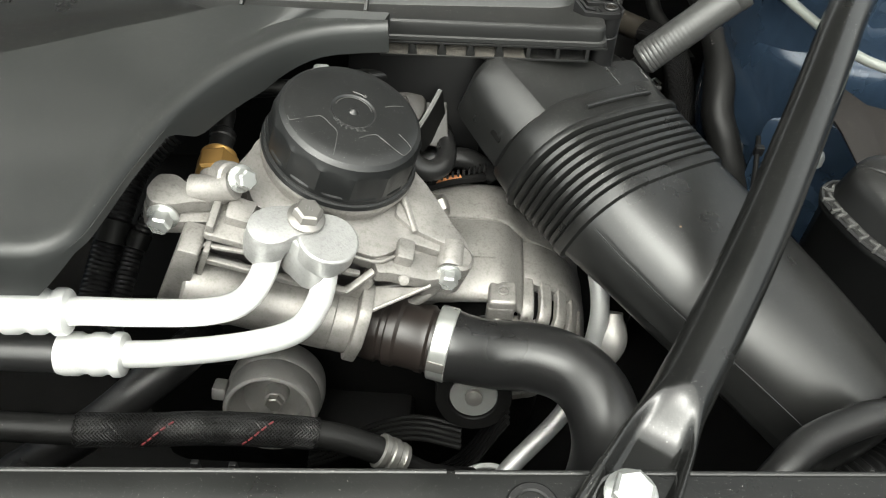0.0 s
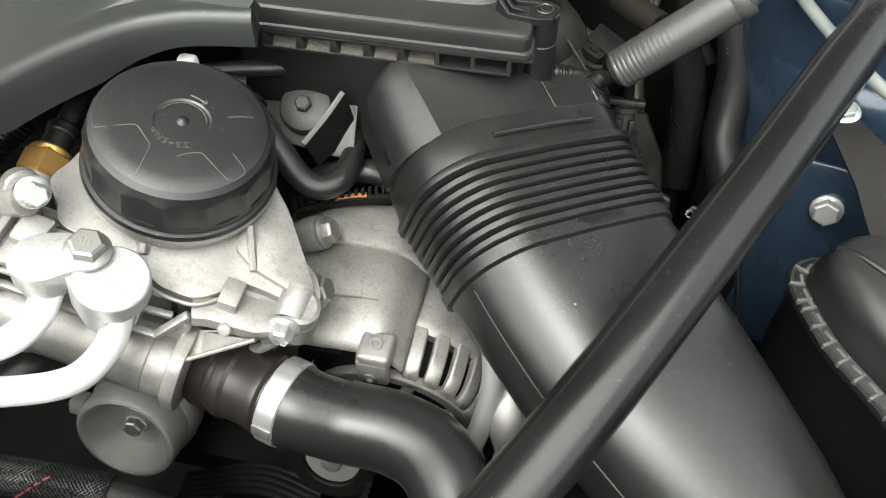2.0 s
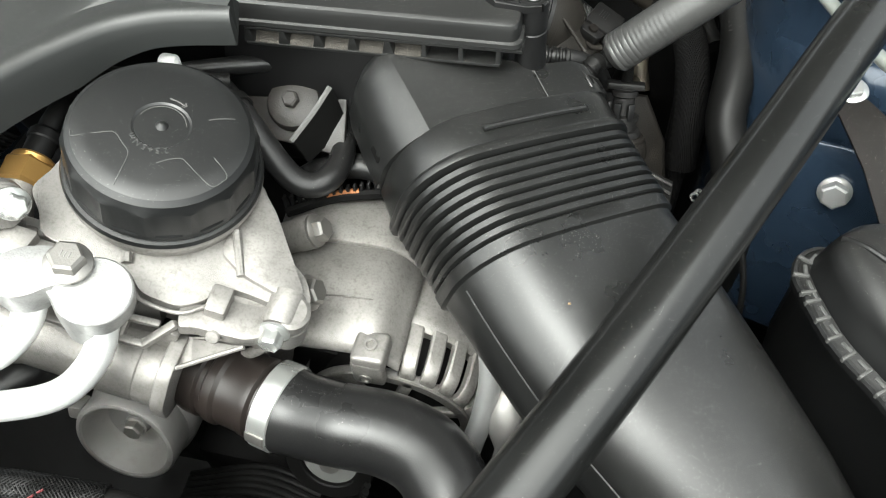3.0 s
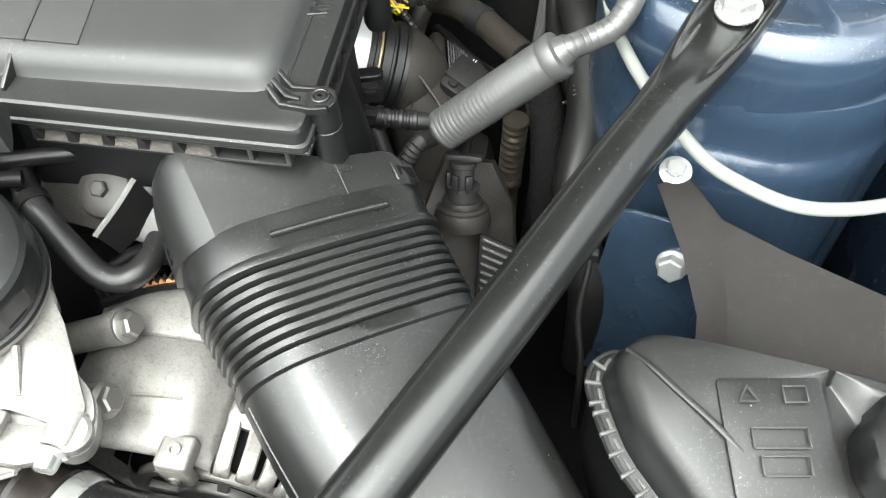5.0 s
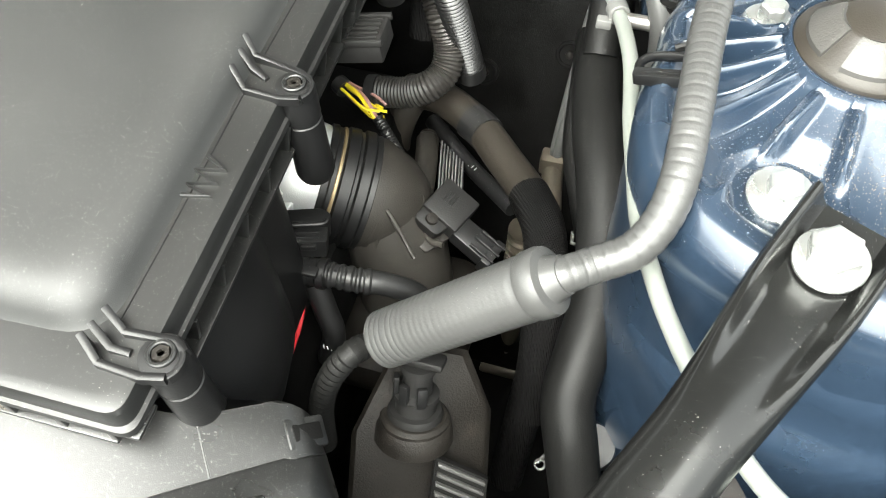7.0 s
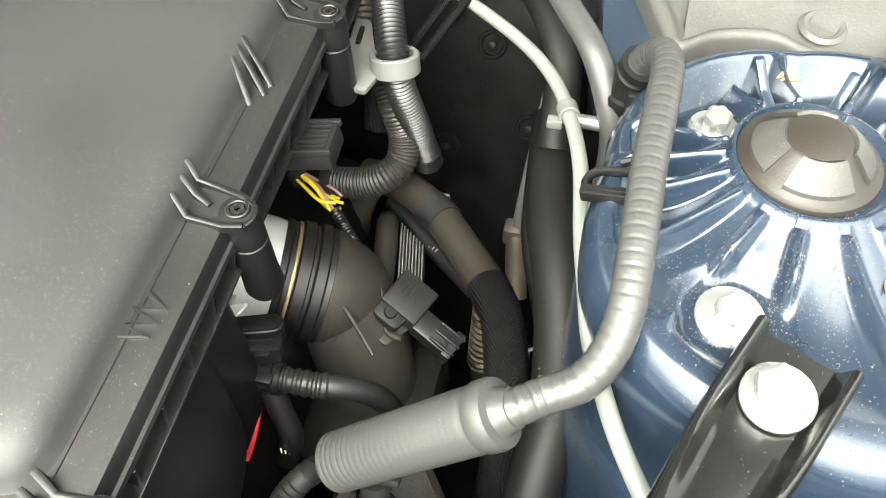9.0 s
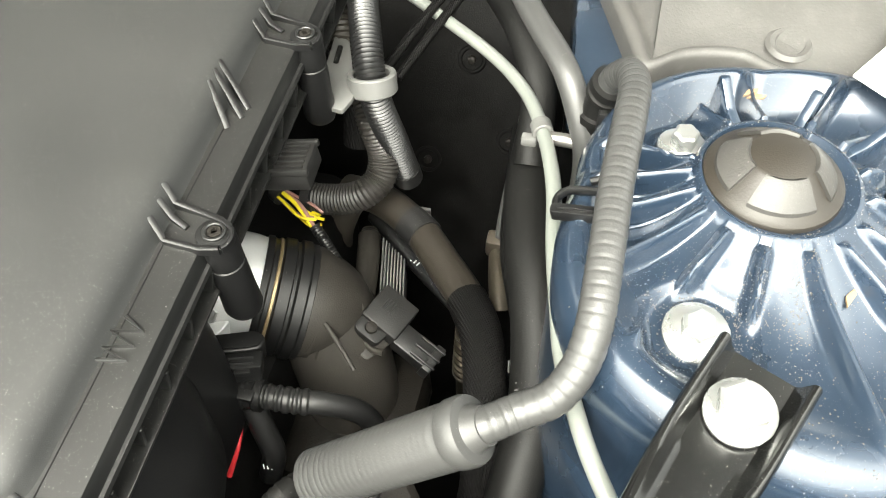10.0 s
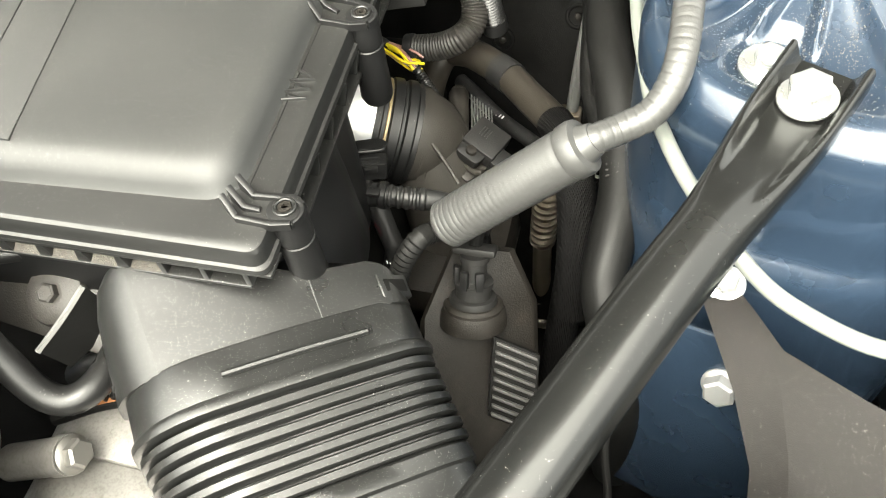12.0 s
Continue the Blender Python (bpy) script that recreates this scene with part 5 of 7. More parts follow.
    # copper and comb at the rear
    comb = group_thing("wiring_comb", (0.01, 0.515, 0.8), "black ribbed cable comb with a copper strip", "cable guide")
    part("comb_base", tube([V(-0.03, 0.489, 0.797), V(0.0, 0.503, 0.802), V(0.036, 0.516, 0.8)], 0.004, 0.005, 8), DARK, comb)
    part("strip", tube([V(-0.004, 0.5015, 0.803), V(0.008, 0.507, 0.804), V(0.016, 0.5095, 0.803)], 0.0028, 0.005, 8), RUST, comb, "rust-coloured strip")
    for k in range(16):
        f = k / 15
        part("tooth", box((0, 0, 0), (0.0021, 0.004, 0.012), Matrix.Translation((-0.03 + 0.066 * f, 0.4885 + 0.0275 * f + 0.003, 0.8045)), 0.0005), PLASTIC_CLEAN, comb)
    part("loom", tube([V(-0.035, 0.52, 0.79), V(-0.01, 0.525, 0.806), V(0.02, 0.53, 0.806), V(0.045, 0.528, 0.79)], 0.009, 0.006, 14), RUBBER, comb)
    return t


def belt_drive():
    t = group_thing("belt_tensioner", (-0.13, 0.38, 0.66), "weathered aluminium belt tensioner with a hollow front", "tensioner")
    ax = V(0.04, -0.93, 0.36).normalized()
    m = at((-0.1255, 0.346, 0.69), ax) @ Matrix.Scale(0.93, 4)
    b = lathe([(0.006, -0.026), (0.022, -0.026), (0.027, -0.024), (0.0325, -0.006), (0.0345, 0.0), (0.0362, 0.001), (0.0388, 0.0005), (0.0402, -0.002), (0.0405, -0.024), (0.0425, -0.027), (0.043, -0.036), (0.0415, -0.05), (0.038, -0.053)], m, 56)
    part("housing", b, CAST_DARK, t)
    part("hub", lathe([(0.004, -0.012), (0.009, -0.013), (0.011, -0.027)], m @ Matrix.Translation((0.002, 0.004, 0)), 24), CAST_DARK, t)
    bolt(t, m @ V(0.002, 0.004, -0.006), tuple(ax), 0.0125, 0.007, 0.0075, STEEL, label="steel hexagon bolt")
    b = box((-0.046, 0.006, -0.018), (0.012, 0.013, 0.016), m, 0.002)
    part("lug", b, CAST_DARK, t)
    t2 = group_thing("idler_pulley", (0.031, 0.345, 0.72), "black idler pulley with a beige face", "pulley")
    m = at((0.034, 0.345, 0.733), (0.0, -0.9, 0.42))
    part("rim", ring_tube(0.029, 0.0185, -0.014, 0.0, m, 40), DARK, t2)
    part("face", lathe([(0.006, -0.002), (0.018, -0.003), (0.0188, -0.008)], m, 36), HOLDER, t2, "beige plastic face")
    part("hub", lathe([(0.003, 0.002), (0.0065, 0.001), (0.007, -0.004)], m, 20), STEEL, t2)
    t3 = group_thing("drive_belt", (0.0, 0.36, 0.66), "black ribbed drive belt", "belt")
    for pts in ([V(-0.1, 0.345, 0.62), V(-0.02, 0.34, 0.69), V(0.03, 0.33, 0.7)], [V(0.06, 0.34, 0.725), V(0.02, 0.33, 0.64), V(-0.06, 0.33, 0.58)]):
        b = bmesh.new()
        for k in range(5):
            tube([p + V(0, 0.0045 * k - 0.009, 0.0) for p in pts], 0.0024, 0.012, 8, b)
        part("belt_run", b, DARK, t3)


def front_hoses():
    t = group_thing("power_steering_hose", (-0.1, 0.275, 0.77), "black braided-sleeve hose with red marker strokes", "hose")
    full = [V(-0.36, 0.262, 0.806), V(-0.26, 0.2655, 0.802), V(-0.216, 0.267, 0.8), V(-0.17, 0.271, 0.798), V(-0.138, 0.2755, 0.795), V(-0.1, 0.28, 0.7885), V(-0.062, 0.2835, 0.779), V(-0.037, 0.2825, 0.769), V(-0.022, 0.281, 0.7615)]
    part("hose", tube(full, 0.0092, 0.006, 24), RUBBER_GREY, t)
    sl = smooth_line(full, 0.003)
    mid = [p for p in sl if -0.214 < p.x < -0.066]
    sleeve = part("sleeve", tube(mid, lambda s, f: 0.0102 if 0.02 < f < 0.98 else 0.0108, 0.003, 28), BRAID, t, "woven black sleeve")
    line = smooth_line(mid, 0.003)
    for way in (1, -1):
        b = bmesh.new()
        for k in range(26):
            pts = []
            for i, p in enumerate(line):
                d = (line[min(i + 1, len(line) - 1)] - line[max(i - 1, 0)]).normalized()
                side = d.cross(V(0, 0, 1)).normalized()
                up = side.cross(d)
                a = 2 * math.pi * k / 26 + way * i * 0.003 / 0.0102 * 1.05
                r = 0.0102 + 0.0004 * math.sin(8 * a) * way
                pts.append(p + side * (r * math.cos(a)) + up * (r * math.sin(a)))
            tube(pts, 0.00048, 0.003, 5, b, squash=0.6)
        part("braid_thread", b, THREAD, sleeve)
    for x0 in (-0.172, -0.112):
        base = min(mid, key=lambda p: abs(p.x - x0))
        for k in range(5):
            f0, f1 = k / 5, k / 5 + 0.13
            pts = [base + V(0.02 * f, -0.0109 * math.cos(radians(5 + 95 * f)), 0.0109 * math.sin(radians(5 + 95 * f))) for f in (f0, (f0 + f1) / 2, f1)]
            part("marker_stroke", tube(pts, 0.0007, 0.001, 6), RED_PAINT, sleeve, "red paint stroke")
    m = at((-0.03, 0.2825, 0.7655), (0.8, -0.04, -0.55))
    part("ferrule", lathe([(0.0102, 0.0), (0.0118, 0.001), (0.0118, 0.004), (0.0108, 0.005), (0.0108, 0.007), (0.0118, 0.008), (0.0118, 0.012), (0.0108, 0.013), (0.0108, 0.016), (0.0114, 0.017), (0.0108, 0.02), (0.006, 0.022)], m, 28), STEEL, t, "crimped aluminium ferrule")
    part("tail", tube([m @ V(0, 0, 0.02), m @ V(0, 0, 0.045), m @ V(0.0, 0.01, 0.08)], 0.006, 0.006, 16), DARK, t)
    # black holder clips below the sleeve
    c = group_thing("hose_clip", (-0.14, 0.262, 0.75), "black plastic hose clip on the front panel", "clip")
    for x in (-0.142, -0.118):
        part("prong", prism([(-0.006, 0), (0.006, 0), (0.0025, 0.05), (-0.0025, 0.05)], basis((x, 0.246, 0.735), (1, 0, 0), (0, 0.25, 0.97), (0, -0.97, 0.25)), -0.002, 0.002, 0.0008), PLASTIC_CLEAN, c)
    part("base", box((-0.13, 0.243, 0.735), (0.06, 0.012, 0.014), None, 0.002), PLASTIC_CLEAN, c)
    # conduits at the engine's far side
    t = group_thing("wiring_conduit", (-0.23, 0.41, 0.8), "black corrugated wiring conduit wrapped with tape", "conduit", "corrugated conduits")
    a = [V(-0.2, 0.475, 0.865), V(-0.221, 0.45, 0.85), V(-0.23, 0.424, 0.832), V(-0.2365, 0.403, 0.815), V(-0.24, 0.373, 0.8), V(-0.243, 0.33, 0.78)]
    part("conduit", tube(a, ribbed(0.0108, 0.0036, 0.0012), 0.0009, 18), CONDUIT, t)
    part("tape", tube([V(-0.2315, 0.419, 0.828), V(-0.235, 0.407, 0.818)], 0.0125, 0.004, 20), RUBBER_GREY, t, "grey-black tape wrap")
    t = group_thing("wiring_conduit", (-0.21, 0.4, 0.8), "thin black corrugated wiring conduit", "conduit", "corrugated conduits")
    a = [V(-0.2, 0.44, 0.845), V(-0.209, 0.42, 0.828), V(-0.217, 0.404, 0.815), V(-0.2205, 0.374, 0.8), V(-0.224, 0.33, 0.78)]
    part("conduit", tube(a, ribbed(0.0072, 0.0034, 0.001), 0.00085, 16), CONDUIT, t)
    part("tape", tube([V(-0.2125, 0.413, 0.8225), V(-0.2165, 0.405, 0.816)], 0.0082, 0.004, 18), RUBBER_GREY, t, "grey-black tape wrap")
    # bent hose behind the oil filter
    bh = group_thing("breather_hose", (-0.03, 0.5, 0.83), "black bent rubber hose beside the filter", "hose")
    part("clamp", ring_tube(0.0106, 0.009, -0.004, 0.004, at((-0.058, 0.5138, 0.8662), (0.75, -0.6, -0.1)), 24), RUBBER_GREY, bh)
    part("hose", tube([V(-0.09, 0.545, 0.86), V(-0.068, 0.523, 0.866), V(-0.05, 0.507, 0.865), V(-0.0345, 0.4975, 0.848), V(-0.02, 0.4915, 0.831), V(-0.0075, 0.493, 0.8245), V(0.002, 0.503, 0.824), V(0.003, 0.522, 0.822), V(-0.002, 0.55, 0.82)], 0.0086, 0.004, 22), RUBBER, bh)
    # hidden dark hoses and metal far down
    single("radiator_hose", tube([V(-0.32, 0.3, 0.66), V(-0.255, 0.32, 0.7), V(-0.215, 0.345, 0.725), V(-0.19, 0.375, 0.73), V(-0.19, 0.42, 0.7)], 0.016, 0.008, 20), RUBBER, "black rubber hose below the pipes", "hose")
    t = group_thing("refrigerant_pipe", (0.09, 0.34, 0.68), "bare aluminium pipe beside the coolant hose", "pipe")
    part("pipe", tube([V(0.116, 0.44, 0.815), V(0.121, 0.424, 0.8), V(0.1265, 0.402, 0.772), V(0.121, 0.381, 0.735), V(0.107, 0.358, 0.697), V(0.07, 0.322, 0.68), V(0.05, 0.3, 0.67)], 0.0072, 0.006, 18), DULL_ALU, t)
    part("flange", ring_tube(0.033, 0.028, -0.004, 0.0, at((0.05, 0.29, 0.672), (0, -0.1, 1)), 36), DULL_ALU, t)
    single("accumulator", tube([V(0.139, 0.408, 0.765), V(0.138, 0.39, 0.745), V(0.134, 0.372, 0.72)], lambda s, f: 0.0125 * math.sin(math.pi * min(0.97, max(0.2, f + 0.15))), 0.004, 20), CAST_DARK, "weathered aluminium canister beside the pipe", "canister")
    t = group_thing("lower_hose", (0.27, 0.3, 0.78), "smooth black rubber hose with a dull clamp", "hose")
    part("hose", tube([V(0.178, 0.223, 0.8), V(0.2035, 0.2475, 0.828), V(0.225, 0.267, 0.831), V(0.2526, 0.282, 0.83), V(0.279, 0.2915, 0.828), V(0.33, 0.3, 0.815)], 0.0104, 0.004, 24), RUBBER, t)
    part("clamp", ring_tube(0.0125, 0.0098, -0.006, 0.006, at((0.29, 0.294, 0.8265), (1, 0.28, -0.15)), 32), RUBBER_GREY, t, "dull clamp")
    single("corrugated_duct", tube([V(0.2, 0.23, 0.72), V(0.26, 0.27, 0.73), V(0.34, 0.3, 0.73)], ribbed(0.028, 0.007, 0.003), 0.0017, 20), CONDUIT, "black corrugated duct below the hose", "duct")
    # engine block and front casting, coloured near black for the shade there
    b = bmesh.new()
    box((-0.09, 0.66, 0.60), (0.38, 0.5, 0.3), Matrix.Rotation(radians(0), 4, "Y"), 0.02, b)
    eb = group_thing("engine_block", (-0.09, 0.66, 0.42), "engine block coloured near black for the shade it lies in", "engine")
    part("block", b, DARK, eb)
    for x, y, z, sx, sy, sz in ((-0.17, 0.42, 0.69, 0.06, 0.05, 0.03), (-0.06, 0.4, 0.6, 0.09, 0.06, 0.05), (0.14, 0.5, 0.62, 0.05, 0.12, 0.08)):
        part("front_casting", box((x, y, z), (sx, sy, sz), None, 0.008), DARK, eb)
    # mounting bracket with a washer, in front of the air box
    t = group_thing("air_box_bracket", (-0.03, 0.545, 0.83), "black sheet bracket with a rubber grommet and bolt", "bracket")
    part("plate", prism(rounded([(-0.05, -0.02), (0.035, -0.03), (0.03, 0.028), (-0.055, 0.03)], 0.006, 3), basis((-0.03, 0.545, 0.842), (1, 0, 0), (0, 0.8, 0.6), (0, -0.6, 0.8)), -0.004, 0.0, 0.001), BRACKET, t)
    m = at((-0.0335, 0.5435, 0.8475), (0, -0.5, 0.86))
    g = part("grommet", lathe([(0.006, 0.0035), (0.009, 0.004), (0.0175, 0.0008), (0.019, -0.002), (0.019, -0.006)], m, 32), BRACKET, t)
    part("stud", lathe([(0.0045, 0.0085), (0.0058, 0.0075), (0.006, 0.0), (0.006, -0.004)], m, 6), BRACKET, g)
    part("edge", tube([V(-0.0225, 0.508, 0.8475), V(-0.012, 0.526, 0.857), V(-0.004, 0.542, 0.866)], 0.0019, 0.004, 6), HOLDER, t, "bright bent sheet edge")
    b = bmesh.new()
    rings(b, [[V(-0.0225, 0.508, 0.8475), V(-0.004, 0.542, 0.866), V(0.0, 0.546, 0.83), V(-0.018, 0.512, 0.825)], [V(-0.0205, 0.5075, 0.8475), V(-0.002, 0.5415, 0.866), V(0.002, 0.5455, 0.83), V(-0.016, 0.5115, 0.825)]])
    part("side_sheet", b, RUBBER_GREY, t)
    # backing plate behind
    b = prism(rounded([(-0.085, -0.06), (0.03, -0.06), (0.03, 0.045), (-0.075, 0.05)], 0.006, 3), basis((0.0, 0.552, 0.85), (1, 0.06, 0), (0, 0.1, 1), (0.06, -1, 0.1)), -0.003, 0.0, 0.001)
    part("back_plate", b, PLASTIC_CLEAN, t)
    # white connector tag behind the cap
    single("connector_tag", box((-0.09, 0.5105, 0.8985), (0.0125, 0.009, 0.0135), Matrix.Identity(4), 0.003), WHITE, "small white plastic connector tag", "connector")
    single("connector_tag", box((-0.077, 0.519, 0.8845), (0.011, 0.008, 0.009), Matrix.Rotation(0.2, 4, "Z"), 0.0015), HOLDER, "small grey plastic connector behind the filter cap", "connector")
    single("wiring_rail", tube([V(-0.2, 0.53, 0.86), V(-0.13, 0.525, 0.872), V(-0.07, 0.545, 0.872), V(-0.02, 0.575, 0.86)], 0.006, 0.006, 12), RUBBER, "black cable rail behind the oil filter", "cable")
    single("rocker_tube", tube([V(-0.2, 0.49, 0.895), V(-0.127, 0.494, 0.897), V(-0.112, 0.496, 0.896), V(-0.06, 0.52, 0.882)], 0.0055, 0.006, 12), RUBBER_GREY, "grey-black tube behind the oil filter", "tube")


oil_filter_housing()
brass_sensor()
ac_pipes()
coolant_hose()
alternator()
belt_drive()
front_hoses()

# ---- strut tower side ----
TC = V(0.36, 0.79, 0.0)


def tower_reach(a):
    """Outline of the tower's top, by direction: it runs out towards the front."""
    c, s = math.cos(a), math.sin(a)
    front = max(0.0, -s) ** 1.5
    side = max(0.0, c)
    rear = max(0.0, s)
    return 0.09 + 0.052 * front + 0.038 * side + 0.008 * rear


def strut_tower():
    t = group_thing("strut_tower", (0.36, 0.78, 0.7), "dark blue painted strut tower with pressed radial ribs", "strut tower")
    NA = 420
    fr = [0.0, 0.2, 0.34, 0.355, 0.37, 0.39] + [0.39 + 0.53 * k / 30 for k in range(1, 31)] + [0.935, 0.95, 0.965, 0.98, 0.993, 1.005, 1.014, 1.022, 1.03, 1.04, 1.055, 1.08, 1.12, 1.2]
    ribs = [(-97, 0.0036, 0.93), (-72, 0.0036, 0.93), (-50, 0.0034, 0.93), (-30, 0.0034, 0.9), (-5, 0.0036, 0.9), (18, 0.0036, 0.9), (42, 0.004, 0.9), (66, 0.006, 0.9), (97, 0.003, 0.9), (124, 0.003, 0.7),
            (168, 0.004, 0.93), (186, 0.0042, 0.93), (203, 0.004, 0.93), (221, 0.004, 0.93), (240, 0.0036, 0.9)]
    pads = [(0.3195, 0.816, 0.0165), (0.3315, 0.7065, 0.025), (0.428, 0.8, 0.0165)]
    loops = []
    for f in fr:
        loop = []
        for k in range(NA):
            a = 2 * math.pi * k / NA
            R = tower_reach(a)
            c, s = math.cos(a), math.sin(a)
            if f < 0.345:
                r = 0.0335 * f / 0.345
            else:
                r = 0.0335 + (R - 0.0335) * (f - 0.345) / 0.655
            x, y = TC.x + r * c, TC.y + r * s
            g = max(0.0, (f - 0.38) / 0.6)
            top = 0.9335 - 0.012 * min(1.0, g) ** 1.3 * (1.0 - 0.75 * max(0.0, -s))
            if f > 0.345 and f < 0.375:
                top += 0.003
            if 0.39 < f < 0.94:
                # hollow between the ribs, then the ribs themselves
                deep = math.sin(math.pi * min(1.0, (f - 0.39) / 0.5)) * (1.0 + 0.8 * max(0.0, s))
                top -= 0.0125 * deep
                for deg, h, end in ribs:
                    d = (math.degrees(a) - deg + 180) % 360 - 180
                    w = abs(radians(d)) * r
                    wide = 0.0034 if h < 0.0065 else 0.0026
                    if w < wide * 2.2 and f < end:
                        ramp = min(1.0, (end - f) / 0.06)
                        top += (h + 0.0098 * deep) * math.exp(-(w / (wide * 0.85)) ** 3) * ramp
                for px, py, pr in pads:
                    d = math.hypot(x - px, y - py)
                    if d < pr * 1.5:
                        k2 = 1 / (1 + math.exp((d - pr) / 0.0012))
                        flat = 0.919 if py > 0.75 else 0.9155
                        top = top * (1 - k2) + flat * k2
            if f > 0.93:
                e = (f - 0.93) / 0.075
                top -= 0.0125 * min(1.0, e) ** 2
                if f > 1.005:
                    e2 = (f - 1.005) / 0.195
                    top -= 0.20 * e2 ** 0.75 + 0.004
                    r = R * (1.002 + 0.16 * e2 * (max(0.0, -s, c) * 2.5 - 1.5))
                    x, y = TC.x + r * c, TC.y + r * s
            loop.append(V(x, y, top))
        loops.append(loop)
    b = rings(bmesh.new(), loops[1:])
    ground = BVHTree.FromBMesh(b)
    rng = random.Random(4)
    heap = bmesh.new()
    for cx, cy, sx, sy, count in ((0.334, 0.712, 0.014, 0.011, 260), (0.334, 0.722, 0.02, 0.006, 160), (0.372, 0.735, 0.004, 0.03, 220), (0.352, 0.735, 0.004, 0.03, 160), (0.35, 0.845, 0.03, 0.008, 260), (0.36, 0.82, 0.03, 0.006, 120), (0.315, 0.8, 0.012, 0.02, 120), (0.43, 0.72, 0.02, 0.05, 420), (0.36, 0.66, 0.05, 0.02, 200), (0.41, 0.79, 0.014, 0.02, 160), (0.37, 0.75, 0.06, 0.07, 500)):
        for k in range(int(count * 1.6)):
            x, y = rng.gauss(cx, sx), rng.gauss(cy, sy)
            hit = ground.ray_cast(V(x, y, 1.0), V(0, 0, -1))
            if hit[0] is None or hit[0].z < 0.9:
                continue
            r = rng.uniform(0.00018, 0.00055)
            tip = [hit[0] + V(r * math.cos(a), r * math.sin(a), -0.0001) for a in (0, 2.1, 4.2)]
            vs = [heap.verts.new(p) for p in tip] + [heap.verts.new(hit[0] + V(0, 0, r * 1.1))]
            for f in ((0, 1, 3), (1, 2, 3), (2, 0, 3)):
                heap.faces.new([vs[i] for i in f])
    me = bpy.data.meshes.new("road_grit")
    heap.to_mesh(me)
    heap.free()
    me.materials.append(GRIT)
    tagged(new("road_grit", me), "fine light brown road grit lying on the strut tower", "grit", "", "stuff")
    part("tower_shell", b, BLUE, t, angle=60)
    # skirt: two rounded steps towards the front
    sk = []

    def grow(k, i):
        s = math.sin(2 * math.pi * i / 160)
        c = math.cos(2 * math.pi * i / 160)
        return 1.0 + (k - 1.0) * (max(0.0, -s, c) * 2.5 - 1.5)
    for z, k in ((0.884, 1.0), (0.876, 1.02), (0.866, 1.03), (0.85, 1.035), (0.843, 1.055), (0.838, 1.085), (0.828, 1.1), (0.8, 1.105), (0.76, 1.11), (0.7, 1.13), (0.6, 1.16)):
        sk.append([V(TC.x + 0.004 + tower_reach(2 * math.pi * i / 160) * grow(k, i) * math.cos(2 * math.pi * i / 160), TC.y + tower_reach(2 * math.pi * i / 160) * grow(k, i) * 1.01 * math.sin(2 * math.pi * i / 160), z) for i in range(160)])
    part("skirt", rings(bmesh.new(), sk), BLUE, t, angle=60)
    # centre cap
    m = Matrix.Translation((0.358, 0.7895, 0.934))
    cap = part("centre_cap", lathe([(0.0345, -0.004), (0.0352, 0.0), (0.0345, 0.0022), (0.0318, 0.003), (0.0305, 0.0042), (0.0278, 0.005), (0.0175, 0.0145), (0.015, 0.0157), (0.0003, 0.0162)], m @ Matrix.Diagonal((0.92, 0.92, 1, 1)), 48), RUBBER_BROWN, t, "dusty black domed centre cap", angle=30)
    for a in (5, 95, 185, 275):
        mm = m @ Matrix.Diagonal((0.92, 0.92, 1, 1)) @ Matrix.Rotation(radians(a), 4, "Z")
        loops = [[mm @ V(r * math.cos(radians(w)), r * math.sin(radians(w)), h) for w in range(-34, 35, 4)] + [mm @ V(r * 0.9 * math.cos(radians(w)), r * 0.9 * math.sin(radians(w)), h - 0.003) for w in range(34, -35, -4)] for r, h in ((0.0296, 0.0045), (0.029, 0.0065), (0.0192, 0.0155), (0.0172, 0.0163), (0.0165, 0.0155))]
        part("cap_lobe", rings(bmesh.new(), loops), CAP_DUST, cap, angle=28)
    for (xa, ya), (xc, yc) in (((0.3325, 0.847), (0.3455, 0.8165)), ((0.379, 0.845), (0.366, 0.8165)), ((0.416, 0.832), (0.388, 0.811))):
        d = V(xc - xa, yc - ya, 0)
        L = d.length
        d = d / L
        q = prism([(0, 0.9), (L, 0.9), (L, 0.931), (L * 0.5, 0.935), (0.003, 0.9445), (0, 0.9435)], basis((xa, ya, 0), d, (0, 0, 1), d.cross(V(0, 0, 1))), -0.0027, 0.0027, 0.0014)
        part("rear_fin", q, BLUE, t)
    # mount bolts
    bolt(t, (0.319, 0.8155, 0.931), (0, -0.05, 1), 0.0115, 0.011, 0.0125, ZINC, star=True, label="bright zinc-plated flange bolt")
    bolt(t, (0.3308, 0.7075, 0.9275), (0, -0.1, 1), 0.0135, 0.0095, 0.0145, ZINC, turn=0.6, label="bright zinc-plated flange bolt")
    bolt(t, (0.428, 0.8, 0.9315), (0, -0.05, 1), 0.0135, 0.009, 0.013, ZINC, label="bright zinc-plated flange bolt")
    # stamped bars on the flank
    q = bmesh.new()
    bars(q, basis((0.3085, 0.6965, 0.8945), (0.75, -0.6, 0.2), (0.3, 0.6, 0.7), (-0.5, -0.45, 0.7)), (-0.006, 0.0, 0.005), 0.0022, 0.0045, 0.003)
    part("stamp", q, BLUE, t)
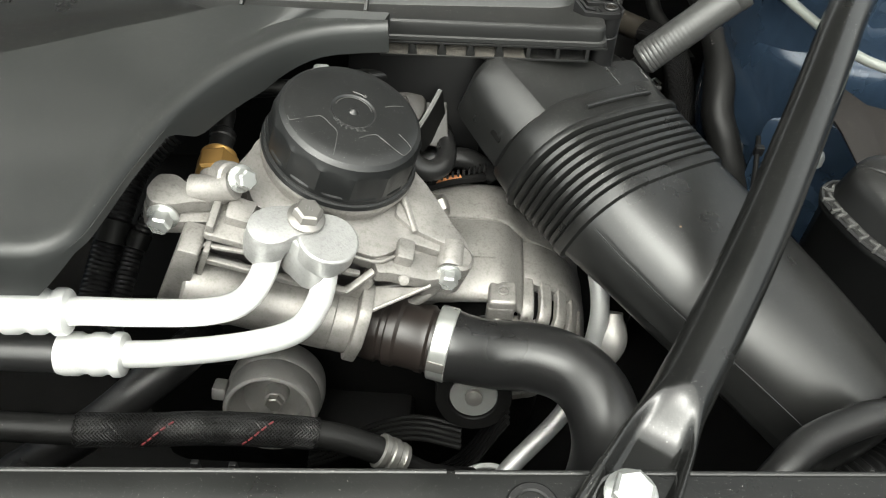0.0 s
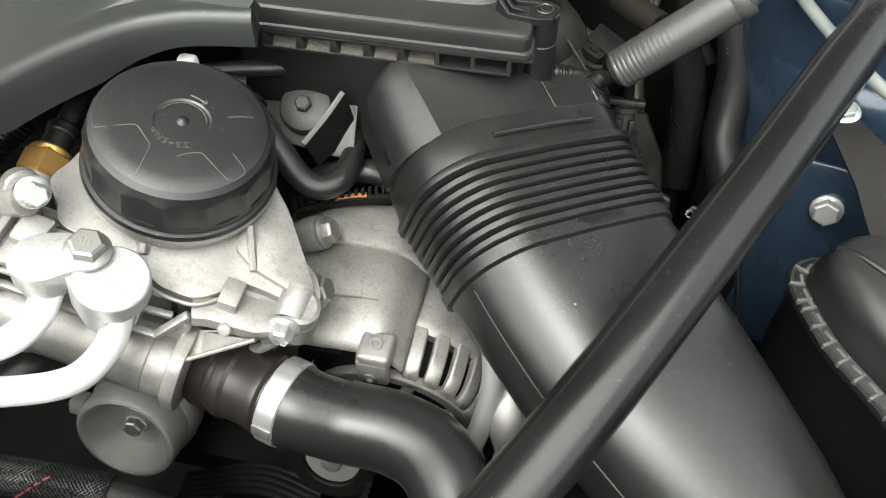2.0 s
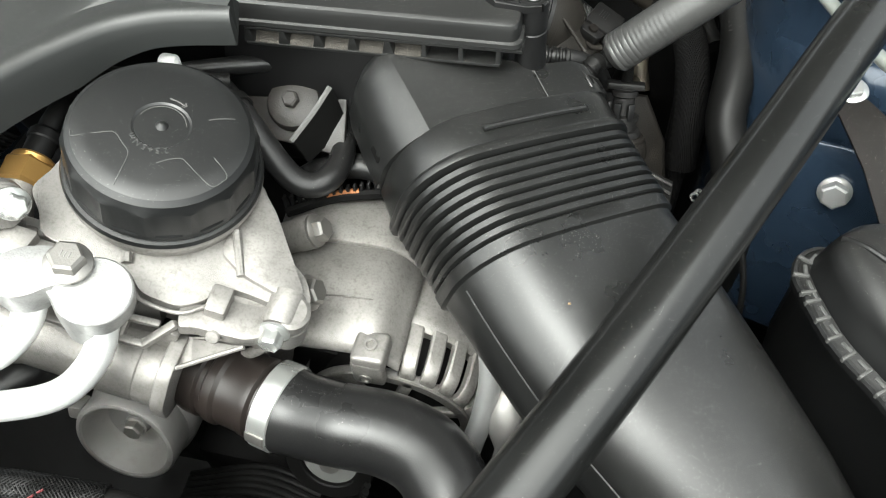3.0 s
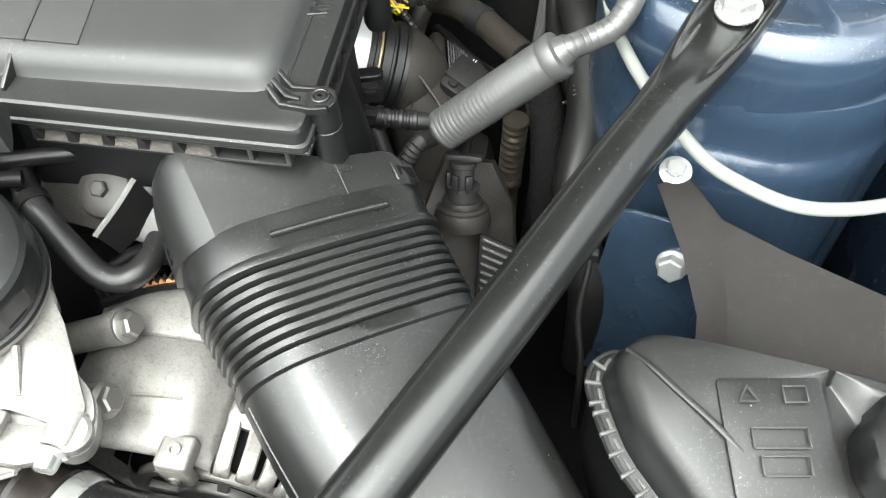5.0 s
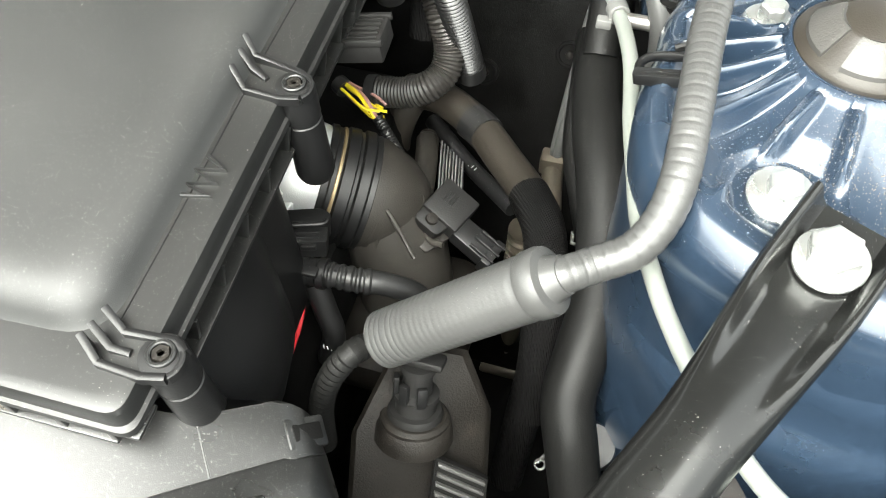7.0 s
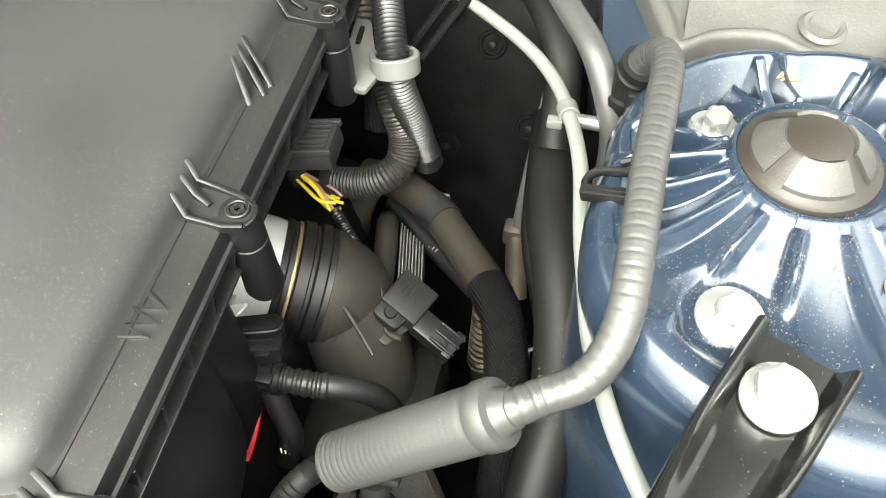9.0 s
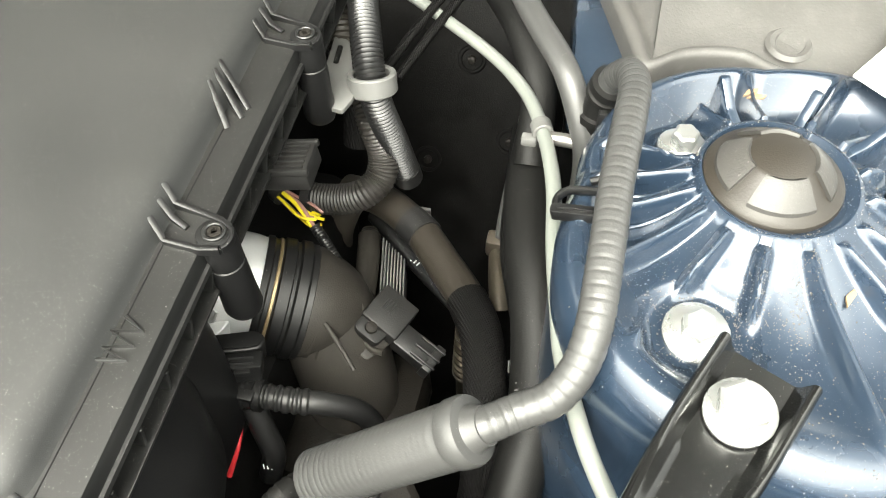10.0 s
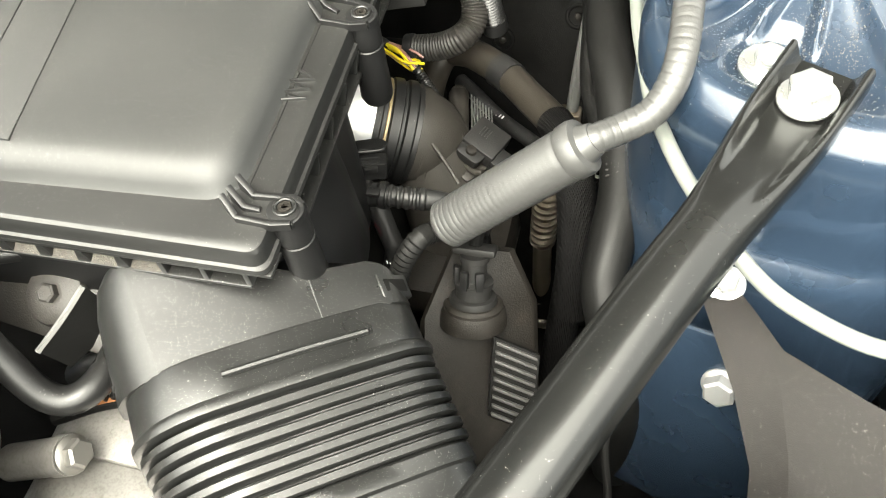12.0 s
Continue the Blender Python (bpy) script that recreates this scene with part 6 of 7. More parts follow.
    # dry debris
    for x, y, a in ((0.3505, 0.858, 0.6), (0.3535, 0.8555, 0.2), (0.392, 0.735, 1.1)):
        q = prism([(-0.005, -0.0012), (0.004, -0.0016), (0.006, 0.0006), (0.0, 0.0018)], Matrix.Translation((x, y, 0.925)) @ Matrix.Rotation(a, 4, "Z"), -0.0008, 0.0008, 0.0003)
        single("leaf_scrap", q, DEBRIS, "dry brown leaf scrap on the strut tower", "leaf", "leaf scraps")
    # inner wing sheet in front of the tower
    m = basis((0.338, 0.597, 0.78), (0.9, 0.1, -0.3), (0.05, 0.25, 0.97), (0.25, -0.95, 0.2))
    q = prism(rounded([(-0.05, -0.16), (0.2, -0.16), (0.2, -0.03), (0.06, 0.02), (0.0, 0.025), (-0.045, 0.02)], 0.012, 3), basis((0.34, 0.607, 0.775), (0.94, -0.3, 0), (0.06, 0.2, 0.97), (-0.3, -0.93, 0.2)), -0.004, 0.0, 0.0015)
    w = part("wing_sheet", q, BLUE, t)
    bolt(t, (0.3405, 0.592, 0.7695), (-0.25, -0.9, 0.35), 0.0175, 0.0095, 0.0118, DULL_ALU, turn=0.1, label="zinc-plated hexagon bolt")


def heat_shield():
    t = group_thing("side_panel", (0.38, 0.55, 0.8), "brown-grey fibre panel bolted beside the strut tower", "panel")
    top = [V(0.3185, 0.612, 0.838), V(0.3365, 0.619, 0.841), V(0.359, 0.589, 0.8385), V(0.395, 0.566, 0.8435), V(0.443, 0.54, 0.85), V(0.5, 0.51, 0.856), V(0.5, 0.455, 0.845), V(0.43, 0.4835, 0.838), V(0.39, 0.4995, 0.82), V(0.351, 0.516, 0.7995), V(0.35, 0.535, 0.81), V(0.338, 0.57, 0.824)]
    fold = [V(0.345, 0.608, 0.8405), V(0.359, 0.57, 0.8325), V(0.365, 0.54, 0.822), V(0.368, 0.509, 0.809)]
    strip = [top[0], top[1]] + fold + [top[9], top[10], top[11]]
    main = [fold[0]] + top[2:9] + [fold[3], fold[2], fold[1]]
    b = bmesh.new()
    for poly in (strip, main):
        rings(b, [poly, [p + V(0.0008, 0.0008, -0.003) for p in poly]])
    bmesh.ops.triangulate(b, faces=[f for f in b.faces if len(f.verts) > 4])
    part("sheet", b, SHIELD, t, angle=35)
    lip = [V(0.351, 0.518, 0.7975), V(0.39, 0.501, 0.818), V(0.43, 0.485, 0.836), V(0.5, 0.457, 0.843)]
    part("rolled_lip", tube(lip, 0.0055, 0.006, 16), SHIELD, t)
    bolt(t, (0.3285, 0.6205, 0.848), (-0.1, -0.3, 1), 0.0125, 0.007, 0.0105, ZINC, turn=0.3, label="bright zinc-plated bolt")


def tank():
    t = group_thing("expansion_tank", (0.36, 0.42, 0.78), "black plastic coolant expansion tank with a notched seam", "tank")
    # outline of the seam, seen from above
    edge = [(0.288, 0.453), (0.2848, 0.466), (0.29, 0.4785), (0.301, 0.484), (0.323, 0.4815), (0.35, 0.479), (0.395, 0.474), (0.46, 0.462), (0.5, 0.4), (0.5, 0.3), (0.42, 0.29), (0.375, 0.315), (0.343, 0.367), (0.3245, 0.3965), (0.3045, 0.42), (0.295, 0.4365)]
    base = [V(p.x, p.y, 0) for p in smooth_line([(x, y, 0) for x, y in edge] + [(edge[0][0], edge[0][1], 0)], 0.0116)][:-1]
    mid = V(0.39, 0.41, 0)
    crown = V(0.4, 0.474, 0)

    def dome(k, z):
        return [crown + (p - crown) * k + V(0, 0, z - 0.072 * max(0.0, 0.44 - p.y)) for p in base]

    def loop(k, z, lift=0.0):
        return [mid + (p - mid) * k + V(0, 0, z - 0.12 * max(0.0, (0.44 - p.y)) * 0.6 + lift) for p in base]
    b = rings(bmesh.new(), [loop(0.93, 0.74), loop(0.97, 0.78), loop(0.975, 0.832), loop(1.0, 0.834), loop(1.003, 0.837), loop(1.003, 0.841), loop(0.99, 0.8435), dome(0.935, 0.8445), dome(0.925, 0.848), dome(0.905, 0.859), dome(0.885, 0.866), dome(0.85, 0.8705), dome(0.8, 0.8735), dome(0.6, 0.8755), dome(0.2, 0.876), dome(0.02, 0.876)])
    body = part("tank_body", b, TANK, t, angle=60)
    # notches along the seam
    n = len(base)
    for i in range(n):
        p = base[i]
        if p.x > 0.345 or p.y > 0.478:
            continue
        q0 = mid + (p - mid) * 0.972
        d = (base[(i + 1) % n] - base[i - 1]).normalized()
        m = basis((q0.x, q0.y, 0.8432 - 0.072 * max(0.0, 0.44 - p.y)), d, (-d.y, d.x, 0), (0, 0, 1))
        part("notch", box((0, 0.0, 0.0004), (0.002, 0.0085, 0.0042), m, 0.0006), MOULDED, body)
        part("notch_bar", box((0.0036, -0.0026, 0.0004), (0.0074, 0.0022, 0.0034), m, 0.0005), MOULDED, body)
    part("seam_lip", tube([mid + (p - mid) * 0.998 + V(0, 0, 0.8425 - 0.072 * max(0.0, 0.44 - p.y)) for p in base if p.x < 0.36], 0.002, 0.006, 6), TANK, body)
    part("crease", tube([V(0.302, 0.4725, 0.868), V(0.311, 0.4645, 0.873), V(0.326, 0.451, 0.8745), V(0.3437, 0.4363, 0.8745), V(0.36, 0.422, 0.872)], 0.002, 0.005, 10), TANK, body)
    # raised label field with unreadable marks
    m = basis((0.3725, 0.438, 0.8765), (0.985, 0.17, 0.0), (-0.17, 0.985, 0.08), (0, -0.08, 1))
    fld = part("label_field", prism(rounded([(-0.025, -0.032), (0.025, -0.032), (0.025, 0.026), (-0.025, 0.026)], 0.003, 3), m, -0.003, -0.0012, 0.0003), TANK, t)
    tri = [(-0.0045, 0.0), (0.0045, 0.0), (0.0, 0.008)]
    for k in range(3):
        a, c = tri[k], tri[(k + 1) % 3]
        part("mark", tube([m @ V(a[0] - 0.0115, a[1] + 0.0135, 0.0006), m @ V(c[0] - 0.0115, c[1] + 0.0135, 0.0006)], 0.0006, 0.004, 6), CONDUIT_GREY, fld)
    for x0, y0, w, h in ((0.011, 0.0172, 0.011, 0.008), (0.0, -0.004, 0.026, 0.0095), (0.0, -0.017, 0.022, 0.009)):
        for sx in (-1, 1):
            part("mark", box((x0 + sx * w / 2, y0, 0.0006), (0.001, h, 0.001), m, 0.0003), CONDUIT_GREY, fld)
            part("mark", box((x0, y0 + sx * h / 2, 0.0006), (w, 0.001, 0.001), m, 0.0003), CONDUIT_GREY, fld)
    # filler cap
    cp = bmesh.new()
    N = 60
    cm = Matrix.Translation((0.437, 0.432, 0.872))
    rings(cp, [[cm @ V((r + (0.0016 if (k // 3) % 2 else 0) * w) * math.cos(2 * math.pi * k / N), (r + (0.0016 if (k // 3) % 2 else 0) * w) * math.sin(2 * math.pi * k / N), h) for k in range(N)] for r, h, w in ((0.031, -0.004, 0), (0.031, 0.0, 1), (0.031, 0.016, 1), (0.029, 0.0205, 0.5), (0.026, 0.0225, 0), (0.001, 0.0235, 0))])
    part("filler_cap", cp, PLASTIC_CLEAN, t, "black ribbed filler cap")


def cowl():
    t = group_thing("cowl_panel", (0.4, 1.0, 0.9), "dusty grey plastic cowl panel with a raised edge", "cowl", kind="structure")
    edge = [(0.252, 0.985), (0.268, 0.942), (0.2835, 0.9), (0.2905, 0.88), (0.297, 0.8735), (0.3042, 0.878), (0.315, 0.887), (0.333, 0.893), (0.35, 0.8935), (0.3625, 0.8855), (0.381, 0.8795), (0.411, 0.8765), (0.55, 0.868)]
    pts = [(p.x, p.y) for p in smooth_line([(x, y, 0) for x, y in edge], 0.006)]
    prof = [(0.0, -0.03), (0.0, -0.003), (0.0012, 0.0), (0.004, 0.0012), (0.0072, 0.0), (0.0085, -0.003), (0.012, -0.0035), (0.03, 0.003), (0.08, 0.02), (0.25, 0.05)]
    b = bmesh.new()
    rowsv = []
    for ins, dz in prof:
        rowsv.append([b.verts.new((x + min(ins, 0.012) * max(0.0, min(1.0, (0.3 - x) / 0.012)), y + ins, 0.9195 + dz)) for x, y in pts])
    for a, c in zip(rowsv[:-1], rowsv[1:]):
        for i in range(len(pts) - 1):
            b.faces.new((a[i], a[i + 1], c[i + 1], c[i]))
    part("panel", b, COWL, t, angle=60)
    # painted bulkhead edge showing beside the cowl
    b = prism([(0.2455, 0.99), (0.262, 0.99), (0.2905, 0.9), (0.2905, 0.868), (0.258, 0.868)], Matrix.Translation((0, 0, 0.885)), -0.02, 0.018, 0.003)
    single("bulkhead_edge", b, BLUE, "dark blue painted bulkhead edge beside the cowl", "bulkhead", kind="structure")
    part("dimple", lathe([(0.001, -0.0032), (0.006, -0.003), (0.0085, 0.0002), (0.011, 0.0008), (0.0135, -0.001)], at((0.3735, 0.908, 0.9222), (0, -0.15, 1)), 32), COWL, t)
    b = bmesh.new()
    rows2 = [[V(0.3992, 0.8702, 0.9357), V(0.423, 0.9, 0.944), V(0.437, 0.937, 0.949)], [V(0.419, 0.857, 0.933), V(0.443, 0.882, 0.943), V(0.468, 0.922, 0.949)], [V(0.436, 0.868, 0.921), V(0.463, 0.868, 0.929), V(0.503, 0.902, 0.943)]]
    for dz in (0.0, -0.0008):
        vs = [[b.verts.new(p + V(0, 0, dz)) for p in r] for r in rows2]
        for i in range(2):
            for j in range(2):
                b.faces.new((vs[i][j], vs[i][j + 1], vs[i + 1][j + 1], vs[i + 1][j]))
    single("paper_sheet", b, WHITE, "folded white paper sheet lying by the cowl", "paper")


def right_hoses():
    # ribbed silencer hose over the bay
    t = group_thing("breather_line", (0.22, 0.65, 0.85), "grey ribbed breather hose with a thick muffler section", "hose")
    a, c = V(0.1708, 0.634, 0.8395), V(0.246, 0.6492, 0.9055)
    ax = (c - a).normalized()
    can = [a, a + ax * 0.03, a + ax * 0.06, c]
    def canr(s, f):
        if s < 0.0035:
            return 0.0105 + s
        if s < 0.09:
            return 0.0146 - (0.00036 * max(0.2, 1 - s / 0.075) if (s / 0.0036) % 1.0 > 0.74 else 0.0)
        return 0.0144
    part("muffler", tube(can, canr, 0.00085, 30), SILVER, t, "thick ribbed grey muffler")
    m = at(c - ax * 0.004, ax)
    part("collar", lathe([(0.0141, -0.006), (0.0152, -0.004), (0.0154, 0.002), (0.0146, 0.0045), (0.0105, 0.0055), (0.0095, 0.008), (0.0085, 0.012)], m, 32), SILVER, t)
    out = [c - ax * 0.002, c + ax * 0.006, V(0.262, 0.658, 0.9105), V(0.276, 0.6655, 0.916), V(0.284, 0.6765, 0.9255), V(0.287, 0.692, 0.936), V(0.287, 0.72, 0.945), V(0.287, 0.757, 0.95), V(0.2885, 0.792, 0.9545), V(0.2892, 0.815, 0.953), V(0.2865, 0.833, 0.947), V(0.281, 0.8425, 0.936), V(0.2775, 0.8465, 0.924)]
    part("hose", tube(out, lambda s, f: 0.0079 - (0.00026 if (s / 0.0056) % 1.0 > 0.84 else 0.0), 0.0007, 22), SILVER, t)
    part("elbow", tube([V(0.2795, 0.8445, 0.93), V(0.2765, 0.848, 0.916), V(0.2735, 0.8465, 0.898), V(0.272, 0.846, 0.88)], lambda s, f: 0.0112 if f < 0.1 or 0.16 < f < 0.24 or 0.5 < f < 0.6 else 0.0094, 0.0012, 24), RUBBER_GREY, t)
    part("elbow_latch", box((0.281, 0.836, 0.909), (0.012, 0.006, 0.016), None, 0.0015), PLASTIC_CLEAN, t)
    low = [a + ax * 0.004, a - ax * 0.008, V(0.159, 0.624, 0.838), V(0.15, 0.6145, 0.825), V(0.144, 0.607, 0.8), V(0.142, 0.602, 0.76)]
    part("lower_hose", tube(low, ribbed(0.0068, 0.0036, 0.0007), 0.0012, 18), RUBBER_GREY, t)
    # pale washer tube
    t = group_thing("washer_tube", (0.27, 0.72, 0.87), "pale grey nylon tube running along the strut tower", "tube")
    line = [V(0.1, 1.0, 0.868), V(0.155, 0.96, 0.87), V(0.203, 0.918, 0.875), V(0.23, 0.883, 0.88), V(0.246, 0.846, 0.8855), V(0.258, 0.802, 0.8925), V(0.265, 0.757, 0.8935), V(0.2715, 0.725, 0.8935), V(0.2775, 0.698, 0.893), V(0.287, 0.673, 0.892), V(0.298, 0.651, 0.89), V(0.316, 0.625, 0.885), V(0.337, 0.603, 0.878), V(0.356, 0.589, 0.8765), V(0.388, 0.5775, 0.874), V(0.42, 0.581, 0.872), V(0.46, 0.594, 0.872), V(0.54, 0.62, 0.872)]
    part("tube", tube(line, 0.0042, 0.006, 16), GREYTUBE, t)
    part("tube_clip", ring_tube(0.0062, 0.004, -0.005, 0.005, at((0.2452, 0.848, 0.8853), (0.3, -0.9, 0.12)), 20), HOLDER, t, "small grey clip")
    part("clip_foot", box((0.239, 0.842, 0.881), (0.009, 0.006, 0.006), None, 0.001), HOLDER, t)
    # hose clip at the tower
    t = group_thing("tube_holder", (0.272, 0.775, 0.89), "black plastic loop holder on the strut tower", "holder")
    hm = basis((0.2747, 0.7544, 0.928), (0.97, -0.1, 0.22), (0.1, 0.99, 0.0), (-0.22, 0.02, 0.97))
    part("lower_bar", prism(rounded([(-0.0145, -0.0035), (0.0145, -0.0035), (0.0145, 0.0025), (-0.0145, 0.0025)], 0.002, 3), hm, -0.003, 0.003, 0.0008), PLASTIC_CLEAN, t)
    part("bar_rib", box((0.001, -0.0005, 0.0032), (0.024, 0.0014, 0.001), hm, 0.0003), PLASTIC_CLEAN, t)
    part("loop", tube([hm @ V(-0.012, 0.0, 0.0), hm @ V(-0.0135, 0.007, 0.0005), hm @ V(-0.0085, 0.0125, 0.001), hm @ V(0.004, 0.0135, 0.001), hm @ V(0.014, 0.0125, 0.001)], 0.0019, 0.002, 10, squash=1.5), PLASTIC_CLEAN, t)
    part("tab", tube([hm @ V(0.0, 0.02, 0.0), hm @ V(0.008, 0.0225, 0.001), hm @ V(0.018, 0.021, 0.001)], 0.0022, 0.003, 8), PLASTIC_CLEAN, t)
    # thick black heater hose
    hh = group_thing("heater_hose", (0.26, 0.75, 0.8), "thick black rubber heater hose", "hose")
    part("hose", tube([V(0.225, 1.02, 0.81), V(0.238, 0.93, 0.822), V(0.241, 0.855, 0.83), V(0.248, 0.81, 0.831), V(0.258, 0.775, 0.826), V(0.266, 0.742, 0.813), V(0.27, 0.71, 0.798), V(0.268, 0.682, 0.782), V(0.267, 0.66, 0.766), V(0.276, 0.638, 0.745), V(0.29, 0.61, 0.70), V(0.295, 0.6, 0.6)], 0.0155, 0.005, 30), RUBBER_GREY, hh)
    part("print", bars(bmesh.new(), basis((0.2585, 0.718, 0.8145), (0.1, -0.95, -0.3), (0.9, 0.1, 0.3), (-0.3, -0.3, 0.9)), (-0.006, -0.002, 0.002, 0.006), 0.0012, 0.003, 0.0004), CONDUIT_GREY, hh)
    single("slim_hose", tube([V(0.222, 0.96, 0.77), V(0.228, 0.898, 0.777), V(0.2335, 0.852, 0.762), V(0.246, 0.812, 0.758), V(0.262, 0.77, 0.75)], 0.008, 0.006, 18), RUBBER_GREY, "slim black rubber hose", "hose")
    # steel pipe by the cowl
    t = group_thing("steel_pipe", (0.26, 0.85, 0.86), "satin grey metal pipe beside the cowl", "pipe")
    part("pipe", tube([V(0.2, 0.96, 0.92), V(0.228, 0.906, 0.92), V(0.252, 0.866, 0.918), V(0.265, 0.847, 0.902), V(0.2735, 0.837, 0.875), V(0.274, 0.832, 0.82)], 0.0076, 0.005, 20), SILVER, t)
    part("stub", tube([V(0.25, 0.842, 0.885), V(0.262, 0.841, 0.886), V(0.275, 0.84, 0.886)], 0.0042, 0.004, 12), STEEL, t)
    single("dark_hose", tube([V(0.19, 0.99, 0.88), V(0.222, 0.93, 0.885), V(0.237, 0.895, 0.87), V(0.24, 0.86, 0.84)], 0.0115, 0.006, 18), RUBBER_GREY, "black hose beside the metal pipe", "hose")
    # refrigerant tee and thin pipes in the depth
    t = group_thing("refrigerant_valve", (0.212, 0.95, 0.58), "tan aluminium valve block on thin pipes", "valve")
    part("valve_block", box((0.2085, 0.974, 0.6), (0.024, 0.022, 0.022), Matrix.Identity(4), 0.003), TAN, t)
    part("lower_pipe", tube([V(0.2095, 0.972, 0.6), V(0.213, 0.955, 0.575), V(0.22, 0.93, 0.55)], 0.0105, 0.005, 18), TAN, t)
    part("feed_pipe", tube([V(0.226, 1.0, 0.77), V(0.222, 0.99, 0.74), V(0.2135, 0.976, 0.64), V(0.211, 0.973, 0.6)], 0.005, 0.006, 14), HOLDER, t)
    part("feed_pipe", tube([V(0.2205, 0.999, 0.77), V(0.217, 0.989, 0.74), V(0.209, 0.976, 0.64), V(0.207, 0.973, 0.6)], 0.0034, 0.006, 12), HOLDER, t)
    t = group_thing("bellows_pipe", (0.208, 0.755, 0.6), "tan metal pipe with a bellows and a bolted end", "pipe")
    part("bellows", tube([V(0.2, 0.887, 0.6), V(0.199, 0.886, 0.57), V(0.197, 0.884, 0.52), V(0.1965, 0.883, 0.495)], ribbed(0.0148, 0.0105, 0.004), 0.0016, 24), TAN, t)
    part("end_pipe", tube([V(0.1965, 0.883, 0.5), V(0.197, 0.882, 0.44), V(0.198, 0.881, 0.365)], 0.011, 0.008, 20), TAN, t)
    bolt(t, (0.1985, 0.8695, 0.388), (0.05, -0.55, 0.83), 0.012, 0.006, 0.0115, STEEL, label="grey steel bolt")
    part("bracket", prism(rounded([(-0.03, -0.012), (0.02, -0.012), (0.024, 0.01), (-0.026, 0.014)], 0.005, 3), at((0.199, 0.86, 0.36), (0.0, -0.5, 0.86)), -0.004, 0.0, 0.001), TAN, t)
    # sleeved cable loom right of it
    single("sleeved_loom", tube([V(0.243, 0.75, 0.76), V(0.244, 0.72, 0.73), V(0.242, 0.69, 0.68), V(0.238, 0.66, 0.6)], 0.0125, 0.006, 18), BRAID, "black textile-sleeved cable loom beside the hose", "cable loom")
    c = group_thing("cable_connector", (0.245, 0.735, 0.72), "small black connector with an orange lock", "connector")
    part("housing", box((0.2475, 0.7135, 0.7275), (0.014, 0.016, 0.03), None, 0.002), PLASTIC_CLEAN, c)
    part("lock", tube([V(0.2465, 0.722, 0.745), V(0.2475, 0.717, 0.752), V(0.2495, 0.713, 0.747)], 0.0016, 0.002, 8), mat("orange_lock", (0.6, 0.3, 0.03), 0.4), c, "orange lock tab")
    for y, z in ((0.839, 0.672), (0.811, 0.66)):
        q = ring_tube(0.0088, 0.0052, -0.0015, 0.0015, at((0.2512, y, z), (-0.2, -0.55, 0.8)), 5)
        single("white_clip", q, GREYTUBE, "small off-white plastic clip", "clip", "white clips")
    k = group_thing("hose_clip", (0.265, 0.649, 0.69), "bent bright metal hose clip", "clip")
    part("strip", tube([V(0.258, 0.647, 0.689), V(0.263, 0.654, 0.691), V(0.267, 0.65, 0.69), V(0.272, 0.646, 0.6895)], 0.0012, 0.002, 8, squash=2.0), ZINC, k)
    part("loop", ring_tube(0.004, 0.0027, -0.001, 0.001, at((0.26, 0.6465, 0.69), (0.2, -0.6, 0.75)), 12), ZINC, k)
    k = group_thing("hose_clip", (0.252, 0.77, 0.69), "small grey plastic cable clip above the connector", "clip")
    part("strip", box((0, 0, 0), (0.014, 0.004, 0.004), at((0.2505, 0.768, 0.7155), (0.0, -0.7, 0.7)) @ Matrix.Rotation(0.4, 4, "Z"), 0.001), HOLDER, k)
    part("hook", tube([V(0.2565, 0.768, 0.716), V(0.2575, 0.762, 0.717), V(0.257, 0.757, 0.712)], 0.0014, 0.002, 8), HOLDER, k)


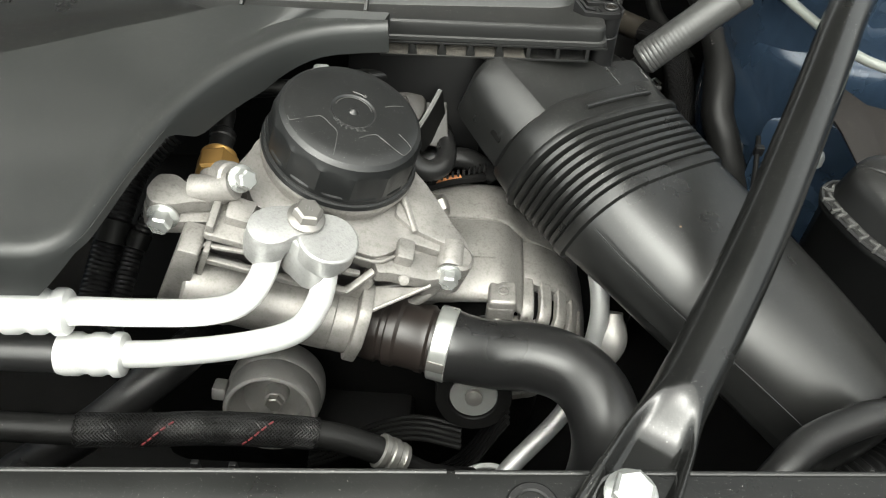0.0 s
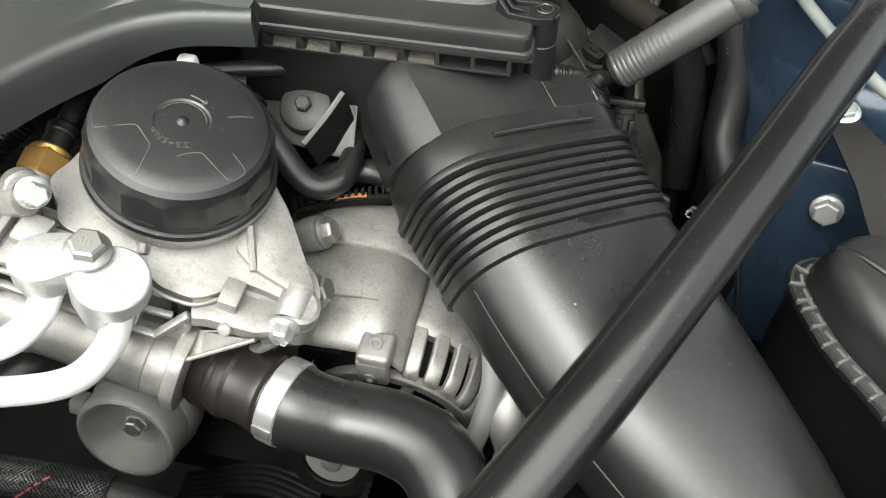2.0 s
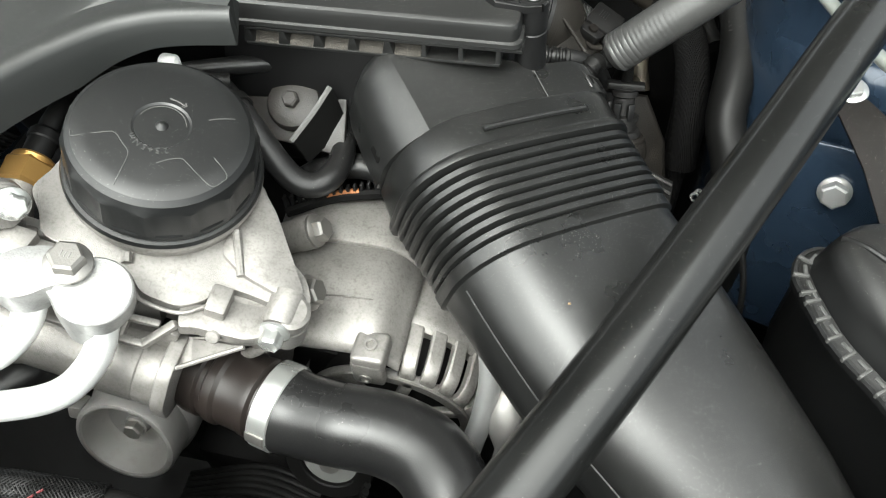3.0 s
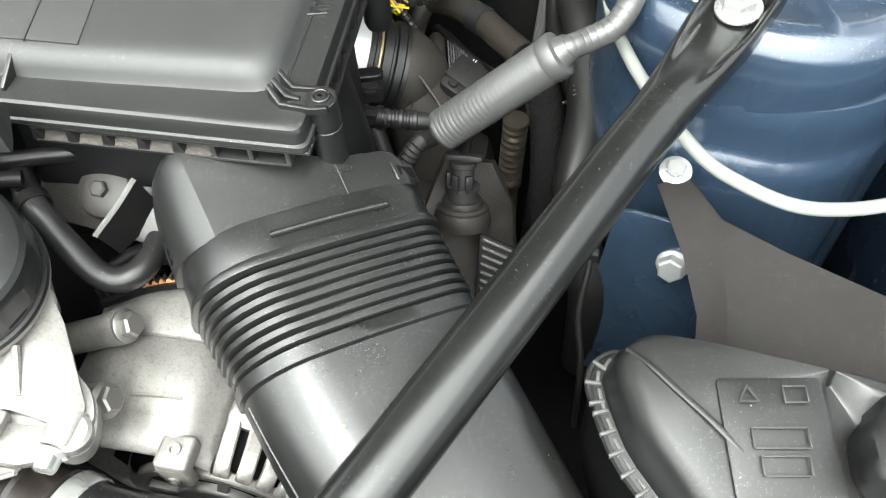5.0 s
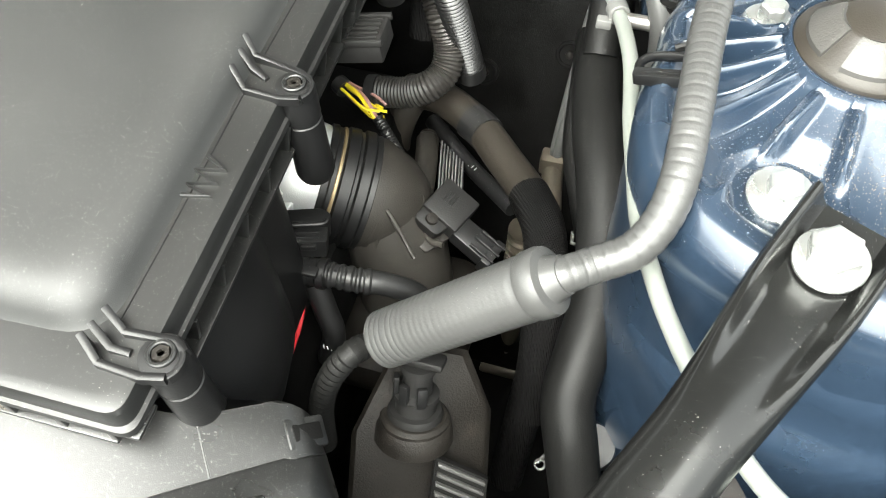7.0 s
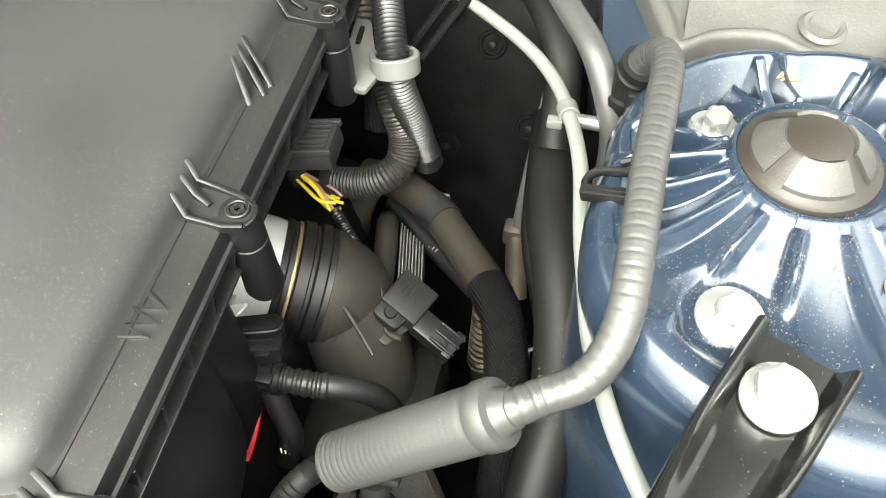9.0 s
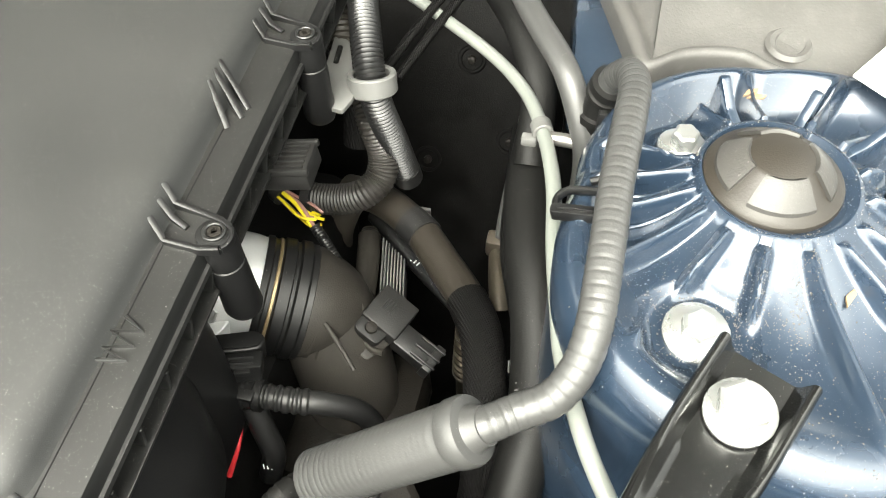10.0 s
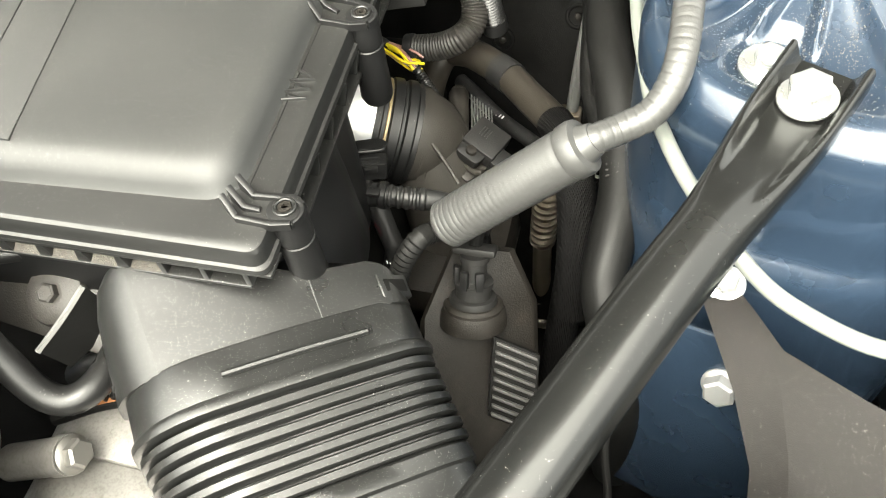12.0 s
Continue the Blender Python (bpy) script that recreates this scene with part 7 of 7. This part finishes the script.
def engine_mount():
    t = group_thing("engine_mount", (0.19, 0.61, 0.68), "dirty dark cast mount with a ribbed pad and a plugged sensor", "engine mount")
    top = [V(0.166, 0.664, 0.782), V(0.205, 0.672, 0.774), V(0.225, 0.652, 0.745), V(0.2355, 0.6, 0.7), V(0.205, 0.545, 0.68), V(0.163, 0.55, 0.7), V(0.155, 0.61, 0.765)]
    b = bmesh.new()
    rings(b, [[p + V(0, 0, -0.12) for p in top], [p + V(0, 0, -0.006) for p in top], top, [p * 0.9 + V(0.189, 0.615, 0.752) * 0.1 + V(0, 0, 0.005) for p in top]])
    part("casting", b, DIRTY, t, angle=40)
    ax = V(-0.03, 0.46, 0.88).normalized()
    m = at((0.1868, 0.6275, 0.7695), ax)
    part("seat", lathe([(0.0225, -0.014), (0.0222, -0.01), (0.021, -0.004), (0.0195, -0.002), (0.0195, 0.0), (0.0175, 0.002), (0.0155, 0.002)], m, 36), DIRTY, t)
    bo = part("boot", lathe([(0.0155, 0.0), (0.0158, 0.003), (0.0145, 0.006), (0.0115, 0.0065), (0.011, 0.013), (0.0125, 0.0135), (0.0125, 0.017), (0.0085, 0.0185), (0.0078, 0.031), (0.0095, 0.032), (0.0095, 0.036), (0.002, 0.037)], m, 30), SENSOR, t, "black plugged sensor boot")
    for a in (200, 250, 300):
        mm = m @ Matrix.Rotation(radians(a), 4, "Z")
        part("boot_latch", box((0.0115, 0, 0.0215), (0.003, 0.0055, 0.013), mm, 0.0007), PLASTIC_CLEAN, bo)
    part("plug", box((0, 0, 0.0395), (0.028, 0.012, 0.005), m, 0.0016), SENSOR, t)
    part("plug_neck", box((0, 0, 0.03), (0.013, 0.009, 0.016), m, 0.0015), SENSOR, t)
    part("plug_cable", tube([m @ V(0, 0.0, 0.04), m @ V(0.0, 0.012, 0.05), m @ V(-0.004, 0.03, 0.045), m @ V(-0.01, 0.06, 0.02)], 0.0042, 0.005, 14), DARK, t)
    # ribbed pad
    o, u, w = V(0.2035, 0.611, 0.759), (V(0.2335, 0.612, 0.7425) - V(0.2035, 0.611, 0.759)), (V(0.205, 0.577, 0.711) - V(0.2035, 0.611, 0.759))
    nrm = u.cross(w).normalized()
    nrm = nrm if nrm.z > 0 else -nrm
    loops = [[o - nrm * 0.004, o + u - nrm * 0.004, o + u + w - nrm * 0.004, o + w - nrm * 0.004], [o, o + u, o + u + w, o + w]]
    pad = part("pad", rings(bmesh.new(), loops), RUBBER_GREY, t, "grey ribbed rubber pad")
    mp = basis(o, u.normalized(), w.normalized(), nrm)
    for i in range(9):
        part("pad_rib", box((u.length / 2, w.length * (0.05 + 0.9 * i / 8), 0.001), (u.length * 0.9, 0.0026, 0.0032), mp, 0.0008), PAD, pad)


# ---- throttle side, in the depth behind the air box ----
def throttle():
    t = group_thing("throttle_body", (0.075, 0.79, 0.72), "bright aluminium throttle body with a black rubber collar", "throttle body")
    ax = V(0.912, 0.195, -0.361).normalized()
    c = V(0.0705, 0.769, 0.772)
    m = at(c, ax, (0, 1, 0))
    plate = [(0.034, 0.824), (0.058, 0.81), (0.072, 0.799), (0.0745, 0.782), (0.073, 0.752), (0.06, 0.737), (0.035, 0.748), (0.022, 0.8)]
    part("flange", prism(rounded(plate, 0.007, 3), Matrix.Translation((0.0, -0.026, 0.791)), -0.05, 0.0, 0.004, None, 3), ALU, t)
    part("body", lathe([(0.036, -0.034), (0.0385, -0.03), (0.0385, -0.004), (0.0375, 0.003), (0.034, 0.004)], m, 48), ALU, t)
    part("seal", lathe([(0.036, 0.0022), (0.0394, 0.0026), (0.0398, 0.0066), (0.0386, 0.0078), (0.0384, 0.0105)], m, 56), PLASTIC_CLEAN, t)
    part("collar", lathe([(0.0375, 0.009), (0.0385, 0.0135), (0.0405, 0.0145), (0.0408, 0.0215), (0.0392, 0.0225), (0.0392, 0.0245), (0.0412, 0.026), (0.0414, 0.032), (0.0398, 0.0335), (0.0402, 0.037), (0.036, 0.039)], m, 56), PLASTIC_CLEAN, t)
    part("spring_clip", ring_tube(0.0394, 0.0375, 0.0105, 0.0129, m, 56), CLIP, t, "gold-coloured spring clip")
    bolt(t, (0.062, 0.7315, 0.799), (0.2, -0.45, 0.87), 0.0105, 0.007, 0.0078, ZINC, turn=0.4, label="bright bolt")
    bolt(t, (0.0545, 0.79, 0.799), (0.2, -0.45, 0.87), 0.0105, 0.007, 0.0078, ZINC, turn=0.1, label="bright bolt")
    pm = basis((0.0965, 0.704, 0.8155), (0.93, 0.33, -0.1), (-0.33, 0.93, -0.12), (0.06, 0.15, 0.98))
    part("plug_hood", prism(rounded([(-0.016, 0.001), (0.015, 0.001), (0.0165, 0.0075), (0.011, 0.0125), (-0.015, 0.0105)], 0.003, 4), pm, -0.014, 0.001, 0.002, None, 3), PLASTIC_CLEAN, t)
    pl = part("plug", prism(rounded([(-0.015, -0.0115), (0.0145, -0.0115), (0.015, 0.0005), (-0.0155, 0.0005)], 0.0015, 3), pm, -0.016, -0.0025, 0.0012), PLASTIC_CLEAN, t)
    part("plug_lip", tube([pm @ V(-0.0145, -0.0005, 0.0), pm @ V(0.0, -0.0008, 0.0004), pm @ V(0.012, 0.0005, 0.0004), pm @ V(0.0145, 0.0042, 0.0006)], 0.0014, 0.002, 10), PLASTIC_CLEAN, pl)
    for y in (-0.0085, -0.0045):
        part("plug_rib", box((-0.001, y, -0.0022), (0.022, 0.0014, 0.0018), pm, 0.0005), PLASTIC_CLEAN, pl)
    part("plug_tab", box((0.004, -0.0125, -0.006), (0.009, 0.003, 0.004), pm, 0.0008), PLASTIC_CLEAN, pl)
    # elbow down to the manifold
    e = group_thing("intake_elbow", (0.13, 0.77, 0.64), "matt black plastic intake elbow with moulded webs", "intake elbow")
    el = [c + ax * 0.03, c + ax * 0.04, V(0.113, 0.779, 0.745), V(0.127, 0.766, 0.715), V(0.137, 0.752, 0.665), V(0.142, 0.742, 0.58)]
    part("elbow", tube(el, lambda s, f: 0.0392 if s < 0.008 else 0.0372 - 0.004 * f, 0.004, 40), DIRTY_GREY, e, angle=30)
    part("seam_band", tube([c + ax * 0.041, c + ax * 0.0445], 0.0385, 0.002, 40), DIRTY_GREY, e)
    part("web", tube([V(0.1085, 0.7515, 0.758), V(0.1165, 0.7535, 0.769), V(0.1255, 0.7545, 0.7775), V(0.139, 0.745, 0.768), V(0.1515, 0.7345, 0.757)], 0.0016, 0.003, 10), DIRTY_GREY, e)
    part("web", tube([V(0.1255, 0.7545, 0.777), V(0.1235, 0.7475, 0.762), V(0.1215, 0.7395, 0.742)], 0.0012, 0.003, 8), DIRTY_GREY, e)
    part("web", tube([V(0.132, 0.787, 0.775), V(0.1435, 0.779, 0.763), V(0.1475, 0.7685, 0.752), V(0.1545, 0.757, 0.748), V(0.1655, 0.754, 0.75)], 0.0022, 0.003, 10), DIRTY_GREY, e)
    part("saddle", prism(rounded([(-0.014, -0.018), (0.012, -0.02), (0.018, 0.006), (0.004, 0.02), (-0.014, 0.014)], 0.004, 3), basis((0.152, 0.771, 0.748), (0.8, -0.35, -0.4), (0.4, 0.85, 0.1), (0.35, -0.25, 0.9)), -0.018, 0.0, 0.002), DIRTY_GREY, e)
    for k in range(2):
        part("tab_mark", box((0.1025 + 0.006 * k, 0.743 - 0.002 * k, 0.766 - 0.003 * k), (0.0014, 0.008, 0.003), None, 0.0005), PLASTIC_CLEAN, e)
    part("mass", box((0.14, 0.74, 0.655), (0.1, 0.12, 0.05), Matrix.Identity(4), 0.02), DIRTY, e)
    # pressure sensor on the elbow
    s = group_thing("manifold_sensor", (0.15, 0.79, 0.7), "grey-black manifold pressure sensor with a plug", "sensor")
    sx, sy = V(0.78, -0.3, -0.3).normalized(), V(0.35, 0.85, 0.0)
    sz = sx.cross(sy).normalized()
    sz = sz if sz.z > 0 else -sz
    sy = sz.cross(sx).normalized()
    ms = basis((0.1605, 0.777, 0.755), sx, sy, sz) @ Matrix.Scale(1.12, 4)
    body = part("sensor_body", box((0, 0.004, 0), (0.026, 0.026, 0.013), ms, 0.002), SENSOR, s)
    part("ear", prism(rounded([(-0.012, -0.018), (0.006, -0.018), (0.008, -0.004), (-0.012, -0.004)], 0.004, 3), ms, -0.004, 0.004, 0.001), SENSOR, s)
    part("screw", lathe([(0.001, 0.0065), (0.0035, 0.006), (0.0042, 0.003), (0.0042, 0.0)], ms @ Matrix.Translation((-0.003, -0.0115, 0.0)), 16), DIRTY, s)
    part("label_mark", bars(bmesh.new(), ms @ Matrix.Translation((-0.003, 0.006, 0.0066)), (-0.003, -0.001, 0.001, 0.003), 0.0008, 0.008, 0.0004), CONDUIT, body)
    pl = part("plug", box((0.024, -0.002, -0.002), (0.024, 0.016, 0.012), ms, 0.002), PLASTIC_CLEAN, s)
    part("plug_end", box((0.038, -0.002, -0.002), (0.006, 0.019, 0.014), ms, 0.001), PLASTIC_CLEAN, pl)
    for y in (-0.008, -0.002, 0.004):
        part("plug_rib", box((0.033, y, 0.005), (0.018, 0.0016, 0.003), ms, 0.0005), PLASTIC_CLEAN, pl)
    # quick connector and its pipe
    q = group_thing("vent_pipe", (0.12, 0.69, 0.77), "black vent pipe with a ringed quick connector", "pipe")
    part("connector", tube([V(0.07, 0.688, 0.7855), V(0.09, 0.69, 0.7865), V(0.112, 0.692, 0.786)], lambda s, f: 0.0098 if (s // 0.006) % 2 < 1 else 0.0086, 0.0015, 20), PLASTIC_CLEAN, q)
    part("latch", box((0.0985, 0.6865, 0.7945), (0.022, 0.007, 0.004), None, 0.0012), PLASTIC_CLEAN, q)
    part("pipe", tube([V(0.108, 0.692, 0.786), V(0.13, 0.694, 0.784), V(0.147, 0.698, 0.78), V(0.163, 0.704, 0.766), V(0.172, 0.707, 0.742), V(0.175, 0.708, 0.7)], lambda s, f: 0.0082 if s < 0.03 and (s / 0.0055) % 1.0 < 0.5 else 0.0072, 0.0012, 20), RUBBER, q)
    part("branch", tube([V(0.104, 0.689, 0.779), V(0.111, 0.681, 0.762), V(0.117, 0.674, 0.745), V(0.112, 0.668, 0.72)], 0.0075, 0.004, 16), RUBBER, q)
    part("branch_print", bars(bmesh.new(), basis((0.116, 0.6655, 0.741), (0.6, 0.3, -0.7), (-0.5, 0.85, 0.0), (0.5, -0.3, 0.8)), (-0.004, -0.001, 0.002, 0.005), 0.0012, 0.0035, 0.0006), WHITE_MARK, q)
    single("red_cable", tube([V(0.0825, 0.701, 0.7575), V(0.089, 0.693, 0.7635), V(0.0962, 0.681, 0.765), V(0.0992, 0.667, 0.761), V(0.0962, 0.653, 0.747)], 0.002, 0.003, 10), RED, "thin red cable beside the air box", "cable")


def rear_loom():
    # clamped conduits
    h = group_thing("conduit_holder", (0.12, 0.87, 0.85), "light grey plastic conduit holder", "holder")
    plate = [(0.097, 0.911), (0.108, 0.908), (0.1185, 0.882), (0.127, 0.866), (0.127, 0.855), (0.124, 0.843), (0.108, 0.845), (0.111, 0.858), (0.102, 0.868)]
    part("plate", prism(rounded(plate, 0.002, 2), Matrix.Translation((0, 0, 0.878)), -0.0022, 0.0015, 0.0007), HOLDER, h)
    part("slot", box((0, 0, 0.0006), (0.0034, 0.017, 0.003), Matrix.Translation((0.1055, 0.892, 0.879)) @ Matrix.Rotation(0.12, 4, "Z"), 0.001), RUBBER_GREY, h)
    part("ring", ring_tube(0.0155, 0.0115, -0.0065, 0.0065, at((0.135, 0.871, 0.88), (0.12, -0.3, -0.94)), 32), HOLDER, h)
    t = group_thing("wiring_conduit", (0.14, 0.88, 0.78), "glossy black corrugated wiring conduit", "conduit", "corrugated conduits")
    part("conduit", tube([V(0.095, 1.0, 0.905), V(0.112, 0.933, 0.902), V(0.125, 0.895, 0.896), V(0.134, 0.8715, 0.883), V(0.1385, 0.868, 0.862), V(0.1435, 0.872, 0.835), V(0.149, 0.8775, 0.8), V(0.151, 0.88, 0.785)], ribbed(0.0102, 0.0028, 0.0012), 0.0007, 20), CONDUIT, t)
    part("end_tape", tube([V(0.1495, 0.8782, 0.796), V(0.151, 0.88, 0.7845)], 0.0106, 0.003, 20), RUBBER, t, "black tape wrap")
    t = group_thing("wiring_conduit", (0.12, 0.87, 0.78), "matt grey-black corrugated conduit in a bend", "conduit", "corrugated conduits")
    part("conduit", tube([V(0.1, 0.95, 0.865), V(0.118, 0.9, 0.855), V(0.129, 0.878, 0.84), V(0.137, 0.871, 0.818), V(0.137, 0.86, 0.8035), V(0.128, 0.849, 0.7965), V(0.112, 0.8455, 0.79), V(0.086, 0.8445, 0.7855)], ribbed(0.0112, 0.0026, 0.001), 0.00065, 20), CONDUIT_GREY, t)
    part("end_tape", tube([V(0.092, 0.8447, 0.7867), V(0.085, 0.8445, 0.7853)], 0.0118, 0.003, 20), RUBBER, t, "black tape wrap")
    t = group_thing("wiring_conduit", (0.09, 0.95, 0.87), "dark corrugated conduit behind the air box", "conduit", "corrugated conduits")
    part("conduit", tube([V(0.07, 1.0, 0.89), V(0.088, 0.945, 0.885), V(0.1, 0.915, 0.872), V(0.104, 0.9, 0.85)], ribbed(0.0105, 0.0036, 0.001), 0.0009, 18), RUBBER_BROWN, t)
    single("braided_loom", tube([V(0.112, 0.92, 0.87), V(0.115, 0.9, 0.86), V(0.117, 0.888, 0.84), V(0.117, 0.878, 0.815)], 0.011, 0.005, 20), BRAID, "black braided cable loom", "cable loom")
    for k in range(2):
        single("braided_cable", tube([V(0.13 + 0.012 * k, 0.9, 0.86), V(0.15 + 0.012 * k, 0.95, 0.875), V(0.175 + 0.012 * k, 1.02, 0.885)], 0.0032, 0.006, 12), BRAID, "thin braided black cable", "cable", "braided cables")
    # connector with ribs at the air box
    c = group_thing("harness_connector", (0.112, 0.787, 0.885), "grey-black ribbed harness connector on the air box", "connector")
    mc = basis((0.1105, 0.787, 0.8925), (0.98, 0.1, 0.15), (-0.1, 0.98, -0.08), (-0.15, 0.06, 0.98))
    part("shell", box((0, 0, -0.006), (0.031, 0.026, 0.014), mc, 0.0016), SENSOR, c)
    for y in (-0.0085, -0.0043, 0.0, 0.0043, 0.0085):
        part("rib", box((0.001, y, 0.0014), (0.024, 0.0016, 0.0018), mc, 0.0005), SENSOR, c)
    for y in (-0.0125, 0.0125):
        part("end_lip", box((0.0, y, 0.0005), (0.034, 0.003, 0.004), mc, 0.0008), SENSOR, c)
    # coloured wires
    w = group_thing("wire_bundle", (0.07, 0.83, 0.77), "yellow, brown and white wires out of a conduit", "wires")
    cols = [YELLOW, PINK, YELLOW, WHITE_MARK, PINK, YELLOW, YELLOW]
    for k, cm in enumerate(cols):
        o = V(0.0022 * math.cos(k * 0.9), 0.0022 * math.sin(k * 0.9), 0.0022 * math.sin(k * 1.7))
        part("wire", tube([V(0.1, 0.8285, 0.7855) + o * 1.6, V(0.09, 0.829, 0.786) + o * 3.0, V(0.076, 0.8365, 0.7865) + o * 2.2, V(0.062, 0.8445, 0.7865) + o * 1.4], 0.0011, 0.003, 8), cm, w)
    for k, cm in enumerate((YELLOW, PINK)):
        part("wire", tube([V(0.067 + 0.002 * k, 0.843, 0.79), V(0.083 + 0.003 * k, 0.832, 0.792), V(0.098 + 0.0015 * k, 0.8195, 0.786)], 0.0016, 0.003, 8), cm, w)
    part("tape", tube([V(0.068, 0.8405, 0.7865), V(0.061, 0.845, 0.787)], 0.0068, 0.002, 14), RUBBER, w)
    part("drop_conduit", tube([V(0.099, 0.8215, 0.7855), V(0.112, 0.811, 0.777), V(0.126, 0.798, 0.77), V(0.137, 0.788, 0.76)], ribbed(0.0042, 0.0026, 0.0007), 0.0008, 12), CONDUIT, w)
    # brown hoses in the depth
    single("return_hose", tube([V(0.07, 0.89, 0.6), V(0.081, 0.884, 0.66), V(0.091, 0.869, 0.715), V(0.099, 0.873, 0.742), V(0.108, 0.884, 0.757)], 0.0125, 0.006, 20), RUBBER_BROWN, "brownish rubber return hose", "hose")
    t = group_thing("vacuum_hose", (0.19, 0.82, 0.74), "dark rubber hose with a textile sleeve", "hose")
    vh = [V(0.1, 0.885, 0.752), V(0.13, 0.8745, 0.761), V(0.163, 0.854, 0.761), V(0.191, 0.823, 0.765), V(0.213, 0.796, 0.77), V(0.227, 0.772, 0.774), V(0.235, 0.748, 0.773), V(0.24, 0.727, 0.765), V(0.245, 0.7, 0.735), V(0.246, 0.68, 0.69)]
    part("hose", tube(vh, 0.0128, 0.005, 22), RUBBER_BROWN, t)
    part("sleeve", tube(vh[4:10], 0.014, 0.004, 24), BRAID, t, "black textile sleeve")
    part("tape", tube([V(0.156, 0.8585, 0.761), V(0.165, 0.8525, 0.761), V(0.172, 0.846, 0.762)], 0.0138, 0.004, 20), RUBBER, t)
    part("tab", box((0.157, 0.9, 0.722), (0.008, 0.003, 0.01), None, 0.0006), HOLDER, t)
    s = group_thing("slim_vacuum_hose", (0.16, 0.86, 0.69), "slim black hose with white print", "hose")
    part("hose", tube([V(0.11, 0.905, 0.7), V(0.125, 0.892, 0.7), V(0.156, 0.869, 0.692), V(0.197, 0.833, 0.7)], 0.0068, 0.005, 16), RUBBER, s)
    part("print", bars(bmesh.new(), basis((0.1555, 0.8665, 0.6985), (0.78, -0.55, 0.2), (0.5, 0.8, 0.2), (-0.2, -0.2, 0.95)), (-0.004, 0.0, 0.004), 0.0014, 0.0036, 0.0006), WHITE_MARK, s)
    # oil separator with a finned face
    f = group_thing("oil_separator", (0.11, 0.89, 0.64), "grey-brown separator can with a finned face", "separator")
    part("can", tube([V(0.1285, 0.815, 0.712), V(0.123, 0.845, 0.712), V(0.115, 0.879, 0.712)], lambda s, q: 0.0092 * (0.75 if q < 0.04 or q > 0.96 else 1.0), 0.003, 22), DIRTY_GREY, f)
    d = V(-0.0135, 0.058, 0.0).normalized()
    x = V(0.97, 0.226, 0.0)
    for k in range(8):
        part("fin", box((0.0025 * k, -0.002 * k, 0.0), (0.0013, 0.054 - 0.002 * k, 0.03), basis((0.1345, 0.847, 0.7), x, d, (0, 0, 1)), 0.0003), HOLDER, f)
    # wiper-side black cans and lower clutter
    single("lower_can", lathe([(0.004, 0.02), (0.013, 0.019), (0.015, 0.014), (0.015, -0.03)], at((0.285, 0.655, 0.72), (0.1, -0.3, 0.95)), 28), CONDUIT, "black canister below the heater hose", "canister")
    t = group_thing("wing_loom", (0.28, 0.56, 0.72), "thin black cable along the inner wing", "cable")
    part("cable", tube([V(0.286, 0.6, 0.79), V(0.284, 0.58, 0.775), V(0.2815, 0.555, 0.755), V(0.288, 0.53, 0.73), V(0.29, 0.5, 0.69)], 0.0024, 0.004, 10), DARK, t)
    part("clip", box((0.2855, 0.588, 0.783), (0.008, 0.006, 0.01), None, 0.001), PLASTIC_CLEAN, t)


strut_tower()
heat_shield()
tank()
cowl()
right_hoses()
engine_mount()
throttle()
rear_loom()
